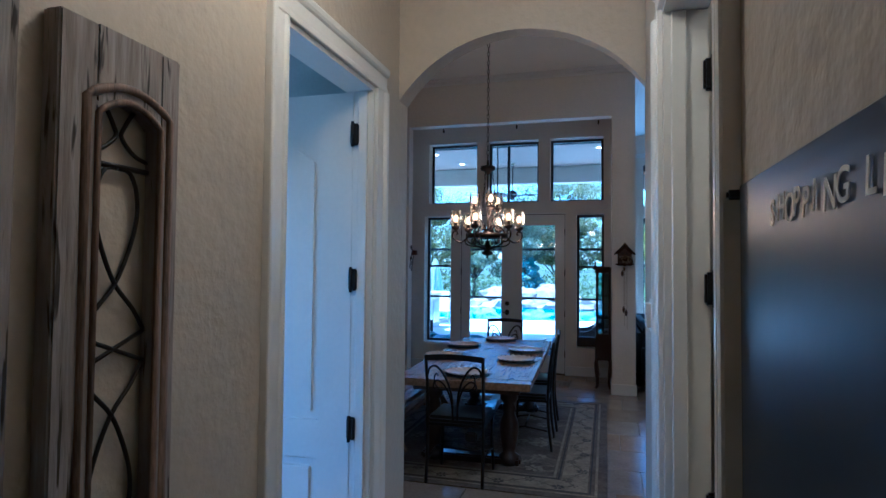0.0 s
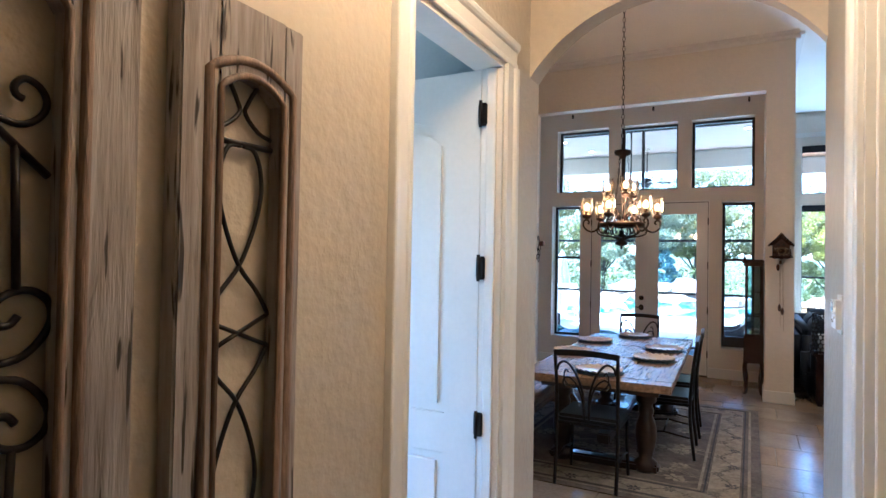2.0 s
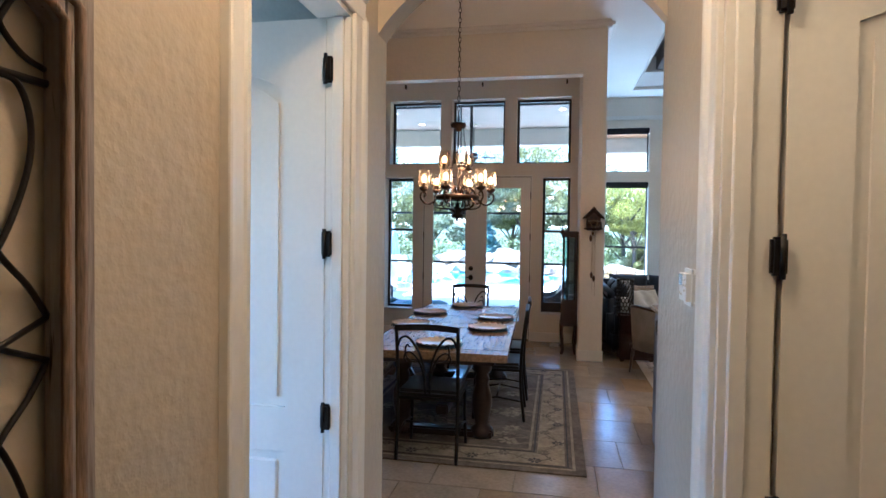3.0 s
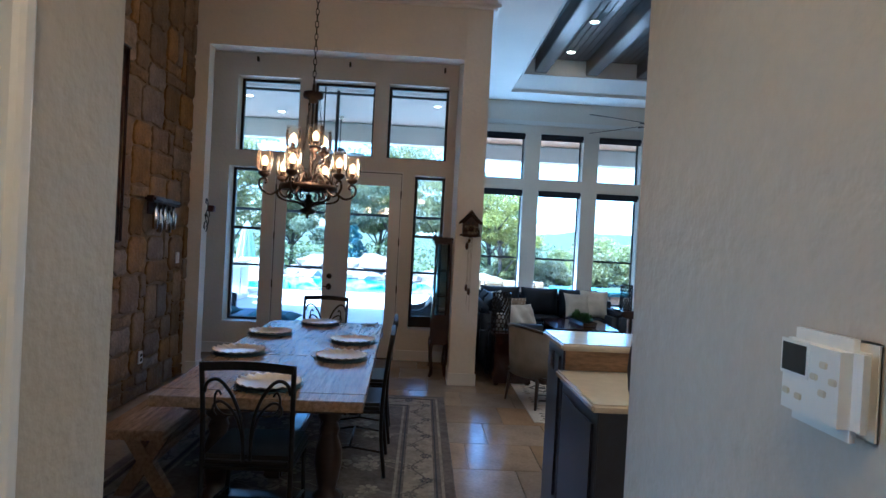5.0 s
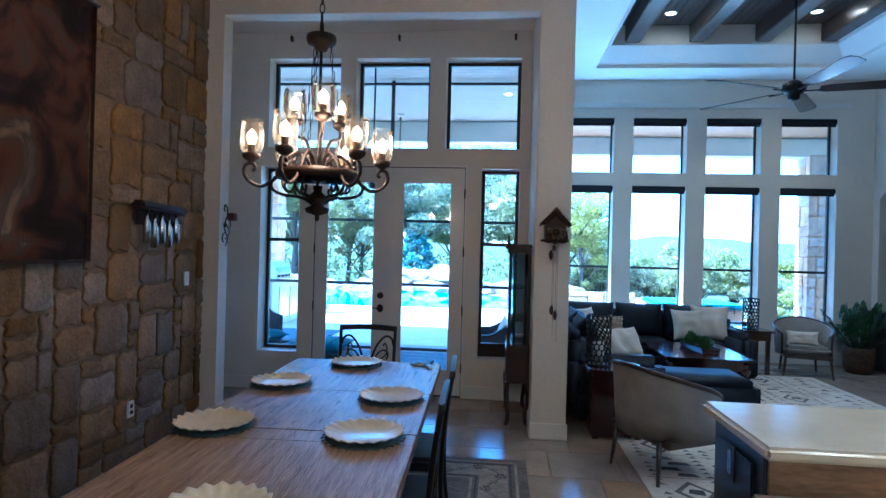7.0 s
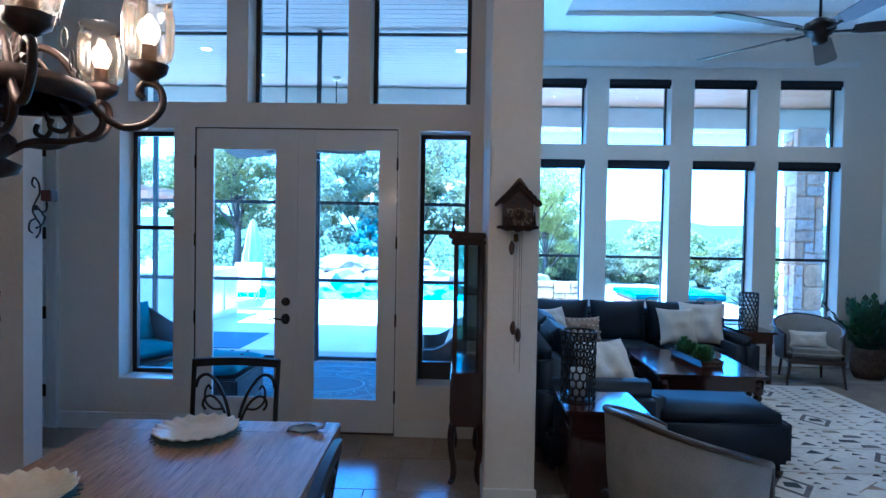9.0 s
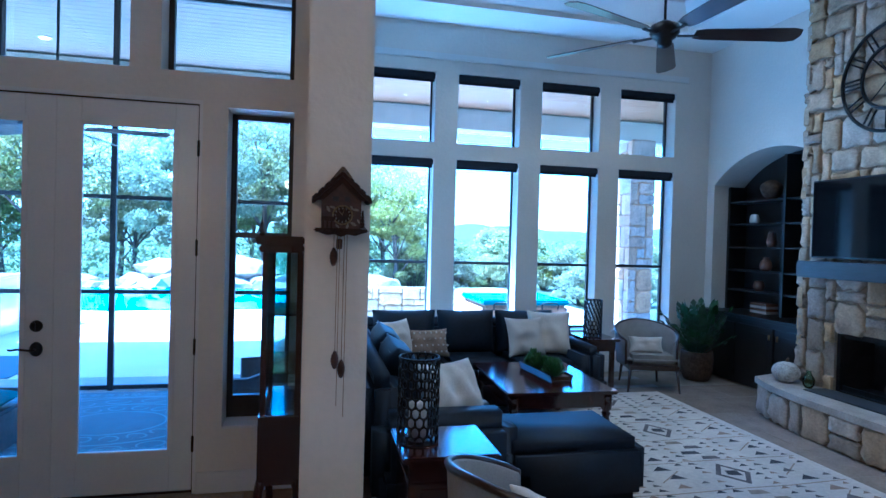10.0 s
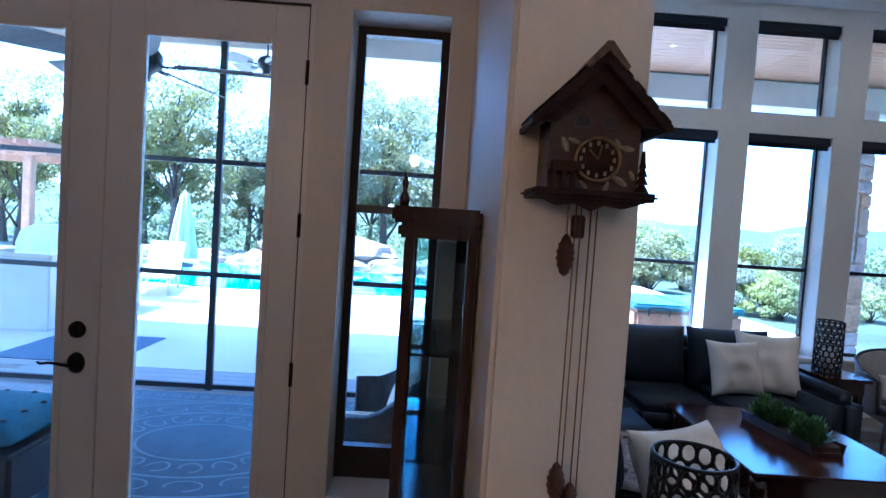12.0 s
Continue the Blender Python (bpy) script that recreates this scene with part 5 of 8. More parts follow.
for x, z in ((-0.032, 1.553), (-0.014, 1.00), (0.020, 0.951)):
    part("weight", pinecone(x, z), M["red_wood"], ck, "carved pine-cone weight")
part("pendulum_leaf", boxes((-0.020, 0.012, -0.05, -0.044, 1.545, 1.60), r=0.003), M["red_wood"], ck)
for x, z in ((-0.032, 1.553), (-0.014, 1.00), (-0.002, 0.70), (0.020, 0.951), (0.034, 0.64)):
    bm = bmesh.new()
    tube(bm, [(x, -0.06, 1.64), (x, -0.06, z)], 0.0018, 5)
    part("chain", bm, M["brass"], ck, "thin brass chain")

ck.scale, ck.location = (0.88, 1.0, 0.84), (0.372, NICHE_Y, 0.3106)

# curio cabinet against the alcove's side
cu = thing("curio_cabinet", (NICHE_R - 0.216, 8.33, 0), "dark cherry curio cabinet with glass sides on cabriole legs", "cabinet")
CW, CD = 0.212, 0.62
for x in (0.02, CW - 0.02):
    for y in (0.02, CD - 0.02):
        sx, sy = (-1 if x < 0.1 else 1), (-1 if y < 0.1 else 1)
        bm = bmesh.new()
        pts = [(x - sx * 0.0, y, 0.40), (x + sx * 0.012, y + sy * 0.012, 0.33), (x + sx * 0.008, y + sy * 0.008, 0.22), (x - sx * 0.008, y - sy * 0.008, 0.10), (x - sx * 0.002, y - sy * 0.002, 0.03), (x + sx * 0.010, y + sy * 0.010, 0.012), (x + sx * 0.012, y + sy * 0.012, 0.0)]
        tube(bm, pts, 0.026, 8, 0.017)
        part("leg", bm, M["cherry"], cu, "curved cabriole leg")
        part("post", boxes((x - 0.014, x + 0.014, y - 0.014, y + 0.014, 0.74, 1.575), r=0.003), M["cherry"], cu)
part("base", boxes((0, CW, 0, CD, 0.38, 0.74), r=0.006), M["cherry"], cu)
part("base_panel", boxes((-0.006, 0.0, 0.06, CD - 0.06, 0.43, 0.69), r=0.003), M["cherry"], cu)
part("apron", prism([(0.0, 0.38), (0.06, 0.34), (0.16, 0.36), (0.31, 0.32), (0.46, 0.36), (0.56, 0.34), (0.62, 0.38)], 0.02, "x", 0.0), M["cherry"], cu)
part("top", boxes((-0.012, CW, -0.012, CD + 0.012, 1.575, 1.615), (-0.03, CW, -0.03, CD + 0.03, 1.615, 1.66), r=0.008), M["cherry"], cu, "stepped crown moulding")
for z in (0.95, 1.25):
    part("shelf", boxes((0.02, CW - 0.02, 0.02, CD - 0.02, z, z + 0.008)), M["silver_glass"], cu, "glass shelf")
p = part("pane", boxes((0.006, 0.010, 0.034, CD - 0.034, 0.76, 1.57)), M["silver_glass"], cu)
p.visible_shadow = False
for y in (0.008, CD - 0.012):
    p = part("pane", boxes((0.034, CW - 0.034, y, y + 0.004, 0.76, 1.57)), M["silver_glass"], cu)
    p.visible_shadow = False
part("mirror_back", boxes((CW - 0.008, CW - 0.003, 0.02, CD - 0.02, 0.76, 1.57)), mat("mirror_silver", (0.35, 0.38, 0.4), 0.06, 1.0, vary=0.05, bump=0), cu, "mirrored back")
part("finial", lathe([(0.012, 1.66), (0.016, 1.68), (0.006, 1.70), (0.010, 1.72), (0.001, 1.75)], 10, (0.0, 0.0, 0)), M["cherry"], cu)

# ---- kitchen island ----
isl = thing("kitchen_island", (0, 0, 0), "navy kitchen island with a raised bar backed in wood", "kitchen island")
part("cabinet", boxes((0.69, 3.1, 4.06, 4.74, 0.10, 0.872), r=0.004), M["navy"], isl)
part("bar_wall", boxes((0.69, 3.1, 4.745, 5.13, 0.0, 1.032), r=0.004), M["navy"], isl)
part("toe_kick", boxes((0.75, 3.1, 4.14, 4.70, 0.0, 0.10)), M["seat_black"], isl)
part("end_panel", boxes((0.678, 0.69, 4.12, 4.68, 0.16, 0.80), r=0.006), M["navy"], isl)
part("end_panel", boxes((0.678, 0.69, 4.80, 5.08, 0.16, 0.98), r=0.006), M["navy"], isl)
splash = mat("honey_oak_splash", (0.30, 0.17, 0.075), 0.4, vary=0.3, scale=4, fine=20, stretch=(1, 6, 5), bump=0.15)
part("backsplash", boxes((0.70, 3.1, 4.735, 4.745, 0.912, 1.030)), splash, isl, "honey brown wood backsplash")
for x in (1.2, 1.75, 2.3):
    part("door", boxes((x - 0.25, x + 0.25, 4.045, 4.06, 0.16, 0.84), r=0.005), M["navy"], isl)
    part("knob", lathe([(0.005, 0), (0.014, 0.012), (0.012, 0.02), (0.001, 0.024)], 12), M["black_metal"], isl).matrix_local = pose(x - 0.2, 4.045, 0.72, 90, 0, 0)
ct = solid("island_counter", boxes((0.648, 3.12, 4.02, 4.744, 0.873, 0.912), r=0.010), M["quartz"], "cream quartz worktop on the island", "countertop")
bt = solid("bar_top", boxes((0.655, 3.12, 4.655, 5.17, 1.033, 1.073), r=0.012, seg=3), M["quartz"], "cream quartz raised bar top on the island", "countertop")
for name, m, lab, col in (("wall_outlet", pose(1.215, 4.733, 0.972), "white plastic outlet plate on the wood backsplash", "plastic"), ("wall_outlet", pose(2.05, 4.733, 0.972), "white plastic outlet plate on the wood backsplash", "plastic")):
    o = thing(name, m, lab, "outlet")
    part("plate", boxes((-0.06, 0.06, -0.012, 0.0, -0.038, 0.038), r=0.004), M[col], o)
    for dx in (-0.02, 0.02):
        part("socket", boxes((dx - 0.013, dx + 0.013, -0.0135, -0.012, -0.014, 0.014), r=0.002), M["plastic"], o)
o = thing("wall_outlet", (0.672, 4.95, 0.93), "black outlet plate on the island's end", "outlet")
part("plate", boxes((0.0, 0.008, -0.036, 0.036, -0.058, 0.058), r=0.003), M["seat_black"], o)
part("socket", boxes((-0.002, 0.0, -0.015, 0.015, -0.04, 0.04), r=0.002), M["screen"], o)


def pendant(x, y):
    t = thing("pendant_lamp", (x, y, 0), "glass bell pendant lamp on a black chain over the bar", "pendant lamp", "pendants over the bar")
    z0 = 1.797
    g = part("shade", lathe([(0.075, 0.0), (0.078, 0.035), (0.075, 0.08), (0.062, 0.13), (0.045, 0.165), (0.036, 0.185)], 28, (0, 0, z0)), glass("clear_bell_glass", (0.96, 0.98, 1.0), 0.02, ior=1.5, clear=0.98, haze=0.02), t, "clear glass bell shade")
    part("band", lathe([(0.0800, 0.034), (0.0805, 0.042), (0.0800, 0.050)], 28, (0, 0, z0)), M["rust"], g, "dark metal band")
    part("socket", lathe([(0.036, 0.180), (0.046, 0.188), (0.038, 0.208), (0.02, 0.224), (0.012, 0.245)], 16, (0, 0, z0)), M["black_metal"], t)
    part("bulb", lathe([(0.014, 0.185), (0.018, 0.15), (0.034, 0.11), (0.029, 0.08), (0.002, 0.062)], 16, (0, 0, z0)), mat("unlit_bulb", (0.6, 0.6, 0.58), 0.2, vary=0.02, bump=0), t)
    bm = bmesh.new()
    for s in (0, math.pi):
        tube(bm, [(0.007 * math.cos(s + 0.9 * k), 0.007 * math.sin(s + 0.9 * k), z0 + 0.235 + 0.0135 * k) for k in range(20)], 0.0075, 6)
    part("twisted_rod", bm, M["black_metal"], t)
    bm = bmesh.new()
    z, k = z0 + 0.485, 0
    while z < CEIL - 0.03:
        tube(bm, [(0.010 * math.cos(q) * (k % 2), 0.010 * math.cos(q) * ((k + 1) % 2), z + 0.024 + 0.024 * math.sin(q)) for q in (2 * math.pi * i / 8 for i in range(8))], 0.003, 4, closed=True)
        z, k = z + 0.04, k + 1
    part("chain", bm, M["black_metal"], t)
    part("canopy", lathe([(0.06, CEIL - 0.025), (0.06, CEIL)], 18), M["black_metal"], t)


pendant(1.316, 4.85)

# ---- living room ----
M["leather"] = mat("navy_black_leather", (0.006, 0.009, 0.017), 0.6, spec=0.28, vary=0.25, scale=4, fine=40, bump=0.35, bump_scale=90, dist=0.002)
M["grey_cloth"] = mat("grey_linen", (0.23, 0.215, 0.20), 0.9, vary=0.12, scale=8, fine=120, bump=0.7, bump_scale=220, dist=0.002)
M["cream_cloth"] = mat("cream_cotton", (0.58, 0.53, 0.46), 0.95, vary=0.1, scale=7, fine=110, bump=0.6, bump_scale=160)
M["tan_cloth"] = mat("tan_dotted_cotton", (0.26, 0.19, 0.13), 0.95, vary=0.15, scale=9, fine=90, bump=0.5)
M["leaf"] = mat("dark_leaf", (0.035, 0.075, 0.02), 0.45, vary=0.35, scale=8, bump=0.2, random_tint=0.2)
M["leaf2"] = mat("succulent_leaf", (0.09, 0.17, 0.045), 0.5, vary=0.3, scale=12, bump=0.1)
M["slate"] = mat("dark_slate_beam", (0.045, 0.05, 0.058), 0.55, vary=0.2, scale=3, fine=20, stretch=(4, 0.6, 4), bump=0.3)
M["gloss_black"] = mat("gloss_black_screen", (0.006, 0.006, 0.007), 0.06, vary=0.05, bump=0)
M["basket"] = mat("woven_basket", (0.09, 0.055, 0.03), 0.9, vary=0.35, scale=20, fine=80, bump=1.0, bump_scale=70)
M["ceramic"] = mat("white_glaze", (0.60, 0.58, 0.54), 0.35, vary=0.06)
M["fire"] = mat("sooty_firebrick", (0.02, 0.017, 0.015), 0.9, vary=0.4, scale=8)
M["hearth_cap"] = mat("hearth_stone_cap", (0.40, 0.35, 0.28), 0.75, vary=0.15, scale=7, bump=0.5)

# beams and recessed lamps in the tray
for x in (1.62, 2.50, 3.39, 4.26):
    bm = boxes((x, x + 0.21, TY0 + 0.002, TY1 - 0.002, 4.60, 4.85), r=0.012)
    solid("ceiling_beam", bm, M["beam"], "dark-stained wooden ceiling beam", "beam", "structure")


def downlight(x, y, z, watts=0):
    t = thing("recessed_light", (x, y, z), "round recessed ceiling light with white trim, lit", "ceiling light", "recessed lights")
    part("trim", lathe([(0.058, -0.002), (0.06, -0.010), (0.082, -0.008), (0.085, 0.0)], 24), M["white"], t)
    part("lamp", lathe([(0.001, -0.003), (0.058, -0.003)], 24), M["bulb2"], t, "glowing lamp face")
    if watts:
        d = bpy.data.lights.new("downlight", "SPOT")
        d.energy, d.color, d.spot_size, d.spot_blend, d.shadow_soft_size = watts, (1.0, 0.70, 0.42), radians(95), 0.6, 0.05
        o = new("downlight", d)
        o.matrix_world = look((x, y, z - 0.02), (x, y, 0))


for x in (2.13, 3.99):
    for y in (11.02, 9.7, 8.3, 6.9):
        downlight(x, y, TZ - 0.002, 7)
for x, y in ((1.15, 3.5), (2.6, 3.5), (4.0, 3.5), (2.9, 4.9)):
    downlight(x, y, CEIL - 0.001, 16)
for x, y in ((2.71, 9.9), (3.60, 10.3), (4.46, 9.6)):
    t = thing("eyeball_light", (x + 0.012, y, 4.72), "small brass eyeball light on a ceiling beam", "ceiling light", "eyeball lights on the beams")
    bm = bmesh.new()
    bmesh.ops.create_uvsphere(bm, u_segments=12, v_segments=8, radius=0.04)
    part("ball", bm, M["brass"], t)

# fan
fan = thing("ceiling_fan", (3.05, 9.60, 0.115), "dark five-blade ceiling fan on a long rod", "ceiling fan")
part("canopy", lathe([(0.02, 4.645), (0.06, 4.675), (0.07, 4.735)], 20), M["black_metal"], fan)
part("rod", lathe([(0.011, 3.40), (0.011, 4.67)], 10), M["black_metal"], fan)
part("motor", lathe([(0.02, 3.42), (0.06, 3.40), (0.115, 3.37), (0.12, 3.31), (0.09, 3.27), (0.06, 3.25), (0.06, 3.21), (0.03, 3.19), (0.001, 3.185)], 26), M["black_metal"], fan)
for k in range(5):
    a = radians(-16 + 72 * k)
    R3 = Matrix.Rotation(a, 4, "Z")
    bm = bmesh.new()
    out = [(0.24, 0.050), (0.32, 0.070), (1.00, 0.092), (1.07, 0.072), (1.09, 0.0), (1.07, -0.072), (1.00, -0.092), (0.32, -0.070), (0.24, -0.050)]
    top = [bm.verts.new((x, y, 3.305 - y * 0.24 + 0.004)) for x, y in out]
    bot = [bm.verts.new((x, y, 3.305 - y * 0.24 - 0.004)) for x, y in out]
    bm.faces.new(top)
    bm.faces.new(bot[::-1])
    for i in range(len(out)):
        bm.faces.new((top[i], bot[i], bot[(i + 1) % len(out)], top[(i + 1) % len(out)]))
    bmesh.ops.transform(bm, matrix=R3, verts=bm.verts[:])
    bl = part("blade", bm, M["dark_wood"], fan)
    bm = boxes((0.09, 0.27, -0.018, 0.018, 3.285, 3.297), r=0.004)
    bmesh.ops.transform(bm, matrix=R3, verts=bm.verts[:])
    part("blade_arm", bm, M["black_metal"], bl)


def cushion(bm, w, d, h, m, n=10, puff=1.0, ear=0.04, crease=0.012):
    """A soft pillow slab."""
    top, bot = {}, {}
    for i in range(n + 1):
        for j in range(n + 1):
            u, v = 2 * i / n - 1, 2 * j / n - 1
            e = max(0.0, (1 - abs(u) ** 3.2) * (1 - abs(v) ** 3.2)) ** 0.5
            z = h / 2 * (0.06 + 0.94 * e * puff)
            wr = h * e * (crease * math.sin(7 * u + 3 * v) + 4 * (crease - 0.012) * noise.noise((2.2 * u + 5 * w, 2.2 * v + 3 * d, 7 * h)))
            top[i, j] = bm.verts.new(m @ Vector((u * w / 2 * (1 - ear * (1 - v * v)), v * d / 2 * (1 - ear * (1 - u * u)), z + wr)))
            bot[i, j] = bm.verts.new(m @ Vector((u * w / 2 * (1 - ear * (1 - v * v)), v * d / 2 * (1 - ear * (1 - u * u)), -z)))
    for i in range(n):
        for j in range(n):
            bm.faces.new((top[i, j], top[i + 1, j], top[i + 1, j + 1], top[i, j + 1])).smooth = True
            bm.faces.new((bot[i, j], bot[i, j + 1], bot[i + 1, j + 1], bot[i + 1, j])).smooth = True
    for i in range(n):
        for a, b in (((i, 0), (i + 1, 0)), ((i + 1, n), (i, n)), ((0, i + 1), (0, i)), ((n, i), (n, i + 1))):
            bm.faces.new((bot[a], bot[b], top[b], top[a])).smooth = True
    return bm


def soft(name, dims, material, parent, r=0.05, label=""):
    bm = boxes(dims, r=r, seg=4)
    for f in bm.faces:
        f.smooth = True
    return part(name, bm, material, parent, label)


# sectional sofa
sofa = thing("sectional_sofa", (0, 0, 0), "large dark leather sectional sofa with a chaise end", "sofa")
Z = RUGZ
soft("base", (0.66, 3.20, 10.62, 11.70, 0.06, 0.30), M["leather"], sofa, 0.03)
soft("base", (0.66, 1.58, 8.50, 10.60, 0.06, 0.30), M["leather"], sofa, 0.03)
soft("back_rest", (0.60, 3.20, 11.46, 11.78, 0.06, 0.80), M["leather"], sofa, 0.09)
soft("back_rest", (0.56, 0.84, 8.86, 11.5, 0.06, 0.80), M["leather"], sofa, 0.09)
for x0, x1 in ((0.88, 1.56), (1.58, 2.22), (2.24, 2.92)):
    soft("seat_cushion", (x0, x1, 10.64, 11.40, 0.28, 0.47), M["leather"], sofa, 0.06)
    bm = cushion(bmesh.new(), x1 - x0, 0.50, 0.26, Matrix.Translation(((x0 + x1) / 2, 11.40, 0.66)) @ Euler((radians(78), 0, 0)).to_matrix().to_4x4())
    part("back_cushion", bm, M["leather"], sofa)
for y0, y1 in ((9.22, 9.90), (9.92, 10.62)):
    soft("seat_cushion", (0.84, 1.56, y0, y1, 0.28, 0.47), M["leather"], sofa, 0.06)
    bm = cushion(bmesh.new(), 0.50, y1 - y0, 0.26, Matrix.Translation((0.90, (y0 + y1) / 2, 0.66)) @ Euler((0, radians(78), 0)).to_matrix().to_4x4())
    part("back_cushion", bm, M["leather"], sofa)
soft("arm", (2.94, 3.20, 10.62, 11.66, 0.06, 0.62), M["leather"], sofa, 0.09)
soft("arm", (0.62, 1.50, 8.52, 8.86, 0.06, 0.63), M["leather"], sofa, 0.10)
soft("chaise", (1.40, 2.34, 8.50, 9.22, 0.06, 0.45), M["leather"], sofa, 0.07)
for x, y in ((0.72, 8.6), (2.26, 8.58), (2.26, 9.14), (3.10, 10.7), (3.10, 11.6)):
    part("foot", lathe([(0.025, 0.012), (0.035, 0.062)], 10, (x, y, 0)), M["dark_wood"], sofa)


def pillow(x, y, z, w, h, t, rx, ry, rz, material, label):
    o = solid("throw_pillow", cushion(bmesh.new(), w, h, t, Matrix.Identity(4), 18, ear=0.10, crease=0.05), material, label, "pillow", group="pillows on the sofa")
    o.matrix_world = pose(x, y, z, rx, ry, rz)
    return o


pillow(2.48, 11.10, 0.66, 0.44, 0.42, 0.17, 72, 0, 8, M["cream_cloth"], "square cream cotton pillow leaning on the sofa")
pillow(2.78, 11.18, 0.69, 0.48, 0.48, 0.17, 72, 0, -14, M["cream_cloth"], "large white cotton pillow leaning on the sofa")
pillow(1.08, 11.00, 0.66, 0.42, 0.40, 0.16, 70, 0, 38, M["cream_cloth"], "square white pillow in the sofa's corner")
tan_pillow = pillow(1.42, 11.10, 0.60, 0.46, 0.30, 0.14, 68, 0, 10, M["tan_cloth"], "tan dotted lumbar pillow on the sofa")
pillow(1.18, 9.06, 0.64, 0.46, 0.44, 0.24, 60, 0, 24, M["cream_cloth"], "plump cream pillow against the sofa arm")
thr = bmesh.new()
g = {}
for i in range(15):
    for j in range(19):
        u, v = i / 14, j / 18
        x = 0.80 + 0.72 * u
        top = 0.485 + (0.36 * max(0, (0.16 - u) / 0.16))
        g[i, j] = thr.verts.new((x, 9.25 + 0.85 * v + 0.03 * math.sin(6 * u), top + 0.012 * math.sin(9 * u + 5 * v) + 0.010 * math.sin(13 * v)))
for i in range(14):
    for j in range(18):
        thr.faces.new((g[i, j], g[i + 1, j], g[i + 1, j + 1], g[i, j + 1])).smooth = True
bmesh.ops.solidify(thr, geom=thr.faces[:], thickness=0.01)
solid("throw_blanket", thr, mat("patterned_throw", (0.40, 0.36, 0.33), 0.95, vary=0.5, scale=14, fine=60, bump=0.6, tint2=(0.09, 0.07, 0.06)), "patterned cream and brown throw blanket over the sofa seat", "blanket")


dots = bmesh.new()
for i in range(7):
    for j in range(4):
        u, v = -0.84 + 0.28 * i + 0.12 * (j % 2), -0.72 + 0.48 * j
        e = max(0.0, (1 - abs(u) ** 3.2) * (1 - abs(v) ** 3.2)) ** 0.5
        z = 0.07 * (0.06 + 0.94 * e) + 0.006
        bmesh.ops.create_cone(dots, cap_ends=True, segments=8, radius1=0.011, radius2=0.008, depth=0.006, matrix=Matrix.Translation((u * 0.215, v * 0.138, z)))
tagged(part("dot_pattern", dots, M["cream_cloth"], tan_pillow, "small cream embroidered dots"), kind="stuff")


def turned_leg(x, y, h, r=0.04):
    return lathe([(r * 0.55, 0), (r * 0.75, 0.02), (r * 0.5, 0.05), (r * 0.9, 0.09), (r, 0.14), (r * 0.6, h * 0.55), (r * 0.85, h * 0.62), (r * 0.6, h * 0.66), (r, h * 0.72), (r, h)], 14, (x, y, 0))


def wood_table(name, x0, x1, y0, y1, h, m, label, legs="turned"):
    t = thing(name, m, label, "table")
    part("tabletop", boxes((x0, x1, y0, y1, h - 0.03, h), r=0.008), M["cherry"], t)
    part("apron", boxes((x0 + 0.04, x1 - 0.04, y0 + 0.04, y1 - 0.04, h - 0.14, h - 0.03), r=0.004), M["cherry"], t)
    for x in (x0 + 0.07, x1 - 0.07):
        for y in (y0 + 0.07, y1 - 0.07):
            if legs == "turned":
                part("leg", turned_leg(x, y, h - 0.03, 0.045), M["cherry"], t)
            else:
                part("leg", boxes((x - 0.025, x + 0.025, y - 0.025, y + 0.025, 0, h - 0.03), r=0.004), M["cherry"], t)
    return t


ct = wood_table("coffee_table", -0.468, 0.468, -0.575, 0.575, 0.465, pose(2.245, 10.12, RUGZ, 0, 0, -1.5), "square polished dark cherry coffee table with turned legs")
et = wood_table("end_table", 0.70, 1.20, 8.02, 8.49, 0.60, (0, 0, 0), "polished dark cherry end table beside the sofa", "square")
part("body", boxes((0.735, 1.165, 8.055, 8.455, 0.03, 0.46), r=0.004), M["cherry"], et)
part("drawer", boxes((0.80, 1.10, 8.045, 8.055, 0.30, 0.43), r=0.003), M["cherry"], et)
wood_table("end_table", 3.26, 3.66, 11.20, 11.70, 0.60, (0, 0, 0), "polished dark cherry end table by the window", "square")


def lattice_lantern(x, y, z, R, H):
    t = thing("candle_lantern", (x, y, z), "black pierced metal cylinder lantern with a white candle", "lantern", "pierced metal lanterns")
    rows, cols = 9, 15
    bm = bmesh.new()
    for j in range(rows):
        for i in range(cols):
            a0 = 2 * math.pi * (i + 0.5 * (j % 2)) / cols
            zc = H * (j + 0.5) / rows
            rr, rz = math.pi * R / cols * 1.06, H / rows * 0.60
            pts = [((R) * math.cos(a0 + rr / R * math.cos(q)), R * math.sin(a0 + rr / R * math.cos(q)), zc + rz * math.sin(q)) for q in (2 * math.pi * k / 10 for k in range(10))]
            tube(bm, pts, 0.0062, 4, closed=True)
    o = part("lattice", bm, M["black_metal"], t, "black quatrefoil lattice")
    for z0 in (0.0, H):
        bm = bmesh.new()
        tube(bm, [(R * math.cos(q), R * math.sin(q), z0 + 0.004) for q in (2 * math.pi * k / 28 for k in range(28))], 0.006, 6, closed=True)
        part("hoop", bm, M["black_metal"], t)
    part("base", lathe([(0.001, 0.0), (R * 0.95, 0.0), (R * 0.95, 0.008), (0.001, 0.008)], 24), M["black_metal"], t)
    part("candle", lathe([(R * 0.48, 0.008), (R * 0.48, H * 0.46), (0.001, H * 0.46)], 20), M["cream_cloth"], t, "white pillar candle")


lattice_lantern(0.815, 8.27, 0.60, 0.105, 0.44)
lattice_lantern(3.42, 11.42, 0.60, 0.10, 0.42)

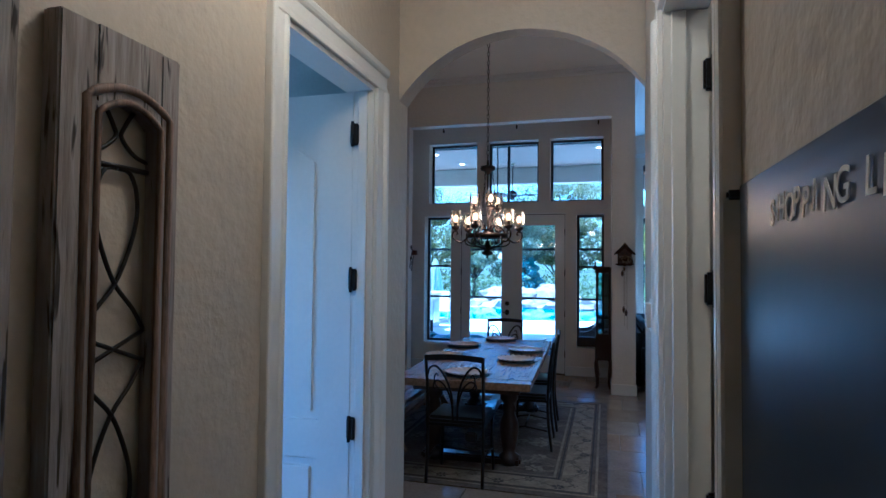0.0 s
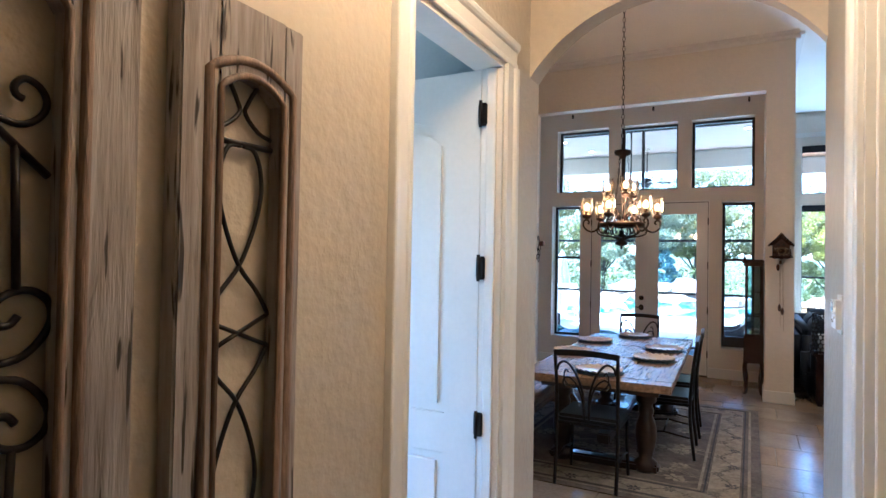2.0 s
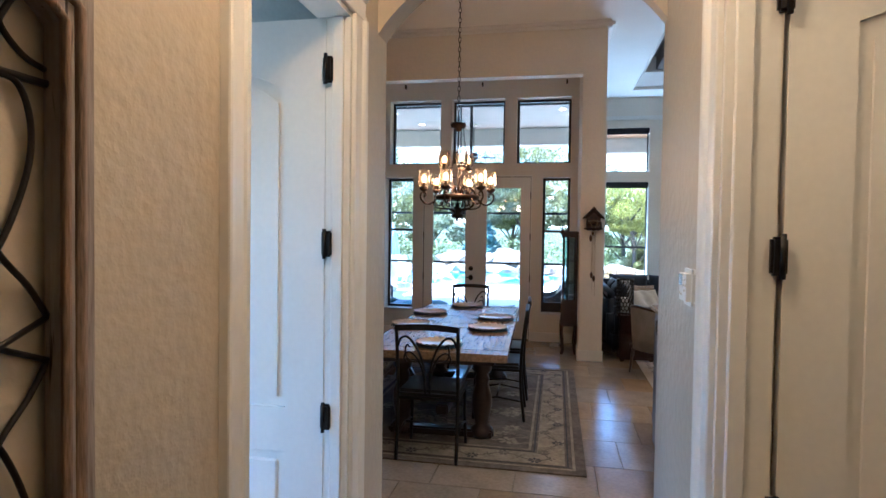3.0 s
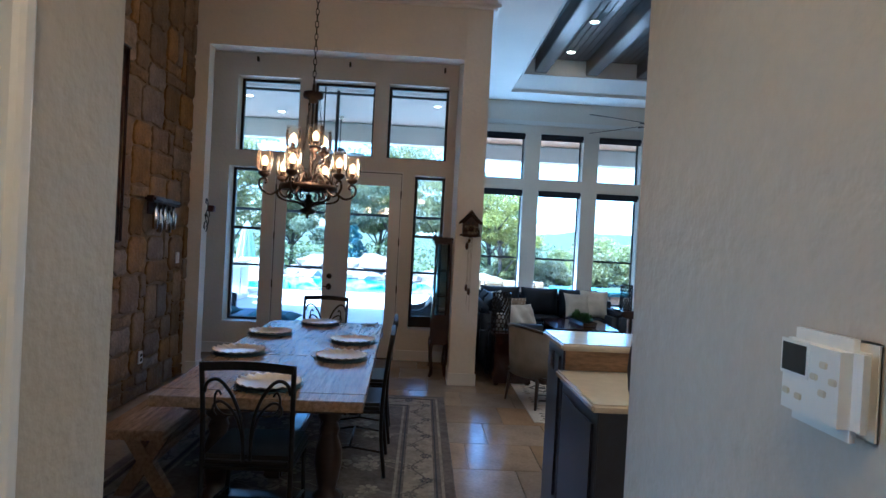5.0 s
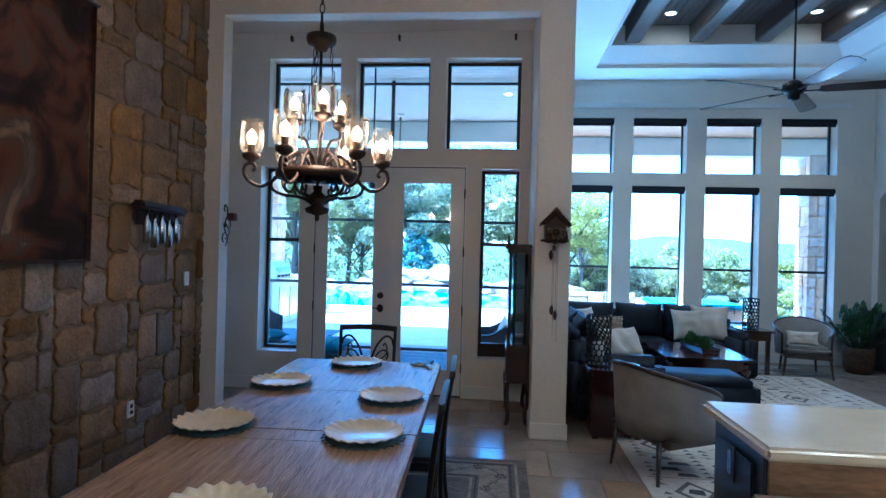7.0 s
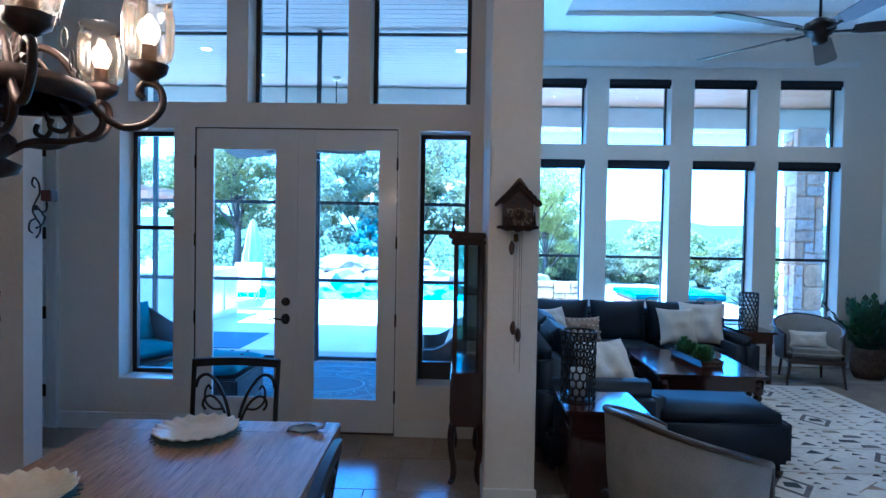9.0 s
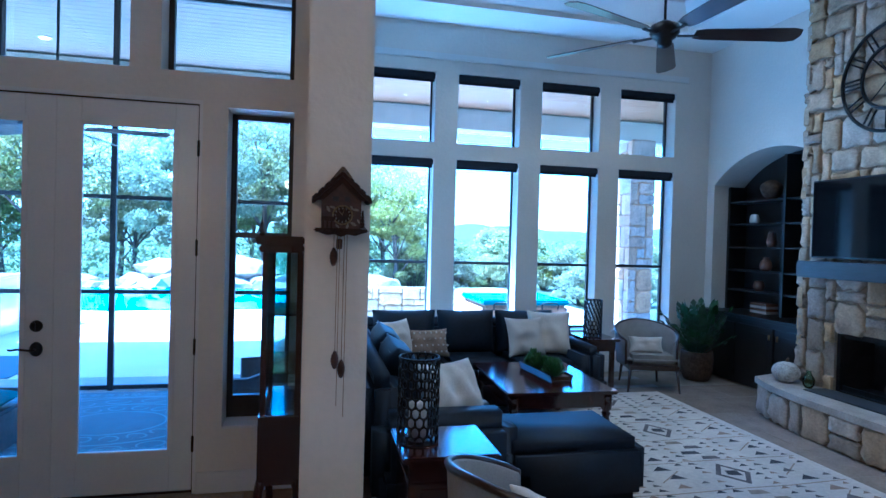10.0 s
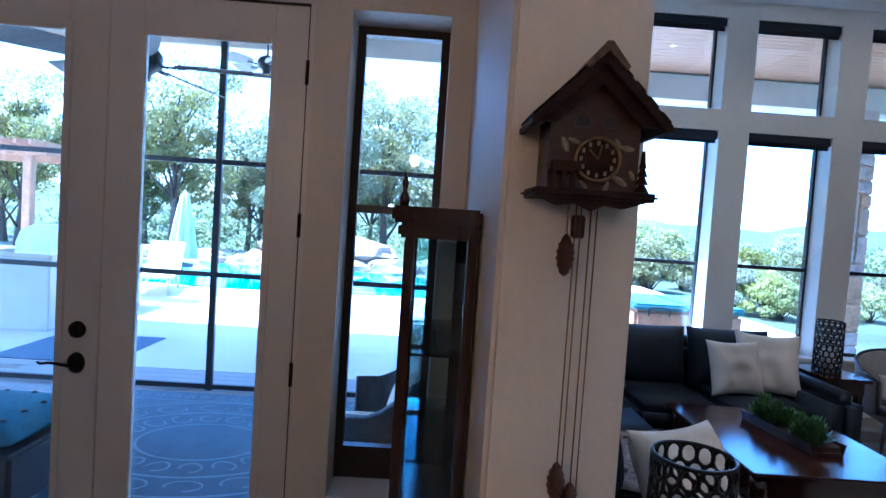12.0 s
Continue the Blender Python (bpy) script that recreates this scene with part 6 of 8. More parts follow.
# succulents on the coffee table
pl = thing("planter", pose(2.315, 10.15, 0.479, 0, 0, 6), "long wooden tray planter filled with green succulents", "planter")
part("tray", prism([(-0.095, 0.0), (0.095, 0.0), (0.112, 0.062), (0.098, 0.062), (0.086, 0.014), (-0.086, 0.014), (-0.098, 0.062), (-0.112, 0.062)], 0.60, "y", -0.30), M["dark_wood"], pl)
part("soil", boxes((-0.085, 0.085, -0.29, 0.29, 0.014, 0.045)), M["basket"], pl)
rnd = random.Random(8)
for k in range(11):
    bm = bmesh.new()
    cx, cy, s = rnd.uniform(-0.08, 0.08), -0.26 + 0.052 * k, rnd.uniform(0.06, 0.105)
    for ring in range(4):
        for i in range(9):
            a = 2 * math.pi * (i + 0.5 * ring) / 9
            d, up = s * (1 - 0.22 * ring), s * 0.28 * ring
            c, sn = math.cos(a), math.sin(a)
            b0, b1, tip = (0.2 * d, 0.15 * s), (0.62 * d, 0.27 * s), d
            z0 = 0.050 + up * 0.4
            v = [bm.verts.new((cx + p * c - q * sn, cy + p * sn + q * c, z0 + z)) for p, q, z in ((b0[0], b0[1], 0), (b0[0], -b0[1], 0), (b1[0], -b1[1], 0.3 * s + up * 0.3), (tip, 0, 0.55 * s + up * 0.8), (b1[0], b1[1], 0.3 * s + up * 0.3))]
            bm.faces.new(v)
    part("succulent", bm, M["leaf2"], pl)


# barrel chairs
def barrel_chair(m, label):
    c = thing("armchair", m, label, "armchair", "barrel armchairs")
    N = 30
    bm = bmesh.new()
    ring = []
    for k in range(N + 1):
        u = k / N
        a = radians(-35 + 250 * u)
        # back at +y, open towards -y
        e = abs(2 * u - 1)
        top = 0.80 - 0.20 * e ** 1.6
        R = 0.36
        x0, y0 = R * math.cos(a), R * math.sin(a) * 0.95
        out = []
        for rr, z in ((1.0, 0.30), (1.04, 0.45), (1.08, top - 0.01), (1.05, top + 0.008), (0.95, top), (0.90, 0.46), (0.88, 0.36)):
            out.append(bm.verts.new((x0 * rr, y0 * rr + 0.02 * (z - 0.3), z)))
        ring.append(out)
    for a, b in zip(ring, ring[1:]):
        for i in range(6):
            bm.faces.new((a[i], b[i], b[i + 1], a[i + 1])).smooth = True
        bm.faces.new((a[6], b[6], b[0], a[0]))
    bm.faces.new(ring[0])
    bm.faces.new(ring[-1][::-1])
    bmesh.ops.recalc_face_normals(bm, faces=bm.faces[:])
    part("shell", bm, M["grey_cloth"], c)
    bm = bmesh.new()
    pts = []
    for k in range(N + 1):
        u = k / N
        a = radians(-35 + 250 * u)
        e = abs(2 * u - 1)
        top = 0.80 - 0.20 * e ** 1.6 + 0.008
        pts.append((0.36 * math.cos(a) * 1.065, 0.36 * math.sin(a) * 0.95 * 1.065 + 0.01, top))
    pts = [(pts[0][0], pts[0][1] - 0.01, 0.32)] + pts + [(pts[-1][0], pts[-1][1] - 0.01, 0.32)]
    tube(bm, pts, 0.017, 8)
    part("wood_trim", bm, M["dark_wood"], c, "dark wooden edge rail")
    bm = boxes((-0.30, 0.30, -0.33, 0.24, 0.33, 0.45), r=0.05, seg=4)
    part("seat", bm, M["grey_cloth"], c)
    part("seat_rail", boxes((-0.31, 0.31, -0.33, 0.26, 0.27, 0.33), r=0.01), M["dark_wood"], c)
    for x, y in ((-0.28, -0.30), (0.28, -0.30), (-0.22, 0.26), (0.22, 0.26)):
        bm = bmesh.new()
        tube(bm, [(x, y, 0.30), (x * 1.12, y * 1.12, 0.0)], 0.022, 8, 0.013)
        part("leg", bm, M["dark_wood"], c)
    return c


barrel_chair(pose(4.13, 11.44, 0, 0, 0, -14) @ Matrix.Scale(0.93, 4), "grey linen barrel armchair with dark wooden trim")
barrel_chair(pose(1.17, 7.42, 0, 0, 0, 118), "grey linen barrel armchair turned away, beside the sofa")
pillow(4.10, 11.40, 0.50, 0.40, 0.20, 0.12, 70, 0, -14, M["cream_cloth"], "small cream lumbar pillow on the armchair")
pillow(1.22, 7.42, 0.54, 0.40, 0.22, 0.12, 66, 0, 118, M["cream_cloth"], "small cream lumbar pillow on the armchair")

# patterned rug
lr = thing("area_rug", (0, 0, 0), "cream living room rug with scattered geometric shapes", "rug")
LX0, LX1, LY0, LY1 = 0.95, 4.12, 6.70, 11.16
M["ivory"] = mat("ivory_pile", (0.54, 0.49, 0.42), 0.95, vary=0.12, scale=3, fine=40, bump=0.8, bump_scale=120)
M["rug_brown"] = mat("grey_brown_wool", (0.13, 0.11, 0.105), 0.95, vary=0.3, scale=8, fine=60, bump=0.8, bump_scale=150)
part("field", boxes((LX0, LX1, LY0, LY1, 0.001, 0.012), r=0.004, seg=1), M["ivory"], lr)
shapes = {k: bmesh.new() for k in ("rug_dark", "rug_brown", "tan_cloth", "rug_light", "ivory")}
rnd = random.Random(21)
def motif(bm, x, y, pts):
    bm.faces.new([bm.verts.new((x + a, y + b, 0.0128)) for a, b in pts])


def hexagon(w, h):
    return [(-w, 0), (-0.55 * w, -h), (0.55 * w, -h), (w, 0), (0.55 * w, h), (-0.55 * w, h)]


def strip(bm, x0, y0, x1, y1, w):
    L = math.hypot(x1 - x0, y1 - y0)
    dx, dy = -(y1 - y0) / L * w / 2, (x1 - x0) / L * w / 2
    bm.faces.new([bm.verts.new((a, b, 0.0126)) for a, b in ((x0 + dx, y0 + dy), (x1 + dx, y1 + dy), (x1 - dx, y1 - dy), (x0 - dx, y0 - dy))])


NX, NY = 6, 9
CW, CH = (LX1 - LX0 - 0.12) / NX, (LY1 - LY0 - 0.12) / NY
for j in range(NY):
    for i in range(NX):
        x, y = LX0 + 0.06 + (i + 0.5) * CW, LY0 + 0.06 + (j + 0.5) * CH
        kind = (i + 2 * j) % 4
        strip(shapes["tan_cloth" if (i + j) % 2 else "rug_light"], x - CW / 2, y - CH / 2 + rnd.uniform(-0.02, 0.02), x + CW / 2, y - CH / 2 + rnd.uniform(-0.02, 0.02), 0.012)
        # two rows of small teeth along the cell
        for col in (-1, 1):
            n = 6
            for k in range(n):
                if rnd.random() < 0.10:
                    continue
                u = rnd.uniform(0.85, 1.2)
                motif(shapes[rnd.choice(("rug_dark", "rug_brown", "rug_brown", "tan_cloth"))], x + col * (CW / 2 - 0.065), y - CH / 2 + 0.05 + k * (CH - 0.08) / (n - 1), [(-0.036 * u, -0.016), (0.036 * u, -0.018), (col * 0.012, 0.024 * u)])
        if kind == 0:
            motif(shapes["rug_brown"], x, y, [(-0.145, 0), (0, -0.19), (0.145, 0), (0, 0.19)])
            shapes["ivory"].faces.new([shapes["ivory"].verts.new((x + a, y + b, 0.0134)) for a, b in ((-0.10, 0), (0, -0.135), (0.10, 0), (0, 0.135))])
            shapes["rug_dark"].faces.new([shapes["rug_dark"].verts.new((x + a, y + b, 0.0140)) for a, b in ((-0.055, -0.02), (0.05, -0.05), (0.06, 0.045), (-0.03, 0.055))])
        elif kind == 2:
            for k in range(4):
                u = rnd.uniform(0.85, 1.15)
                motif(shapes[rnd.choice(("rug_dark", "rug_brown", "rug_light"))], x + 0.05 * (-1) ** k, y - 0.17 + 0.115 * k, [(-0.085 * u, -0.030), (0.075 * u, -0.036), (0.05 * u, 0.028), (-0.06 * u, 0.034)])
        else:
            for k in range(3):
                u = rnd.uniform(0.8, 1.2)
                motif(shapes[rnd.choice(("rug_dark", "rug_brown", "tan_cloth"))], x + rnd.uniform(-0.07, 0.07), y - 0.15 + 0.15 * k, [(-0.065 * u, -0.026), (0.065 * u, -0.034), (0.01, 0.046 * u)])
            strip(shapes["tan_cloth"], x - 0.12, y - 0.08, x + 0.12, y + 0.10, 0.010)
for k, bm in shapes.items():
    tagged(part("woven_shape_pattern", bm, M[k], lr), kind="stuff")

# fireplace
FX, FY0, FY1 = 4.98, 7.70, 10.14
fp = thing("fireplace", (0, 0, 0), "floor-to-ceiling rough limestone fireplace with a raised hearth", "fireplace")
part("core", boxes((FX + 0.035, LR_X, FY0, FY1, 0, 0.36), (FX + 0.035, LR_X, 9.74, FY1, 0.36, 0.92), (FX + 0.035, LR_X, FY0, 8.30, 0.36, 0.92), (FX + 0.035, LR_X, FY0, FY1, 0.92, CEIL)), M["mortar_light"], fp)
part("firebox", boxes((LR_X - 0.04, LR_X - 0.01, 8.32, 9.72, 0.37, 0.91), (FX + 0.06, LR_X - 0.04, 9.70, 9.736, 0.365, 0.915), (FX + 0.06, LR_X - 0.04, 8.304, 8.34, 0.365, 0.915), (FX + 0.06, LR_X - 0.04, 8.34, 9.70, 0.88, 0.915), (FX + 0.06, LR_X - 0.04, 8.34, 9.70, 0.362, 0.375)), M["fire"], fp, "sooty black firebox")
part("fire_screen", boxes((FX + 0.10, FX + 0.112, 8.30, 9.74, 0.37, 0.42), (FX + 0.10, FX + 0.112, 8.30, 9.74, 0.86, 0.92), (FX + 0.10, FX + 0.112, 9.70, 9.74, 0.42, 0.86), r=0.003), M["black_metal"], fp)
bm = bmesh.new()
for k in range(3):
    tube(bm, [(FX + 0.22 + 0.05 * k, 8.6 + 0.1 * k, 0.44 + 0.05 * k), (FX + 0.26, 9.4 - 0.08 * k, 0.45 + 0.05 * k)], 0.045, 8)
part("logs", bm, M["basket"], fp)
part("mantel", boxes((4.79, FX + 0.03, FY0 + 0.02, 9.99, 1.41, 1.565), r=0.012), M["slate"], fp, "dark slate-blue mantel beam")


def hearth_outline(o):
    return [(FX + 0.03, FY0 - 0.05 - o), (4.52 - o, FY0 - 0.05 - o), (4.50 - o, 9.0), (4.52 - o, 9.6), (4.60 - o * 0.9, 10.05), (4.72 - o * 0.7, 10.34 + o * 0.6), (FX + 0.03, 10.42 + o)]


part("hearth_core", prism(hearth_outline(-0.03), 0.30, "z", 0.0), M["mortar"], fp)
part("hearth_cap", prism(hearth_outline(0.03), 0.06, "z", 0.30), M["hearth_cap"], fp, "pale stone hearth cap")
part("hearth_inlay", boxes((4.74, FX + 0.02, 8.1, 9.80, 0.362, 0.372), r=0.003), M["slate"], fp, "dark slate hearth inlay")

tv = thing("television", (FX - 0.05, 9.13, 1.96), "large flat black television over the mantel", "television")
part("bezel", boxes((-0.02, 0.03, -0.81, 0.81, -0.365, 0.365), r=0.006), M["seat_black"], tv)
part("screen", boxes((-0.0225, -0.02, -0.795, 0.795, -0.35, 0.35)), M["gloss_black"], tv)
part("mount", boxes((0.03, 0.085, -0.2, 0.2, -0.15, 0.15)), M["black_metal"], tv)

wc = thing("wall_clock", (FX - 0.045, 9.22, 3.15), "big round skeleton iron wall clock on the stone", "clock")
for R in (0.46, 0.27):
    bm = bmesh.new()
    tube(bm, [(0, R * math.cos(q), R * math.sin(q)) for q in (2 * math.pi * k / 48 for k in range(48))], 0.016, 7, closed=True)
    part("ring", bm, M["black_metal"], wc)
for k in range(12):
    q = 2 * math.pi * k / 12
    bm = bmesh.new()
    for d in ((-0.025, 0.025) if k % 3 else (-0.035, 0, 0.035)):
        tube(bm, [(0, 0.29 * math.cos(q) - d * math.sin(q), 0.29 * math.sin(q) + d * math.cos(q)), (0, 0.44 * math.cos(q) - d * math.sin(q), 0.44 * math.sin(q) + d * math.cos(q))], 0.009, 5)
    part("numeral", bm, M["black_metal"], wc)
bm = bmesh.new()
tube(bm, [(-0.01, 0, 0), (-0.01, 0.10, 0.14)], 0.008, 5)
tube(bm, [(-0.01, 0, 0), (-0.01, -0.22, 0.06)], 0.006, 5)
part("clock_hand", bm, M["black_metal"], wc)
part("mount", boxes((0.0, 0.03, -0.03, 0.03, -0.03, 0.03)), M["black_metal"], wc)
for k in range(4):
    q = math.pi / 4 + math.pi / 2 * k
    bm = bmesh.new()
    tube(bm, [(0, 0, 0), (0, 0.27 * math.cos(q), 0.27 * math.sin(q))], 0.006, 5)
    part("spoke", bm, M["black_metal"], wc)

pk = thing("pumpkin", (4.83, 10.10, 0.36), "white ceramic pumpkin standing on the hearth", "ornament")
bm = bmesh.new()
bmesh.ops.create_uvsphere(bm, u_segments=40, v_segments=16, radius=0.13)
for v in bm.verts:
    a = math.atan2(v.co.y, v.co.x)
    k = 1 - 0.07 * abs(math.cos(5 * a))
    v.co = Vector((v.co.x * k, v.co.y * k, v.co.z * 0.78 + 0.10))
for f in bm.faces:
    f.smooth = True
part("body", bm, mat("crackled_white_paint", (0.52, 0.49, 0.44), 0.7, vary=0.3, scale=14, fine=60), pk)
bm = bmesh.new()
tube(bm, [(0, 0, 0.18), (0.01, 0, 0.215), (0.03, 0.01, 0.235)], 0.018, 7, 0.010)
part("stem", bm, M["basket"], pk)
sg = thing("glass_ornament", (4.86, 9.86, 0.362), "small clear and green glass ornament on the hearth", "ornament")
part("bowl", lathe([(0.03, 0), (0.05, 0.03), (0.055, 0.08), (0.03, 0.12), (0.02, 0.15), (0.026, 0.16)], 16), glass("greenish_glass", (0.7, 0.9, 0.75), 0.03), sg)

# bookcase in the arched recess
bc = thing("bookcase", (0, 0, 0), "black built-in bookcase with shelves above cabinet doors", "bookcase")
BX = LR_X + 0.21
M["ebony"] = mat("ebony_stain", (0.012, 0.010, 0.009), 0.35, vary=0.3, scale=5, fine=40, bump=0.08)
part("base_cabinet", boxes((LR_X - 0.10, LR_X + 0.49, BK0 + 0.02, BK1 + 0.06, 0.02, 0.82), r=0.005), M["ebony"], bc)
part("counter", boxes((LR_X - 0.13, LR_X + 0.49, BK0 + 0.0, BK1 + 0.08, 0.82, 0.86), r=0.008), M["ebony"], bc)
for k in range(3):
    y0 = BK0 + 0.08 + k * 0.62
    dr = part("door", boxes((LR_X - 0.12, LR_X - 0.10, y0, y0 + 0.58, 0.10, 0.76), r=0.006), M["ebony"], bc)
    part("panel", boxes((LR_X - 0.126, LR_X - 0.12, y0 + 0.07, y0 + 0.51, 0.17, 0.69), r=0.004), M["ebony"], dr)
    part("pull", lathe([(0.012, -0.03), (0.012, 0.03)], 8, (LR_X - 0.14, y0 + (0.54 if k % 2 == 0 else 0.04), 0.66)), M["brass"], dr)
part("back", prism([(BK0 + 0.001, 0.86), (BK1 - 0.001, 0.86), (BK1 - 0.001, BKSPR), *arc((BK0 + BK1) / 2, BKTOP - _R - 0.003, _R, 90 - _half, 90 + _half, 16)], 0.02, "x", LR_X + 0.47), M["ebony"], bc)
for y in (BK0 + 0.01, (BK0 + BK1) / 2 - 0.02, BK1 - 0.05):
    part("upright", boxes((BX, LR_X + 0.47, y, y + 0.04, 0.86, BKSPR + (0.3 if abs(y - 11.1) < 0.2 else -0.02))), M["ebony"], bc)
for z in (1.12, 1.38, 1.68, 1.98, 2.27):
    for y0, y1 in ((BK0 + 0.05, (BK0 + BK1) / 2 - 0.02), ((BK0 + BK1) / 2 + 0.02, BK1 - 0.05)):
        part("shelf", boxes((BX + 0.01, LR_X + 0.47, y0, y1, z - 0.012, z + 0.012), r=0.003, seg=1), M["ebony"], bc)
M["terra"] = mat("brown_glaze", (0.16, 0.075, 0.04), 0.4, vary=0.3, scale=10)
for nm, y, z, prof, mk, lab in (("vase", 11.5, 1.392, [(0.05, 0), (0.075, 0.05), (0.06, 0.12), (0.03, 0.15), (0.04, 0.17)], "terra", "brown glazed vase on a bookcase shelf"),
                                ("vase", 11.42, 1.692, [(0.04, 0), (0.06, 0.06), (0.045, 0.15), (0.03, 0.19)], "terra", "tall brown vase on a bookcase shelf"),
                                ("jar", 11.72, 1.992, [(0.05, 0), (0.06, 0.04), (0.05, 0.10), (0.03, 0.12)], "ceramic", "small pale jar on a bookcase shelf"),
                                ("bowl", 11.45, 2.282, [(0.04, 0), (0.10, 0.06), (0.13, 0.14), (0.12, 0.19), (0.05, 0.24)], "basket", "round woven ornament on the top shelf"),
                                ("vase", 11.6, 1.132, [(0.05, 0), (0.07, 0.06), (0.06, 0.11), (0.04, 0.13)], "terra", "terracotta vase on a bookcase shelf"),
                                ("vase", 10.7, 1.692, [(0.05, 0), (0.08, 0.05), (0.05, 0.12), (0.03, 0.15)], "ceramic", "pale vase on a bookcase shelf")):
    o = solid(nm, lathe(prof, 18, (LR_X + 0.33, y, z)), M[mk], lab, nm)
for k in range(4):
    o = solid("book", boxes((LR_X + 0.22, LR_X + 0.40, 11.35, 11.62, 0.862 + 0.032 * k, 0.892 + 0.032 * k), r=0.003, seg=1), M["terra" if k % 2 else "cream_cloth"], "hardback book lying in a stack on the bookcase", "book", group="stacked books")

# potted plant in the corner
pp = thing("potted_plant", (5.02, 11.72, 0), "leafy green potted plant in a woven basket", "plant")
part("basket", lathe([(0.15, 0), (0.19, 0.10), (0.20, 0.26), (0.19, 0.36), (0.17, 0.36), (0.16, 0.30)], 24), M["basket"], pp, "dark woven basket")
part("soil", lathe([(0.001, 0.30), (0.165, 0.30)], 20), M["fire"], pp)
rnd = random.Random(12)
for k in range(84):
    a, el, L = rnd.uniform(0, 2 * math.pi), rnd.uniform(38, 88), rnd.uniform(0.38, 0.86)
    ce, se = math.cos(radians(el)), math.sin(radians(el))
    pts = [Vector((0.05 * math.cos(a) + u * L * ce * math.cos(a), 0.05 * math.sin(a) + u * L * ce * math.sin(a), 0.30 + u * L * se - 0.10 * u * u)) for u in (0, 0.35, 0.6, 0.8, 1.0)]
    bm = bmesh.new()
    tube(bm, pts[:3], 0.005, 4)
    side = Vector((-math.sin(a), math.cos(a), 0))
    for u0 in range(2, 4):
        for s in (-1, 1):
            p, q = pts[u0], pts[u0 + 1]
            for w in (0.040, ):
                v = [bm.verts.new(c) for c in (p, p + (q - p) * 0.5 + side * s * w + Vector((0, 0, 0.015)), q, )]
                bm.faces.new(v if s > 0 else v[::-1])
                v = [bm.verts.new(c) for c in (p, p + side * s * w * 1.5 + Vector((0, 0, -0.02)), p + (q - p) * 0.5 + side * s * w)]
                bm.faces.new(v if s > 0 else v[::-1])
    part("leaf", bm, M["leaf"], pp)

# ---- stone pieces ----
def pack(W, H, unit, seed, wide=(2, 5), tall=(2, 4)):
    """Fills a wall with stones of several sizes: (x, z, w, h)."""
    rnd = random.Random(seed)
    nx, nz = max(1, round(W / unit)), max(1, round(H / unit))
    ux, uz = W / nx, H / nz
    full = [[False] * nz for _ in range(nx)]
    out = []
    for j in range(nz):
        for i in range(nx):
            if full[i][j]:
                continue
            w, h = rnd.randint(*wide), rnd.randint(*tall)
            ww = 0
            while ww < w and i + ww < nx and not full[i + ww][j]:
                ww += 1
            hh = 0
            while hh < h and j + hh < nz and all(not full[i + k][j + hh] for k in range(ww)):
                hh += 1
            for a in range(ww):
                for b in range(hh):
                    full[i + a][j + b] = True
            out.append((i * ux, j * uz, ww * ux, hh * uz))
    return out


def stone_mesh(w, h, depth, rnd, material, joint=0.006):
    """A rough block face: rounded outline, bulging front. Lies in the y-z plane, front to +x."""
    bm = bmesh.new()
    a0, a1, b0, b1 = joint, w - joint, joint, h - joint
    c = min(w, h) * rnd.uniform(0.16, 0.36)
    j = lambda: rnd.uniform(-0.026, 0.026)
    outline = [(a0 + c * rnd.uniform(0.3, 1), b0), ((a0 + a1) / 2, b0 + 0.004 + abs(j())), (a1 - c * rnd.uniform(0.3, 1), b0), (a1, b0 + c * rnd.uniform(0.3, 1)), (a1 - abs(j()), (b0 + b1) / 2), (a1, b1 - c * rnd.uniform(0.3, 1)),
               (a1 - c * rnd.uniform(0.3, 1), b1), ((a0 + a1) / 2, b1 - abs(j())), (a0 + c * rnd.uniform(0.3, 1), b1), (a0, b1 - c * rnd.uniform(0.3, 1)), (a0 + abs(j()), (b0 + b1) / 2), (a0, b0 + c * rnd.uniform(0.3, 1))]
    cy, cz = w / 2, h / 2
    rings = []
    for s, x in ((1.0, -0.03), (1.0, depth * 0.55), (0.93, depth * 0.95), (0.60, depth * 1.10)):
        rings.append([bm.verts.new((x + (rnd.uniform(-0.2, 0.2) * depth if s < 1 else 0), cy + (p - cy) * s, cz + (q - cz) * s)) for p, q in outline])
    for p, q in zip(rings, rings[1:]):
        for i in range(12):
            bm.faces.new((p[i], p[(i + 1) % 12], q[(i + 1) % 12], q[i])).smooth = p is not rings[0]
    bm.faces.new(rings[-1]).smooth = True
    return mesh_of("stone", bm, material)


def lay_stones(parent, W, H, unit, seed, m, material, depth=0.03, skip=None, wide=(2, 5), tall=(2, 4)):
    rnd = random.Random(seed + 100)
    for y, z, w, h in pack(W, H, unit, seed, wide, tall):
        if skip and skip(y, z, w, h):
            continue
        o = new("stone", stone_mesh(w, h, depth * rnd.uniform(0.6, 1.3), rnd, material))
        o.parent = parent
        o.matrix_local = m @ pose(0, y, z)



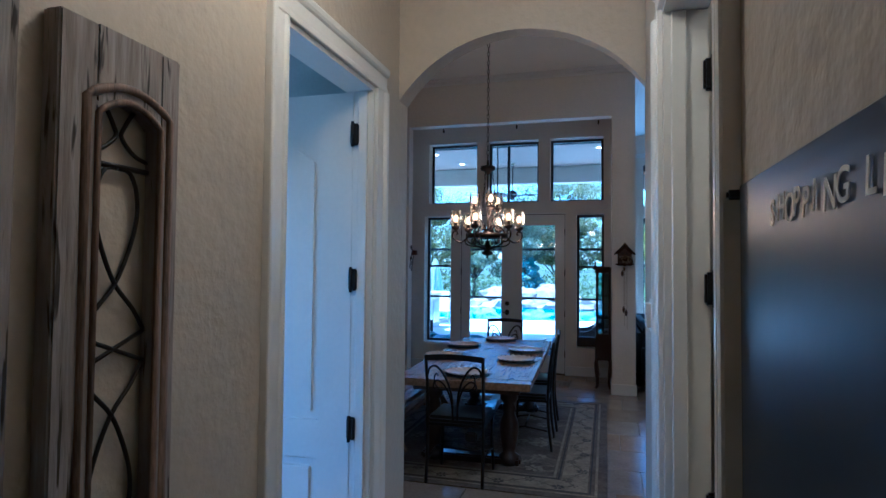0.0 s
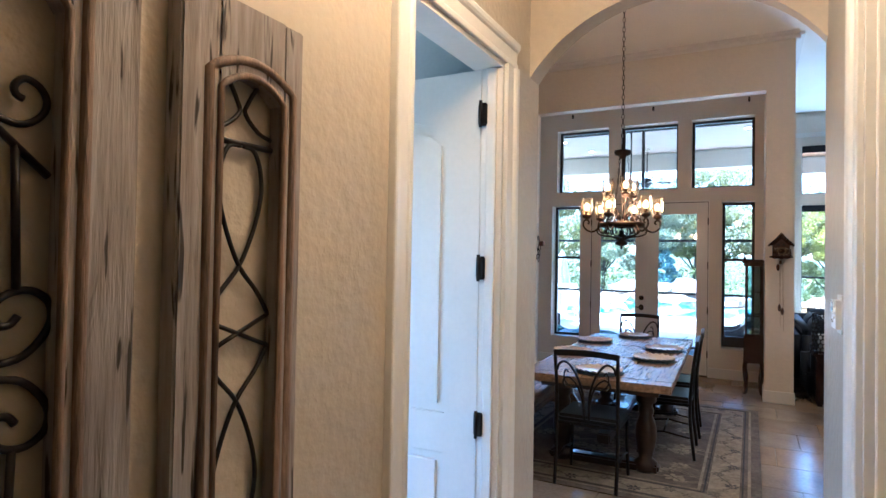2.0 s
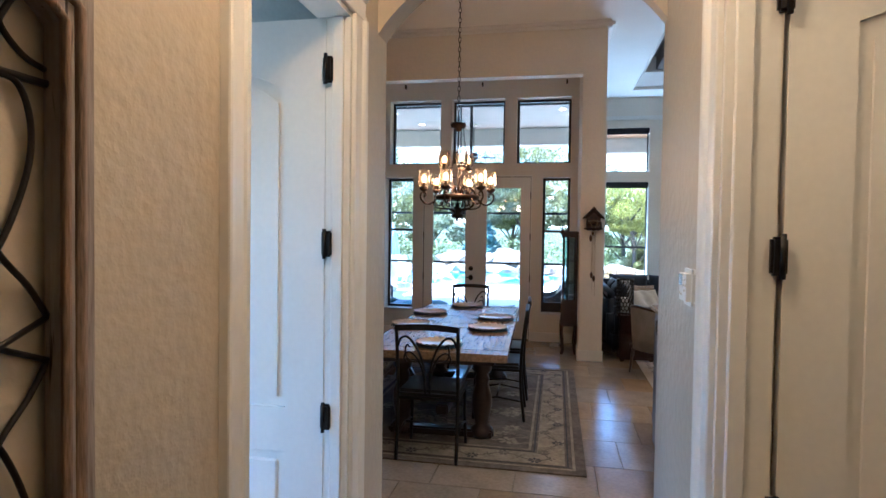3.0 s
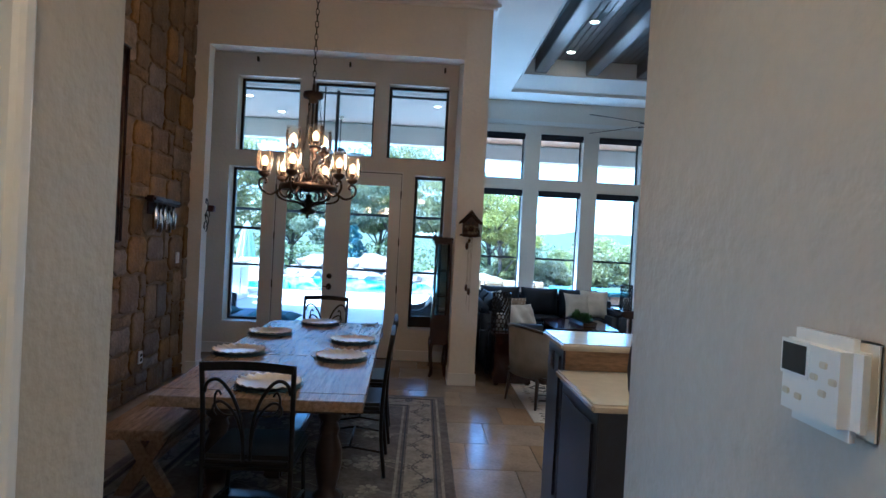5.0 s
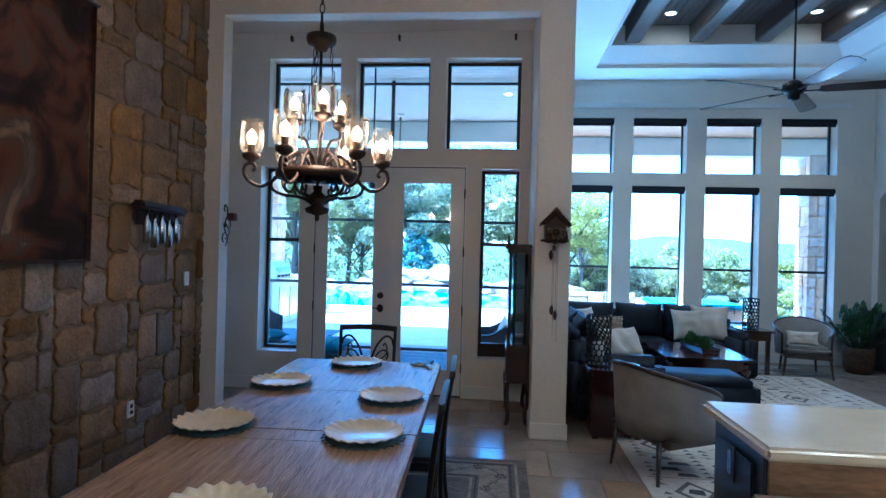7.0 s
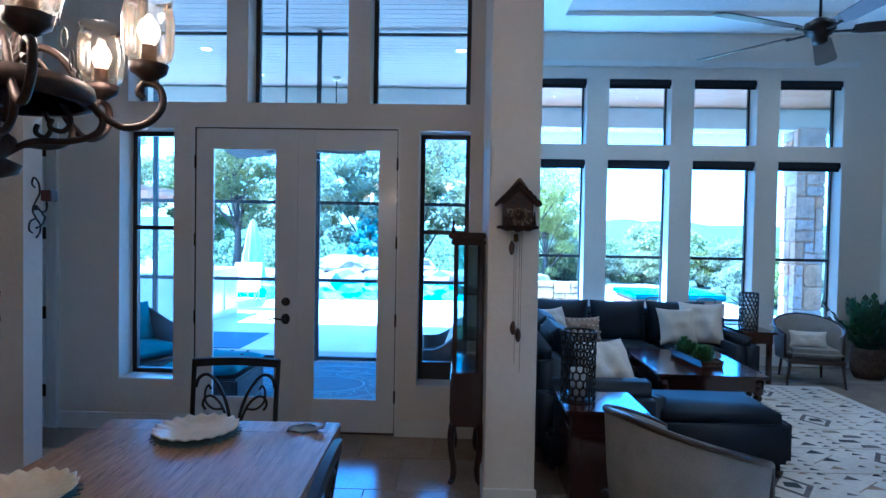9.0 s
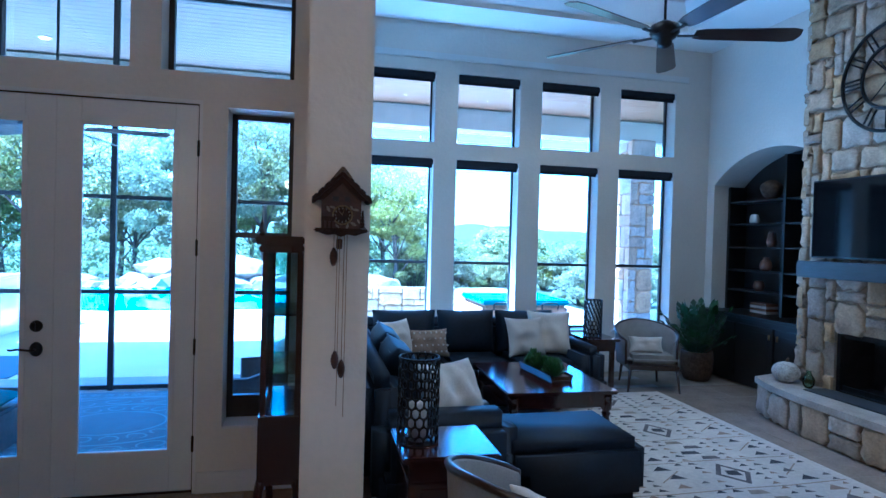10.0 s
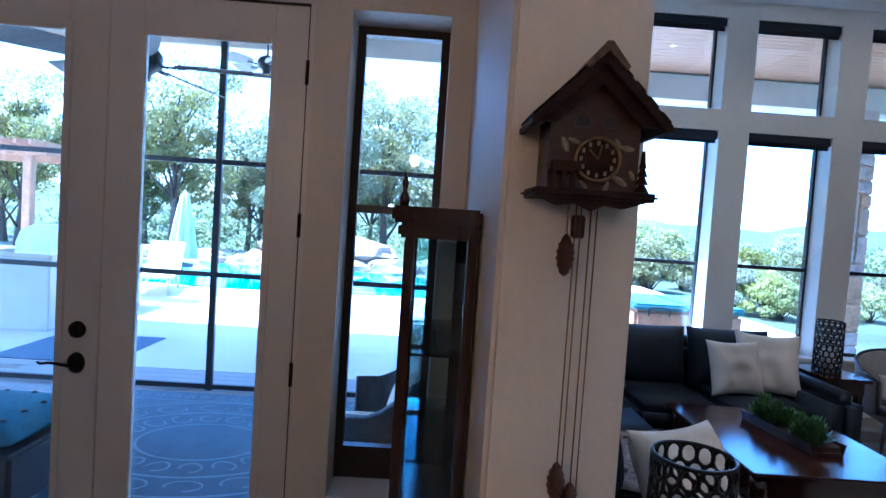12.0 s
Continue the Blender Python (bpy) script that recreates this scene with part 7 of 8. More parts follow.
# ---- outdoors ----
M["foliage"] = mat("oak_foliage", (0.112, 0.106, 0.028), 0.6, vary=0.2, scale=0.6, fine=3, bump=0, random_tint=0.25)
M["foliage2"] = mat("juniper_foliage", (0.09, 0.10, 0.031), 0.65, vary=0.2, scale=0.6, fine=3, bump=0, random_tint=0.25)
M["shrub_leaf"] = mat("pale_shrub_foliage", (0.16, 0.16, 0.06), 0.65, vary=0.25, scale=0.8, fine=4, bump=0, random_tint=0.2)
M["spruce"] = mat("blue_spruce", (0.10, 0.16, 0.15), 0.65, vary=0.3, scale=0.8, fine=4, bump=0)
M["bark"] = mat("tree_bark", (0.10, 0.08, 0.06), 0.95, vary=0.35, scale=6, fine=30, stretch=(4, 4, 1), bump=0.9)
M["soffit"] = mat("patio_ceiling_boards", (0.27, 0.215, 0.175), 0.6, vary=0.08, scale=3, fine=20, bump=0.1)
M["cedar"] = mat("cedar_soffit", (0.34, 0.18, 0.09), 0.55, vary=0.2, scale=3, fine=20, stretch=(1, 8, 1), bump=0.1)
M["stucco"] = mat("pale_stucco", (0.55, 0.50, 0.43), 0.85, vary=0.06, bump=0.4)
M["steel"] = mat("brushed_steel", (0.50, 0.50, 0.50), 0.3, 1.0, vary=0.1)
M["wicker"] = mat("dark_wicker", (0.03, 0.028, 0.03), 0.6, vary=0.35, scale=20, fine=90, bump=0.9, bump_scale=80)
M["teal_cloth"] = mat("teal_outdoor_cloth", (0.05, 0.13, 0.17), 0.85, vary=0.2, scale=10, fine=60, bump=0.4)
M["patio_rug"] = mat("blue_grey_outdoor_rug", (0.10, 0.13, 0.17), 0.95, vary=0.15, scale=6, fine=60, bump=0.5)
M["patio_rug2"] = mat("pale_blue_weave", (0.24, 0.28, 0.32), 0.95, vary=0.15, scale=6, fine=60, bump=0.5)
M["rock"] = mat("garden_boulder", (0.33, 0.27, 0.21), 0.9, vary=0.3, scale=3, fine=15, bump=0.8)
M["deck"] = mat("composite_deck_boards", (0.30, 0.28, 0.26), 0.7, vary=0.15, scale=2, fine=20, stretch=(1, 8, 8), bump=0.2)
M["canvas"] = mat("pale_canvas", (0.60, 0.54, 0.43), 0.9, vary=0.1, scale=6, bump=0.3)
M["pool"] = mat("pool_water", (0.03, 0.16, 0.22), 0.06, vary=0.12, scale=2, fine=6, bump=0.25, bump_scale=3)

for _k in ("foliage", "foliage2", "shrub_leaf", "spruce"):
    _n, _l = M[_k].node_tree.nodes, M[_k].node_tree.links
    _bs = _n["Principled BSDF"]
    _tr, _mx = _n.new("ShaderNodeBsdfTranslucent"), _n.new("ShaderNodeAddShader")
    _l.new(_bs.inputs["Base Color"].links[0].from_socket, _tr.inputs[0])
    _l.new(_bs.outputs[0], _mx.inputs[0])
    _l.new(_tr.outputs[0], _mx.inputs[1])
    _l.new(_mx.outputs[0], _n["Material Output"].inputs[0])

bm = bmesh.new()
N = 60
gv = {}
for i in range(-N, N + 1):
    for j in range(-N, N + 1):
        x, y = math.copysign(abs(i / N) ** 2.2, i) * 1500, math.copysign(abs(j / N) ** 2.2, j) * 1500 + 16
        d = math.hypot(x, y - 10)
        h = -0.25
        if y > 34:
            h -= min(14, (y - 34) * 0.16)
        if d > 140:
            h += (d - 140) * 0.05 * (0.55 + 0.6 * noise.noise((x / 260, y / 260, 1))) + 6 * noise.noise((x / 90, y / 90, 4))
        gv[i, j] = bm.verts.new((x, y, h))
for i in range(-N, N):
    for j in range(-N, N):
        bm.faces.new((gv[i, j], gv[i + 1, j], gv[i + 1, j + 1], gv[i, j + 1])).smooth = True
solid("ground", bm, M["grass"], "dry green ground rising to wooded hills", "ground", "structure")
solid("pavement", boxes((-16, 7, 12.6, 25.6, -0.24, -0.02)), M["concrete"], "pale sunlit concrete pool deck", "pavement", "structure")
patio = solid("patio_floor", boxes((-9, 7.4, 9.4, 12.6, -0.24, -0.03)), M["concrete"], "covered patio with pale composite boards", "pavement", "structure")
bm_board = mesh_of("board", boxes((0, 4.0, 0, 0.136, -0.03, -0.004), r=0.003, seg=1), M["deck"])
for k in range(22):
    for q in (-4, 0):
        o = new("board", bm_board)
        o.parent = patio
        o.location = (q - 0.5 + 0.4 * (k % 3), 9.42 + 0.141 * k, 0)


def ceiling_boards(name, x0, x1, y0, y1, z, material, label, w=0.14):
    n = int((y1 - y0) / w)
    bm = boxes(*[(x0, x1, y0 + i * w, y0 + i * w + w - 0.008, z, z + 0.03) for i in range(n)], r=0.003, seg=1)
    return solid(name, bm, material, label, "ceiling", "structure")


ceiling_boards("ceiling_patio", -9, 0.5, 9.42, 14.82, 4.21, M["soffit"], "pale boarded ceiling of the covered patio")
solid("roof_patio", boxes((-9.2, 0.5, 9.42, 15.2, 4.25, 4.4)), M["stucco"], "flat roof over the patio", "roof", "structure")
solid("patio_beam", boxes((-9.2, 0.5, 14.82, 15.12, 3.80, 4.21), r=0.01), M["stucco"], "pale stucco beam along the patio edge", "beam", "structure")
for x, y in ((-3.6, 12.7), (0.0, 12.7), (-3.3, 14.0)):
    downlight(x, y, 4.21)
ceiling_boards("ceiling_porch", 0.5, 7.6, 12.45, 15.2, 3.98, M["cedar"], "stained cedar ceiling of the porch", 0.12)
solid("roof_porch", boxes((0.5, 7.8, 12.45, 15.6, 4.02, 4.2)), M["stucco"], "flat roof over the porch", "roof", "structure")
solid("porch_beam", boxes((0.5, 7.8, 15.15, 15.55, 3.62, 3.98), r=0.01), M["stucco"], "pale stucco beam along the porch edge", "beam", "structure")
for x, y in ((1.85, 13.4), (3.3, 13.5), (4.7, 13.6)):
    downlight(x, y, 3.978)

# patio screen
scr = thing("patio_screen", (0, 11.93, 0), "dark bronze framed screen along the patio edge", "screen")
for x in (-6.0, -3.9, -1.79, 0.32):
    part("post", boxes((x - 0.028, x + 0.028, -0.025, 0.025, -0.02, 4.205), r=0.004), M["bronze"], scr)
for x0, x1 in ((-5.97, -3.93), (-3.87, -1.82), (-1.76, 0.29)):
    for z in (0.03, 1.03, 2.02, 4.155):
        part("rail", boxes((x0, x1, -0.02, 0.02, z - 0.022, z + 0.022), r=0.003), M["bronze"], scr)


M["column_stone"] = mat("smooth_tan_limestone", (0.46, 0.29, 0.18), 0.85, vary=0.25, scale=3, fine=20, bump=0.4, random_tint=0.12)


def stone_column(x, y, w, h):
    t = thing("stone_column", (x, y, -0.2), "square column faced with rough tan limestone", "column", "stone columns")
    part("core", boxes((-w / 2 + 0.03, w / 2 - 0.03, -w / 2 + 0.03, w / 2 - 0.03, 0, h)), M["column_stone"], t)
    for k in range(4):
        lay_stones(t, w, h, 0.20, 31 + k, Euler((0, 0, k * math.pi / 2)).to_matrix().to_4x4() @ pose(w / 2 - 0.02, -w / 2, 0), M["column_stone"], 0.010, wide=(1, 3), tall=(1, 2))


stone_column(-5.75, 17.0, 0.55, 4.2)
stone_column(6.25, 15.35, 0.52, 3.85)

pr = thing("outdoor_rug", (0, 0, 0), "blue-grey outdoor rug with a swirling medallion", "rug")
part("field", boxes((-2.85, 0.0, 9.75, 11.80, -0.003, 0.006), r=0.002, seg=1), M["patio_rug"], pr)
bm = bmesh.new()
for R, w in ((0.86, 0.012), (0.60, 0.012), (0.34, 0.01), (0.92, 0.006)):
    vine(bm, [(-1.40 + 1.25 * R * math.cos(q), 10.75 + R * math.sin(q) * 0.95) for q in (2 * math.pi * k / 60 for k in range(61))], w, 0.0085)
for k in range(18):
    q = 2 * math.pi * k / 18
    for R in (0.72, 0.46):
        vine(bm, [(-1.40 + 1.25 * (R + 0.07 * math.cos(s)) * math.cos(q + 0.12 * math.sin(s)), 10.75 + 0.95 * (R + 0.07 * math.cos(s)) * math.sin(q + 0.12 * math.sin(s))) for s in (0.45 * i for i in range(12))], 0.008, 0.009)
for k in range(22):
    flower(bm, -2.72 + 0.125 * k, 11.68, 0.05, 0.0085, 5, k)
    flower(bm, -2.72 + 0.125 * k, 9.86, 0.05, 0.0085, 5, k)
vine(bm, [(-2.8, 11.58), (-0.05, 11.58)], 0.008, 0.0088)
part("medallion_pattern", bm, M["patio_rug2"], pr, "pale woven medallion")

ot = thing("ottoman", pose(-2.30, 10.02, 0.008, 0, 0, 0), "dark wicker ottoman with a tufted teal cushion", "ottoman")
part("base", boxes((-0.36, 0.36, -0.36, 0.36, 0.0, 0.30), r=0.02), M["wicker"], ot)
bm = cushion(bmesh.new(), 0.74, 0.74, 0.16, Matrix.Translation((0, 0, 0.37)), 12)
part("cushion", bm, M["teal_cloth"], ot)
for i in range(4):
    for j in range(4):
        part("tuft_button", lathe([(0.018, 0), (0.012, 0.008), (0.001, 0.010)], 8, (-0.24 + 0.16 * i, -0.24 + 0.16 * j, 0.438)), M["wicker"], ot)


def wicker_chair(m, label, cl):
    c = thing("patio_chair", m, label, "patio chair", "patio seats")
    part("seat_base", boxes((-0.36, 0.36, -0.36, 0.34, 0.08, 0.30), r=0.03), M["wicker"], c)
    bm = bmesh.new()
    rows = []
    for k in range(21):
        a = radians(-20 + 220 * k / 20)
        top = 0.62 + 0.28 * max(0, math.sin(a)) ** 1.5
        rows.append([bm.verts.new((0.40 * rr * math.cos(a), 0.38 * rr * math.sin(a) + 0.03, z)) for rr, z in ((1, 0.08), (1.03, top), (0.93, top + 0.01), (0.9, 0.30))])
    for a, b in zip(rows, rows[1:]):
        for i in range(3):
            bm.faces.new((a[i], b[i], b[i + 1], a[i + 1])).smooth = True
    bm.faces.new(rows[0])
    bm.faces.new(rows[-1][::-1])
    part("woven_back", bm, M["wicker"], c)
    part("seat_cushion", cushion(bmesh.new(), 0.66, 0.62, 0.16, Matrix.Translation((0, -0.02, 0.38)), 10), cl, c)
    part("back_cushion", cushion(bmesh.new(), 0.58, 0.46, 0.16, Matrix.Translation((0, 0.22, 0.62)) @ Euler((radians(72), 0, 0)).to_matrix().to_4x4(), 10), cl, c)
    for x in (-0.3, 0.3):
        for y in (-0.3, 0.28):
            part("foot", boxes((x - 0.02, x + 0.02, y - 0.02, y + 0.02, 0, 0.08)), M["wicker"], c)


wicker_chair(pose(-3.35, 10.55, 0.0, 0, 0, 60), "dark wicker patio armchair with teal cushions", M["teal_cloth"])
wicker_chair(pose(-0.22, 10.02, 0.0, 0, 0, -90), "dark wicker patio armchair with white cushions", M["canvas"])

def patio_fan(x, y, hub, span, label):
    f = thing("ceiling_fan", (x, y, hub), label, "ceiling fan", "patio ceiling fans")
    top = 4.208 - hub
    part("canopy", lathe([(0.015, top - 0.06), (0.06, top - 0.045), (0.065, top)], 16), M["canvas"], f)
    part("rod", lathe([(0.012, 0.10), (0.012, top - 0.04)], 8), M["bronze"], f)
    part("motor", lathe([(0.02, 0.13), (0.09, 0.10), (0.12, 0.06), (0.12, -0.01), (0.06, -0.06), (0.055, -0.10), (0.001, -0.11)], 20), M["bronze"], f)
    for k in range(5):
        turn = Matrix.Rotation(radians(8 + 72 * k), 4, "Z") @ Matrix.Rotation(radians(18), 4, "X")
        bm = prism([(0.20, -0.055), (0.30, -0.09), (span, -0.105), (span + 0.02, 0.0), (span, 0.105), (0.30, 0.09), (0.20, 0.055)], 0.010, "z", 0.0)
        bmesh.ops.transform(bm, matrix=turn, verts=bm.verts[:])
        bl = part("blade", bm, M["deck"], f)
        bm = boxes((0.10, 0.26, -0.02, 0.02, -0.012, -0.002), r=0.003, seg=1)
        bmesh.ops.transform(bm, matrix=turn, verts=bm.verts[:])
        part("blade_arm", bm, M["bronze"], bl)


patio_fan(-1.75, 10.42, 2.47, 0.80, "patio ceiling fan with grey-brown blades on a long rod")
patio_fan(-2.06, 14.15, 3.42, 0.50, "small far patio ceiling fan on a short rod")

om = solid("outdoor_mat", boxes((-4.25, -3.05, 12.62, 13.9, -0.019, -0.009), r=0.003, seg=1), M["patio_rug"], "dark blue mat lying on the patio", "mat")
# outdoor kitchen with grill
ok = thing("outdoor_kitchen", pose(-4.87, 15.2, 0, 0, 0, 90), "pale stucco outdoor kitchen counter with cabinet doors", "counter")
part("base", boxes((-1.3, 1.0, -0.4, 0.4, -0.02, 0.86), r=0.01), M["stucco"], ok)
part("countertop", boxes((-1.35, 1.05, -0.45, 0.45, 0.86, 0.92), r=0.012), M["quartz"], ok)
for x in (-0.9, -0.3, 0.3):
    part("door", boxes((x, x + 0.5, -0.415, -0.40, 0.12, 0.74), r=0.006), M["steel"], ok)
gr = thing("grill", pose(-4.87, 14.75, 0.92, 0, 0, 90), "stainless steel barbecue grill with a rounded lid", "grill")
bm = prism([(-0.32, 0.0), (0.32, 0.0), (0.32, 0.10), (0.25, 0.26), (0.08, 0.34), (-0.12, 0.33), (-0.28, 0.22), (-0.32, 0.10)], 0.85, "x", -0.42)
part("lid", bm, M["steel"], gr)
part("handle", boxes((-0.30, 0.30, -0.36, -0.34, 0.12, 0.14), r=0.006), M["steel"], gr)
for k in range(4):
    kn = part("knob", lathe([(0.025, 0), (0.022, 0.03)], 12), M["black_metal"], gr)
    kn.matrix_local = pose(-0.30 + 0.2 * k, -0.32, 0.04, 90, 0, 0)

# pool, rocks, umbrella, pergola, loungers
solid("water", prism([(-9.0 + 0.0, 19.4), (-4.0, 18.7), (0.2, 19.2), (1.2, 21.0), (0.4, 23.4), (-3.0, 24.2), (-8.0, 23.8), (-10.0, 21.6)], 0.02, "z", -0.018), M["pool"], "bright blue swimming pool water", "pool", "structure")
rnd = random.Random(77)


def boulder(x, y, s, z=-0.05):
    bm = bmesh.new()
    bmesh.ops.create_icosphere(bm, subdivisions=2, radius=s)
    o = rnd.uniform(0, 50)
    for v in bm.verts:
        k = 1 + 0.45 * noise.noise(v.co / s * 1.4 + Vector((o, 0, 0)))
        v.co = Vector((v.co.x * k * 1.3, v.co.y * k, max(-0.2 * s, v.co.z * k * 0.7)))
    o = solid("boulder", bm, M["rock"], "weathered tan boulder beside the pool", "rock", group="boulders round the pool")
    o.location = (x, y, z + 0.2 * s)


for k in range(26):
    boulder(-9 + 0.46 * k + rnd.uniform(-0.2, 0.2), 24.6 + rnd.uniform(-0.3, 0.8), rnd.uniform(0.25, 0.6))
for k in range(8):
    boulder(-4.6 + 0.42 * k, 25.3 + rnd.uniform(-0.2, 0.5), rnd.uniform(0.5, 0.75), 0.3)
um = thing("patio_umbrella", (-6.5, 22.6, -0.02), "closed pale canvas patio umbrella on a pole", "umbrella")
part("pole", lathe([(0.025, 0), (0.025, 2.06)], 10), M["bronze"], um)
part("base", lathe([(0.28, 0), (0.28, 0.06), (0.05, 0.09)], 20), M["rock"], um)
bm = bmesh.new()
rings = []
for r, z in ((0.34, 0.22), (0.31, 0.45), (0.24, 1.0), (0.16, 1.55), (0.10, 1.88), (0.03, 2.03)):
    rings.append([bm.verts.new((r * (1 + 0.28 * math.cos(8 * q)) * math.cos(q), r * (1 + 0.28 * math.cos(8 * q)) * math.sin(q), z)) for q in (2 * math.pi * k / 48 for k in range(48))])
for a, b in zip(rings, rings[1:]):
    for i in range(48):
        bm.faces.new((a[i], a[(i + 1) % 48], b[(i + 1) % 48], b[i])).smooth = True
part("canopy", bm, M["canvas"], um, "folded pale canvas")
pg = thing("pergola", (-10.2, 21.0, -0.02), "timber pergola with a slatted top", "pergola")
for x in (-1.6, 1.6):
    for y in (-1.4, 1.4):
        part("post", boxes((x - 0.09, x + 0.09, y - 0.09, y + 0.09, 0, 2.5), r=0.01), M["cedar"], pg)
for y in (-1.4, 1.4):
    part("beam", boxes((-2.0, 2.0, y - 0.06, y + 0.06, 2.5, 2.7), r=0.01), M["cedar"], pg)
for k in range(13):
    part("slat", boxes((-1.9 + 0.31 * k, -1.83 + 0.31 * k, -1.8, 1.8, 2.7, 2.82)), M["cedar"], pg)


def lounger(m):
    c = thing("sun_lounger", m, "white sling pool lounger on the deck", "lounger", "pool loungers")
    part("seat", boxes((-0.32, 0.32, -0.9, 0.35, 0.30, 0.34), r=0.01), M["canvas"], c)
    bk = part("backrest", boxes((-0.32, 0.32, 0.0, 0.75, 0.0, 0.04), r=0.01), M["canvas"], c)
    bk.matrix_local = pose(0, 0.35, 0.31, 48, 0, 0)
    for x in (-0.28, 0.28):
        for y in (-0.8, 0.3):
            part("leg", boxes((x - 0.02, x + 0.02, y - 0.02, y + 0.02, 0, 0.30)), M["stucco"], c)
    return c


lg = lounger(pose(-6.3, 18.2, -0.02, 0, 0, 30))
copy_thing(lg, pose(-5.0, 18.0, -0.02, 0, 0, 15))
copy_thing(lg, pose(-7.6, 18.6, -0.02, 0, 0, 40))
# low wall and spa outside the living room
wl = thing("garden_wall", (0, 0, 0), "low dry-stacked pale limestone garden wall", "garden wall")
part("core", boxes((0.6, 3.3, 17.65, 17.95, -0.02, 0.62)), M["mortar"], wl)
lay_stones(wl, 2.7, 0.66, 0.13, 55, Matrix.Translation((3.3, 17.66, -0.02)) @ Euler((0, 0, -math.pi / 2)).to_matrix().to_4x4() @ pose(0, -2.7, 0), M["stone2"], 0.04, wide=(2, 4), tall=(1, 2))
spa = thing("hot_tub", (4.2, 16.4, -0.02), "square hot tub with a padded teal cover", "hot tub")
part("shell", boxes((-0.85, 0.85, -0.8, 0.8, 0, 0.50), r=0.05), M["cedar"], spa)
vinyl = mat("teal_vinyl", (0.07, 0.16, 0.17), 0.5, vary=0.1)
for x0, x1 in ((-0.88, -0.006), (0.006, 0.88)):
    part("cover_half", boxes((x0, x1, -0.83, 0.83, 0.50, 0.60), r=0.035), vinyl, spa, "padded teal vinyl cover half")
for x in (-0.5, 0.45):
    bm = bmesh.new()
    tube(bm, [(x - 0.16, -0.86, 0.42), (x - 0.14, -0.87, 0.54), (x + 0.14, -0.87, 0.54), (x + 0.16, -0.86, 0.42)], 0.012, 6)
    part("handle", bm, M["black_metal"], spa, "black strap handle")


# trees
def leaf_mesh(name, centres, radii, count, size, material, seed):
    rg = np.random.default_rng(seed)
    idx = rg.integers(0, len(centres), count)
    d = rg.normal(size=(count, 3))
    d /= np.linalg.norm(d, axis=1)[:, None]
    rad = np.array(radii)[idx][:, None] * (0.55 + 0.5 * rg.random((count, 1)))
    p = np.array(centres)[idx] + d * rad * np.array((1, 1, 0.72))
    u = rg.normal(size=(count, 3))
    u /= np.linalg.norm(u, axis=1)[:, None]
    w = np.cross(u, rg.normal(size=(count, 3)))
    w /= np.linalg.norm(w, axis=1)[:, None]
    s = size * (0.6 + 0.8 * rg.random((count, 1)))
    v = np.stack([p - u * s, p + w * s * 0.55, p + u * s, p - w * s * 0.55], 1).reshape(-1, 3)
    me = bpy.data.meshes.new(name)
    me.from_pydata(v.tolist(), [], [(4 * i, 4 * i + 1, 4 * i + 2, 4 * i + 3) for i in range(count)])
    me.materials.append(material)
    return me


def tree_kind(seed, h, spread, material, label):
    rnd = random.Random(seed)
    t = thing("tree", (0, 0, -300), label, "tree", "trees behind the pool")
    bm = bmesh.new()
    lean = rnd.uniform(-0.3, 0.3)
    tr = [(lean * u * u, 0.2 * math.sin(3 * u), h * 0.62 * u - 0.3) for u in (0, 0.25, 0.5, 0.75, 1)]
    tube(bm, tr, 0.16 * h / 6, 8, 0.06)
    cs, rs = [], []
    for k in range(15):
        a = 2 * math.pi * k / 15 * 2.4
        u = 0.25 + 0.75 * k / 14
        b = tr[min(4, int(1 + u * 3.4))]
        L = spread * rnd.uniform(0.45, 1.0) * (1.1 - 0.45 * u)
        e = (b[0] + L * math.cos(a), b[1] + L * math.sin(a), h * (0.30 + 0.62 * u) + rnd.uniform(-0.3, 0.3))
        tube(bm, [b, ((b[0] + e[0]) / 2, (b[1] + e[1]) / 2, (b[2] + e[2]) / 2 + 0.25), e], 0.05 * h / 6, 5, 0.012)
        cs.append(e)
        rs.append(rnd.uniform(0.5, 1.0) * spread * 0.38)
        cs.append(((b[0] + e[0]) / 2, (b[1] + e[1]) / 2, (b[2] + e[2]) / 2 + 0.4))
        rs.append(rnd.uniform(0.4, 0.7) * spread * 0.34)
    part("trunk", bm, M["bark"], t)
    o = new("crown", leaf_mesh("crown", cs, rs, 20000, 0.062, material, seed))
    o.parent = t
    return t


k1 = tree_kind(1, 7.0, 3.0, M["foliage"], "spreading live oak with dense green leaves")
k2 = tree_kind(2, 6.0, 2.6, M["foliage2"], "bushy green juniper tree")
k3 = tree_kind(3, 8.0, 3.2, M["foliage"], "tall live oak with gaps in its crown")
rnd = random.Random(5)
first = {k1: True, k2: True, k3: True}
spots = [(-14, 27), (-11.5, 29), (-9, 27.5), (-6.4, 29.5), (-4, 28), (-1.6, 30), (0.8, 28.5), (3.2, 31), (-16.5, 30), (-8, 33), (-2.5, 34), (-13, 34), (2, 36), (-18, 25), (-19, 33), (3.1, 26.0)]
for i, (x, y) in enumerate(spots):
    kind = (k1, k2, k3)[i % 3]
    sc = rnd.uniform(0.68, 0.95) * (0.66 if x > 3 and y < 27 else 1.0)
    m = pose(x, y, -0.25 - max(0, (y - 34) * 0.16), 0, 0, rnd.uniform(0, 360)) @ Matrix.Scale(sc, 4)
    if first[kind]:
        kind.matrix_basis = m
        first[kind] = False
    else:
        c = copy_thing(kind, m)
        c.matrix_basis = m
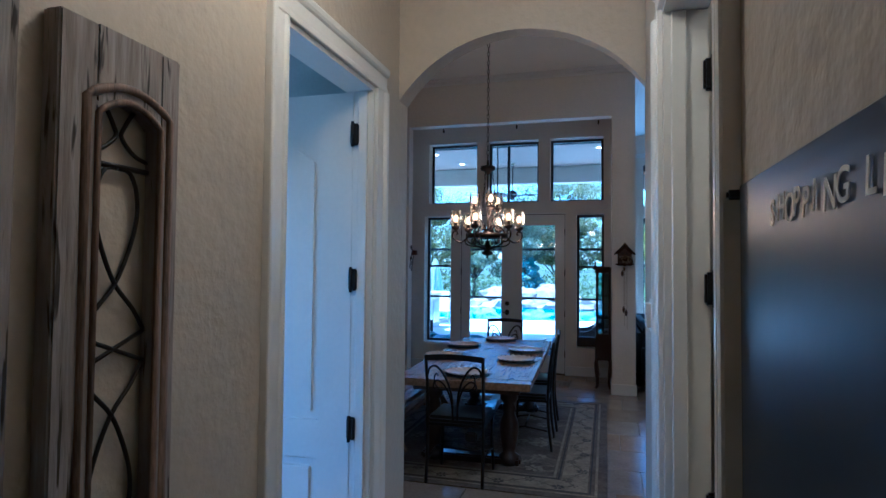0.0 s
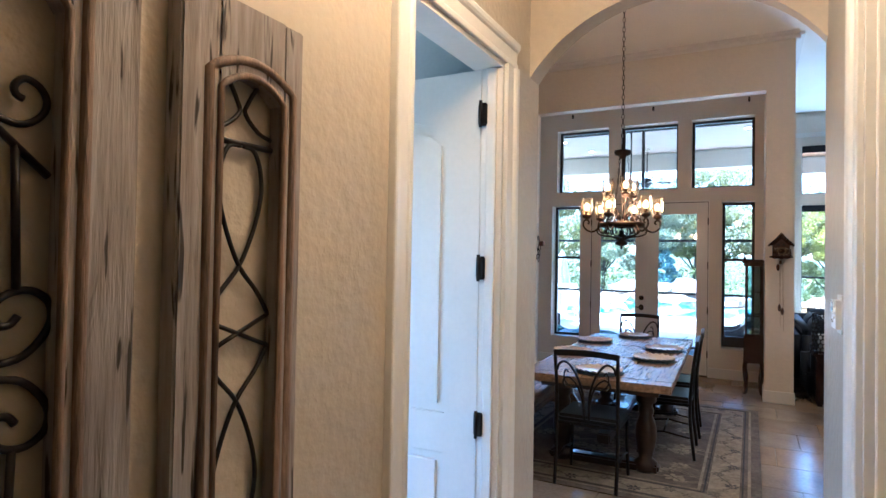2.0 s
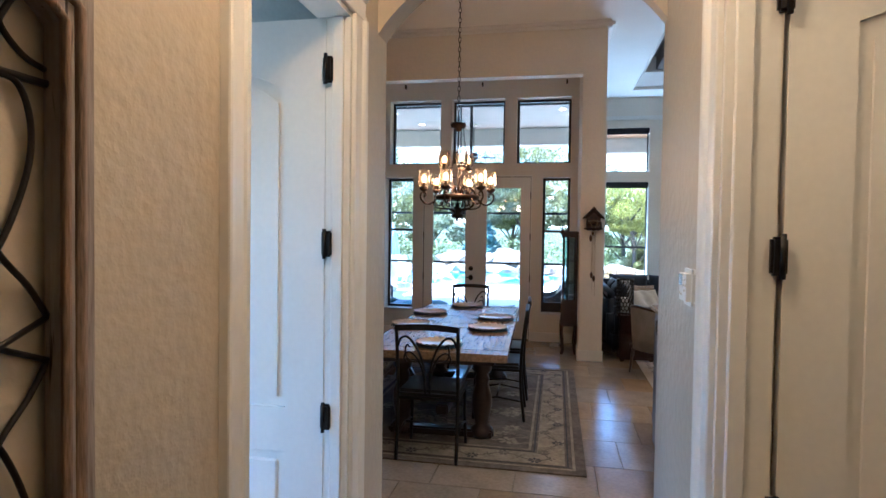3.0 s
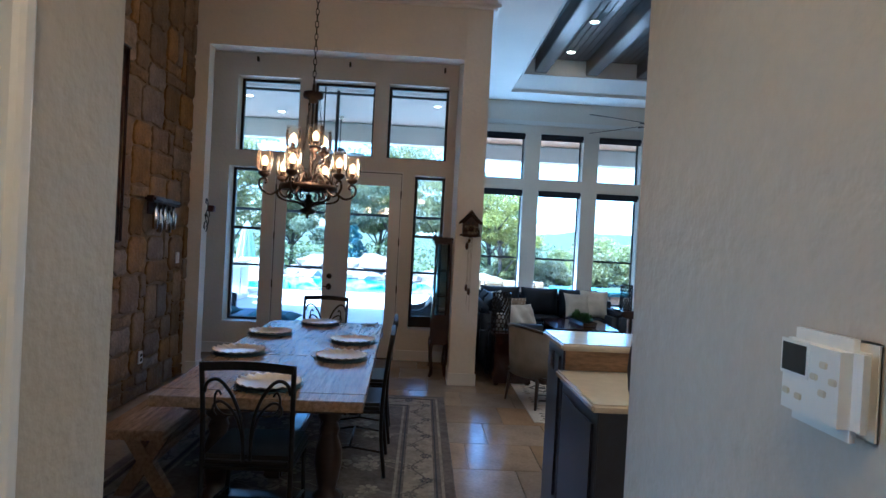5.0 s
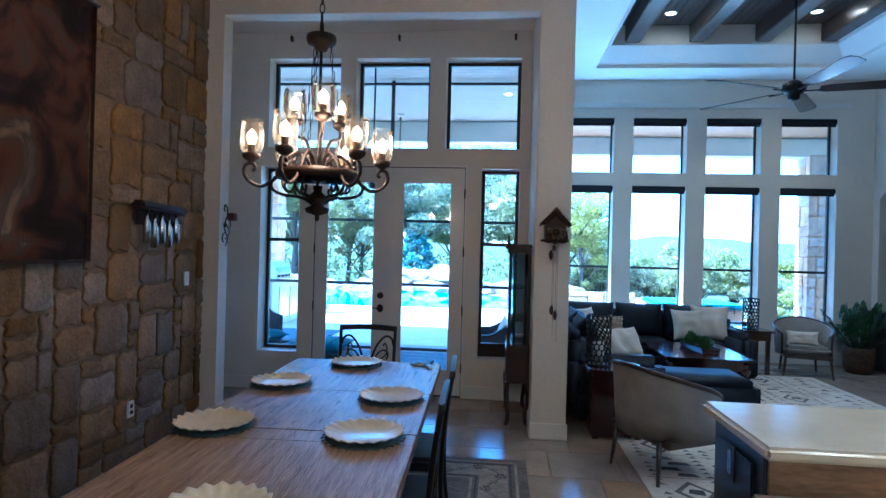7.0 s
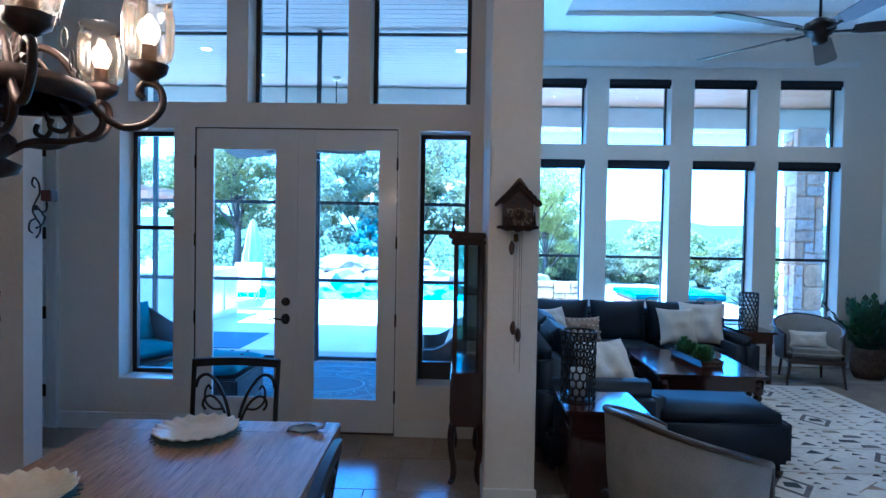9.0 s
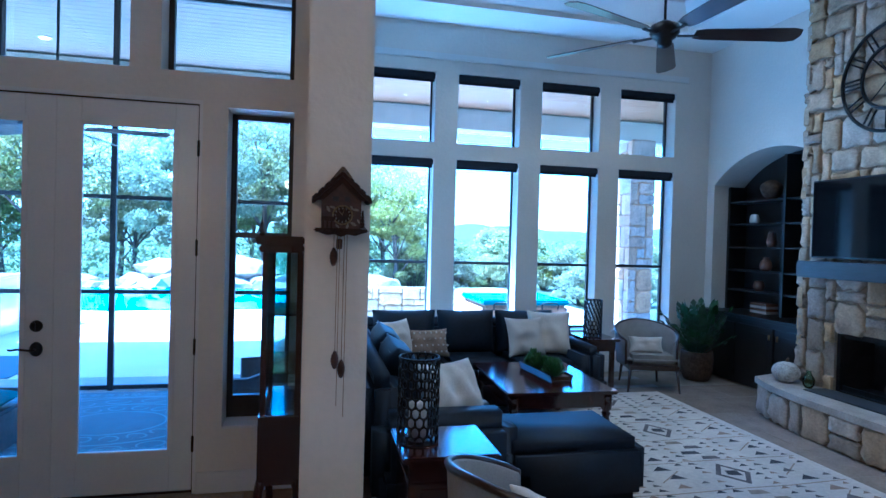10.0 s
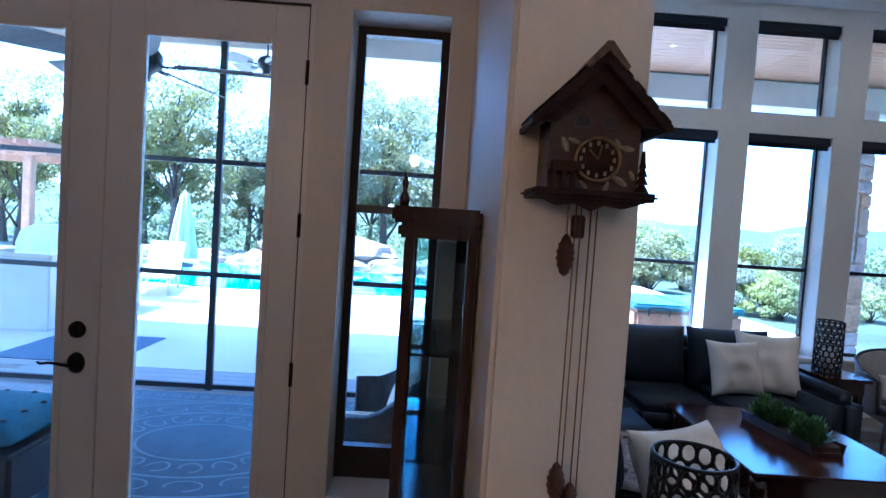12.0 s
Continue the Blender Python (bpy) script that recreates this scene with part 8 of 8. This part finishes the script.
# rounded shrubs on the slope outside the living room
def shrub_kind(seed, material, label):
    rnd = random.Random(seed)
    t = thing("shrub", (0, 0, -300), label, "shrub", "shrubs on the slope")
    bm = bmesh.new()
    cs, rs = [], []
    for k in range(13):
        a, u = 2.4 * k, (k + 0.5) / 13
        e = (1.05 * u ** 0.6 * math.cos(a), 1.05 * u ** 0.6 * math.sin(a), 0.5 + 1.5 * (1 - u) + rnd.uniform(-0.2, 0.3))
        tube(bm, [(0.1 * math.cos(a), 0.1 * math.sin(a), 0), (0.5 * e[0], 0.5 * e[1], 0.6 * e[2]), e], 0.035, 5, 0.01)
        cs.append(e)
        rs.append(rnd.uniform(0.34, 0.62))
    part("stems", bm, M["bark"], t)
    o = new("crown", leaf_mesh("crown", cs, rs, 5200, 0.062, material, seed))
    o.parent = t
    return t


kinds = [shrub_kind(31, M["shrub_leaf"], "rounded green juniper shrub"), shrub_kind(32, M["foliage"], "loose olive-green oak shrub"), shrub_kind(33, M["shrub_leaf"], "spreading pale green shrub")]
rnd = random.Random(64)
used = set()
for k in range(34):
    row = k % 3
    y = (21.5, 26.5, 33.0)[row] + rnd.uniform(-1.2, 1.2)
    x = 0.3 + (y - 6) * math.tan(radians(9 + 31 * (k // 3) / 11 + rnd.uniform(-1.5, 1.5)))
    if x < 7.6 and y < 26:
        y = 26.3 + rnd.uniform(0, 0.8)
    m = pose(x, y, -0.28, 0, 0, rnd.uniform(0, 360)) @ Matrix.Scale((0.55, 0.72, 0.95)[row] * rnd.uniform(0.8, 1.2), 4)
    kind = kinds[k % 3]
    if kind in used:
        copy_thing(kind, m).matrix_basis = m
    else:
        kind.matrix_basis = m
        used.add(kind)
# blue spruce
sp = thing("spruce_tree", (-3.4, 26.4, -0.2), "young blue spruce beyond the pool", "tree")
part("trunk", lathe([(0.09, 0), (0.02, 2.9)], 8), M["bark"], sp)
cs = [(0.9 * (1 - k / 40) * math.cos(k * 2.4), 0.9 * (1 - k / 40) * math.sin(k * 2.4), 0.4 + 2.8 * k / 40) for k in range(40)]
o = new("crown", leaf_mesh("crown", cs, [0.36 * (1.05 - k / 44) for k in range(40)], 6000, 0.07, M["spruce"], 9))
o.parent = sp
# shrubs and far woods
rg = np.random.default_rng(3)
cs, rs = [], []
for k in range(420):
    x = rg.uniform(-40, 60)
    y = 27 + 34 * rg.random() ** 1.3
    if x < 4 and y < 31 and rg.random() < 0.6:
        continue
    cs.append((x, y, -0.25 - max(0, (y - 34) * 0.16) + rg.uniform(0.3, 1.3)))
    rs.append(rg.uniform(0.7, 1.5))
o = new("shrubs", leaf_mesh("shrubs", cs, rs, 110000, 0.085, M["foliage2"], 4))
tagged(o, "dense green shrubs beyond the garden", "shrubs", kind="stuff")
cs, rs = [], []
for k in range(1500):
    a, d = rg.uniform(-1.2, 1.0), 70 + 500 * rg.random() ** 1.5
    x, y = d * math.sin(a), 10 + d * math.cos(a)
    h = -0.25 - min(14, max(0, (y - 34) * 0.16))
    if d > 140:
        h += (d - 140) * 0.05 * (0.55 + 0.6 * noise.noise((x / 260, y / 260, 1))) + 6 * noise.noise((x / 90, y / 90, 4))
    cs.append((x, y, h + 2))
    rs.append(rg.uniform(2.5, 5.0))
o = new("woods", leaf_mesh("woods", cs, rs, 60000, 0.8, M["foliage2"], 6))
tagged(o, "far wooded hills of mixed green trees", "woods", kind="stuff")

lay_stones(stone_backing, NICHE_Y - ARCH_Y1, CEIL, 0.116, 5, pose(STONE_X - 0.02, ARCH_Y1, 0), M["stone"], 0.014, wide=(2, 4), tall=(1, 3))
FACE = Matrix.Translation((FX + 0.03, FY1, 0)) @ Euler((0, 0, math.pi)).to_matrix().to_4x4()
lay_stones(fp, FY1 - FY0, CEIL, 0.10, 9, FACE, M["stone2"], 0.034, skip=lambda y, z, w, h: (FY1 - y - w < 9.70 and FY1 - y > 8.33 and z + h > 0.40 and z < 0.88) or z + h < 0.4, wide=(1, 4), tall=(1, 3))
lay_stones(fp, 0.5, CEIL, 0.12, 14, Matrix.Translation((LR_X - 0.01, FY1 - 0.03, 0)) @ Euler((0, 0, math.pi / 2)).to_matrix().to_4x4(), M["stone2"], 0.04, wide=(2, 4), tall=(1, 3))
ho = hearth_outline(-0.02)
for (xa, ya), (xb, yb) in zip(ho[1:], ho[2:]):
    L = math.hypot(xb - xa, yb - ya)
    ang = math.atan2(yb - ya, xb - xa)
    lay_stones(fp, L, 0.30, 0.15, int(L * 100), Matrix.Translation((xb, yb, 0)) @ Euler((0, 0, ang + math.pi / 2)).to_matrix().to_4x4(), M["stone2"], 0.03, wide=(1, 3), tall=(1, 2))

# ---- floor tiles ----
TILE = 0.53
_tm = {}


def tile_mesh(w):
    key = round(w, 3)
    if key not in _tm:
        _tm[key] = mesh_of("tile", boxes((0.003, w - 0.003, 0.003, TILE - 0.003, -0.012, 0.0), r=0.002, seg=1), M["tile"])
    return _tm[key]


floor = solid("floor", boxes((-6, 8, -2.2, 12.45, -0.011, -0.009)), M["grout"], "polished tan travertine floor tiles in offset rows", "floor", "structure")
far_tiles = bmesh.new()
for j in range(-4, 20):
    y0 = 4.51 - 7 * TILE + j * TILE
    off = ((j * 0.37) % 1) * TILE + 0.09
    for i in range(-8, 12):
        x0 = off + i * TILE
        if x0 > LR_X + 0.4 or x0 + TILE < STONE_X - 0.1 or y0 > LR_Y or y0 < -1.7:
            continue
        if y0 < 2.2 and not (HL - 0.6 < x0 < HR + 0.6):
            continue
        if -0.95 < x0 < 2.4 and y0 > 1.6 and y0 < 9.3 or -3.2 < x0 < 2 and 7.5 < y0 < 9.3:
            o = new("tile", tile_mesh(TILE))
            o.parent = floor
            o.location = (x0, y0, 0)
        else:
            box(far_tiles, x0 + 0.003, x0 + TILE - 0.003, y0 + 0.003, y0 + TILE - 0.003, -0.012, 0.0)
o = part("tiles_beyond", far_tiles, M["tile"], floor)
tagged(o, kind="stuff")
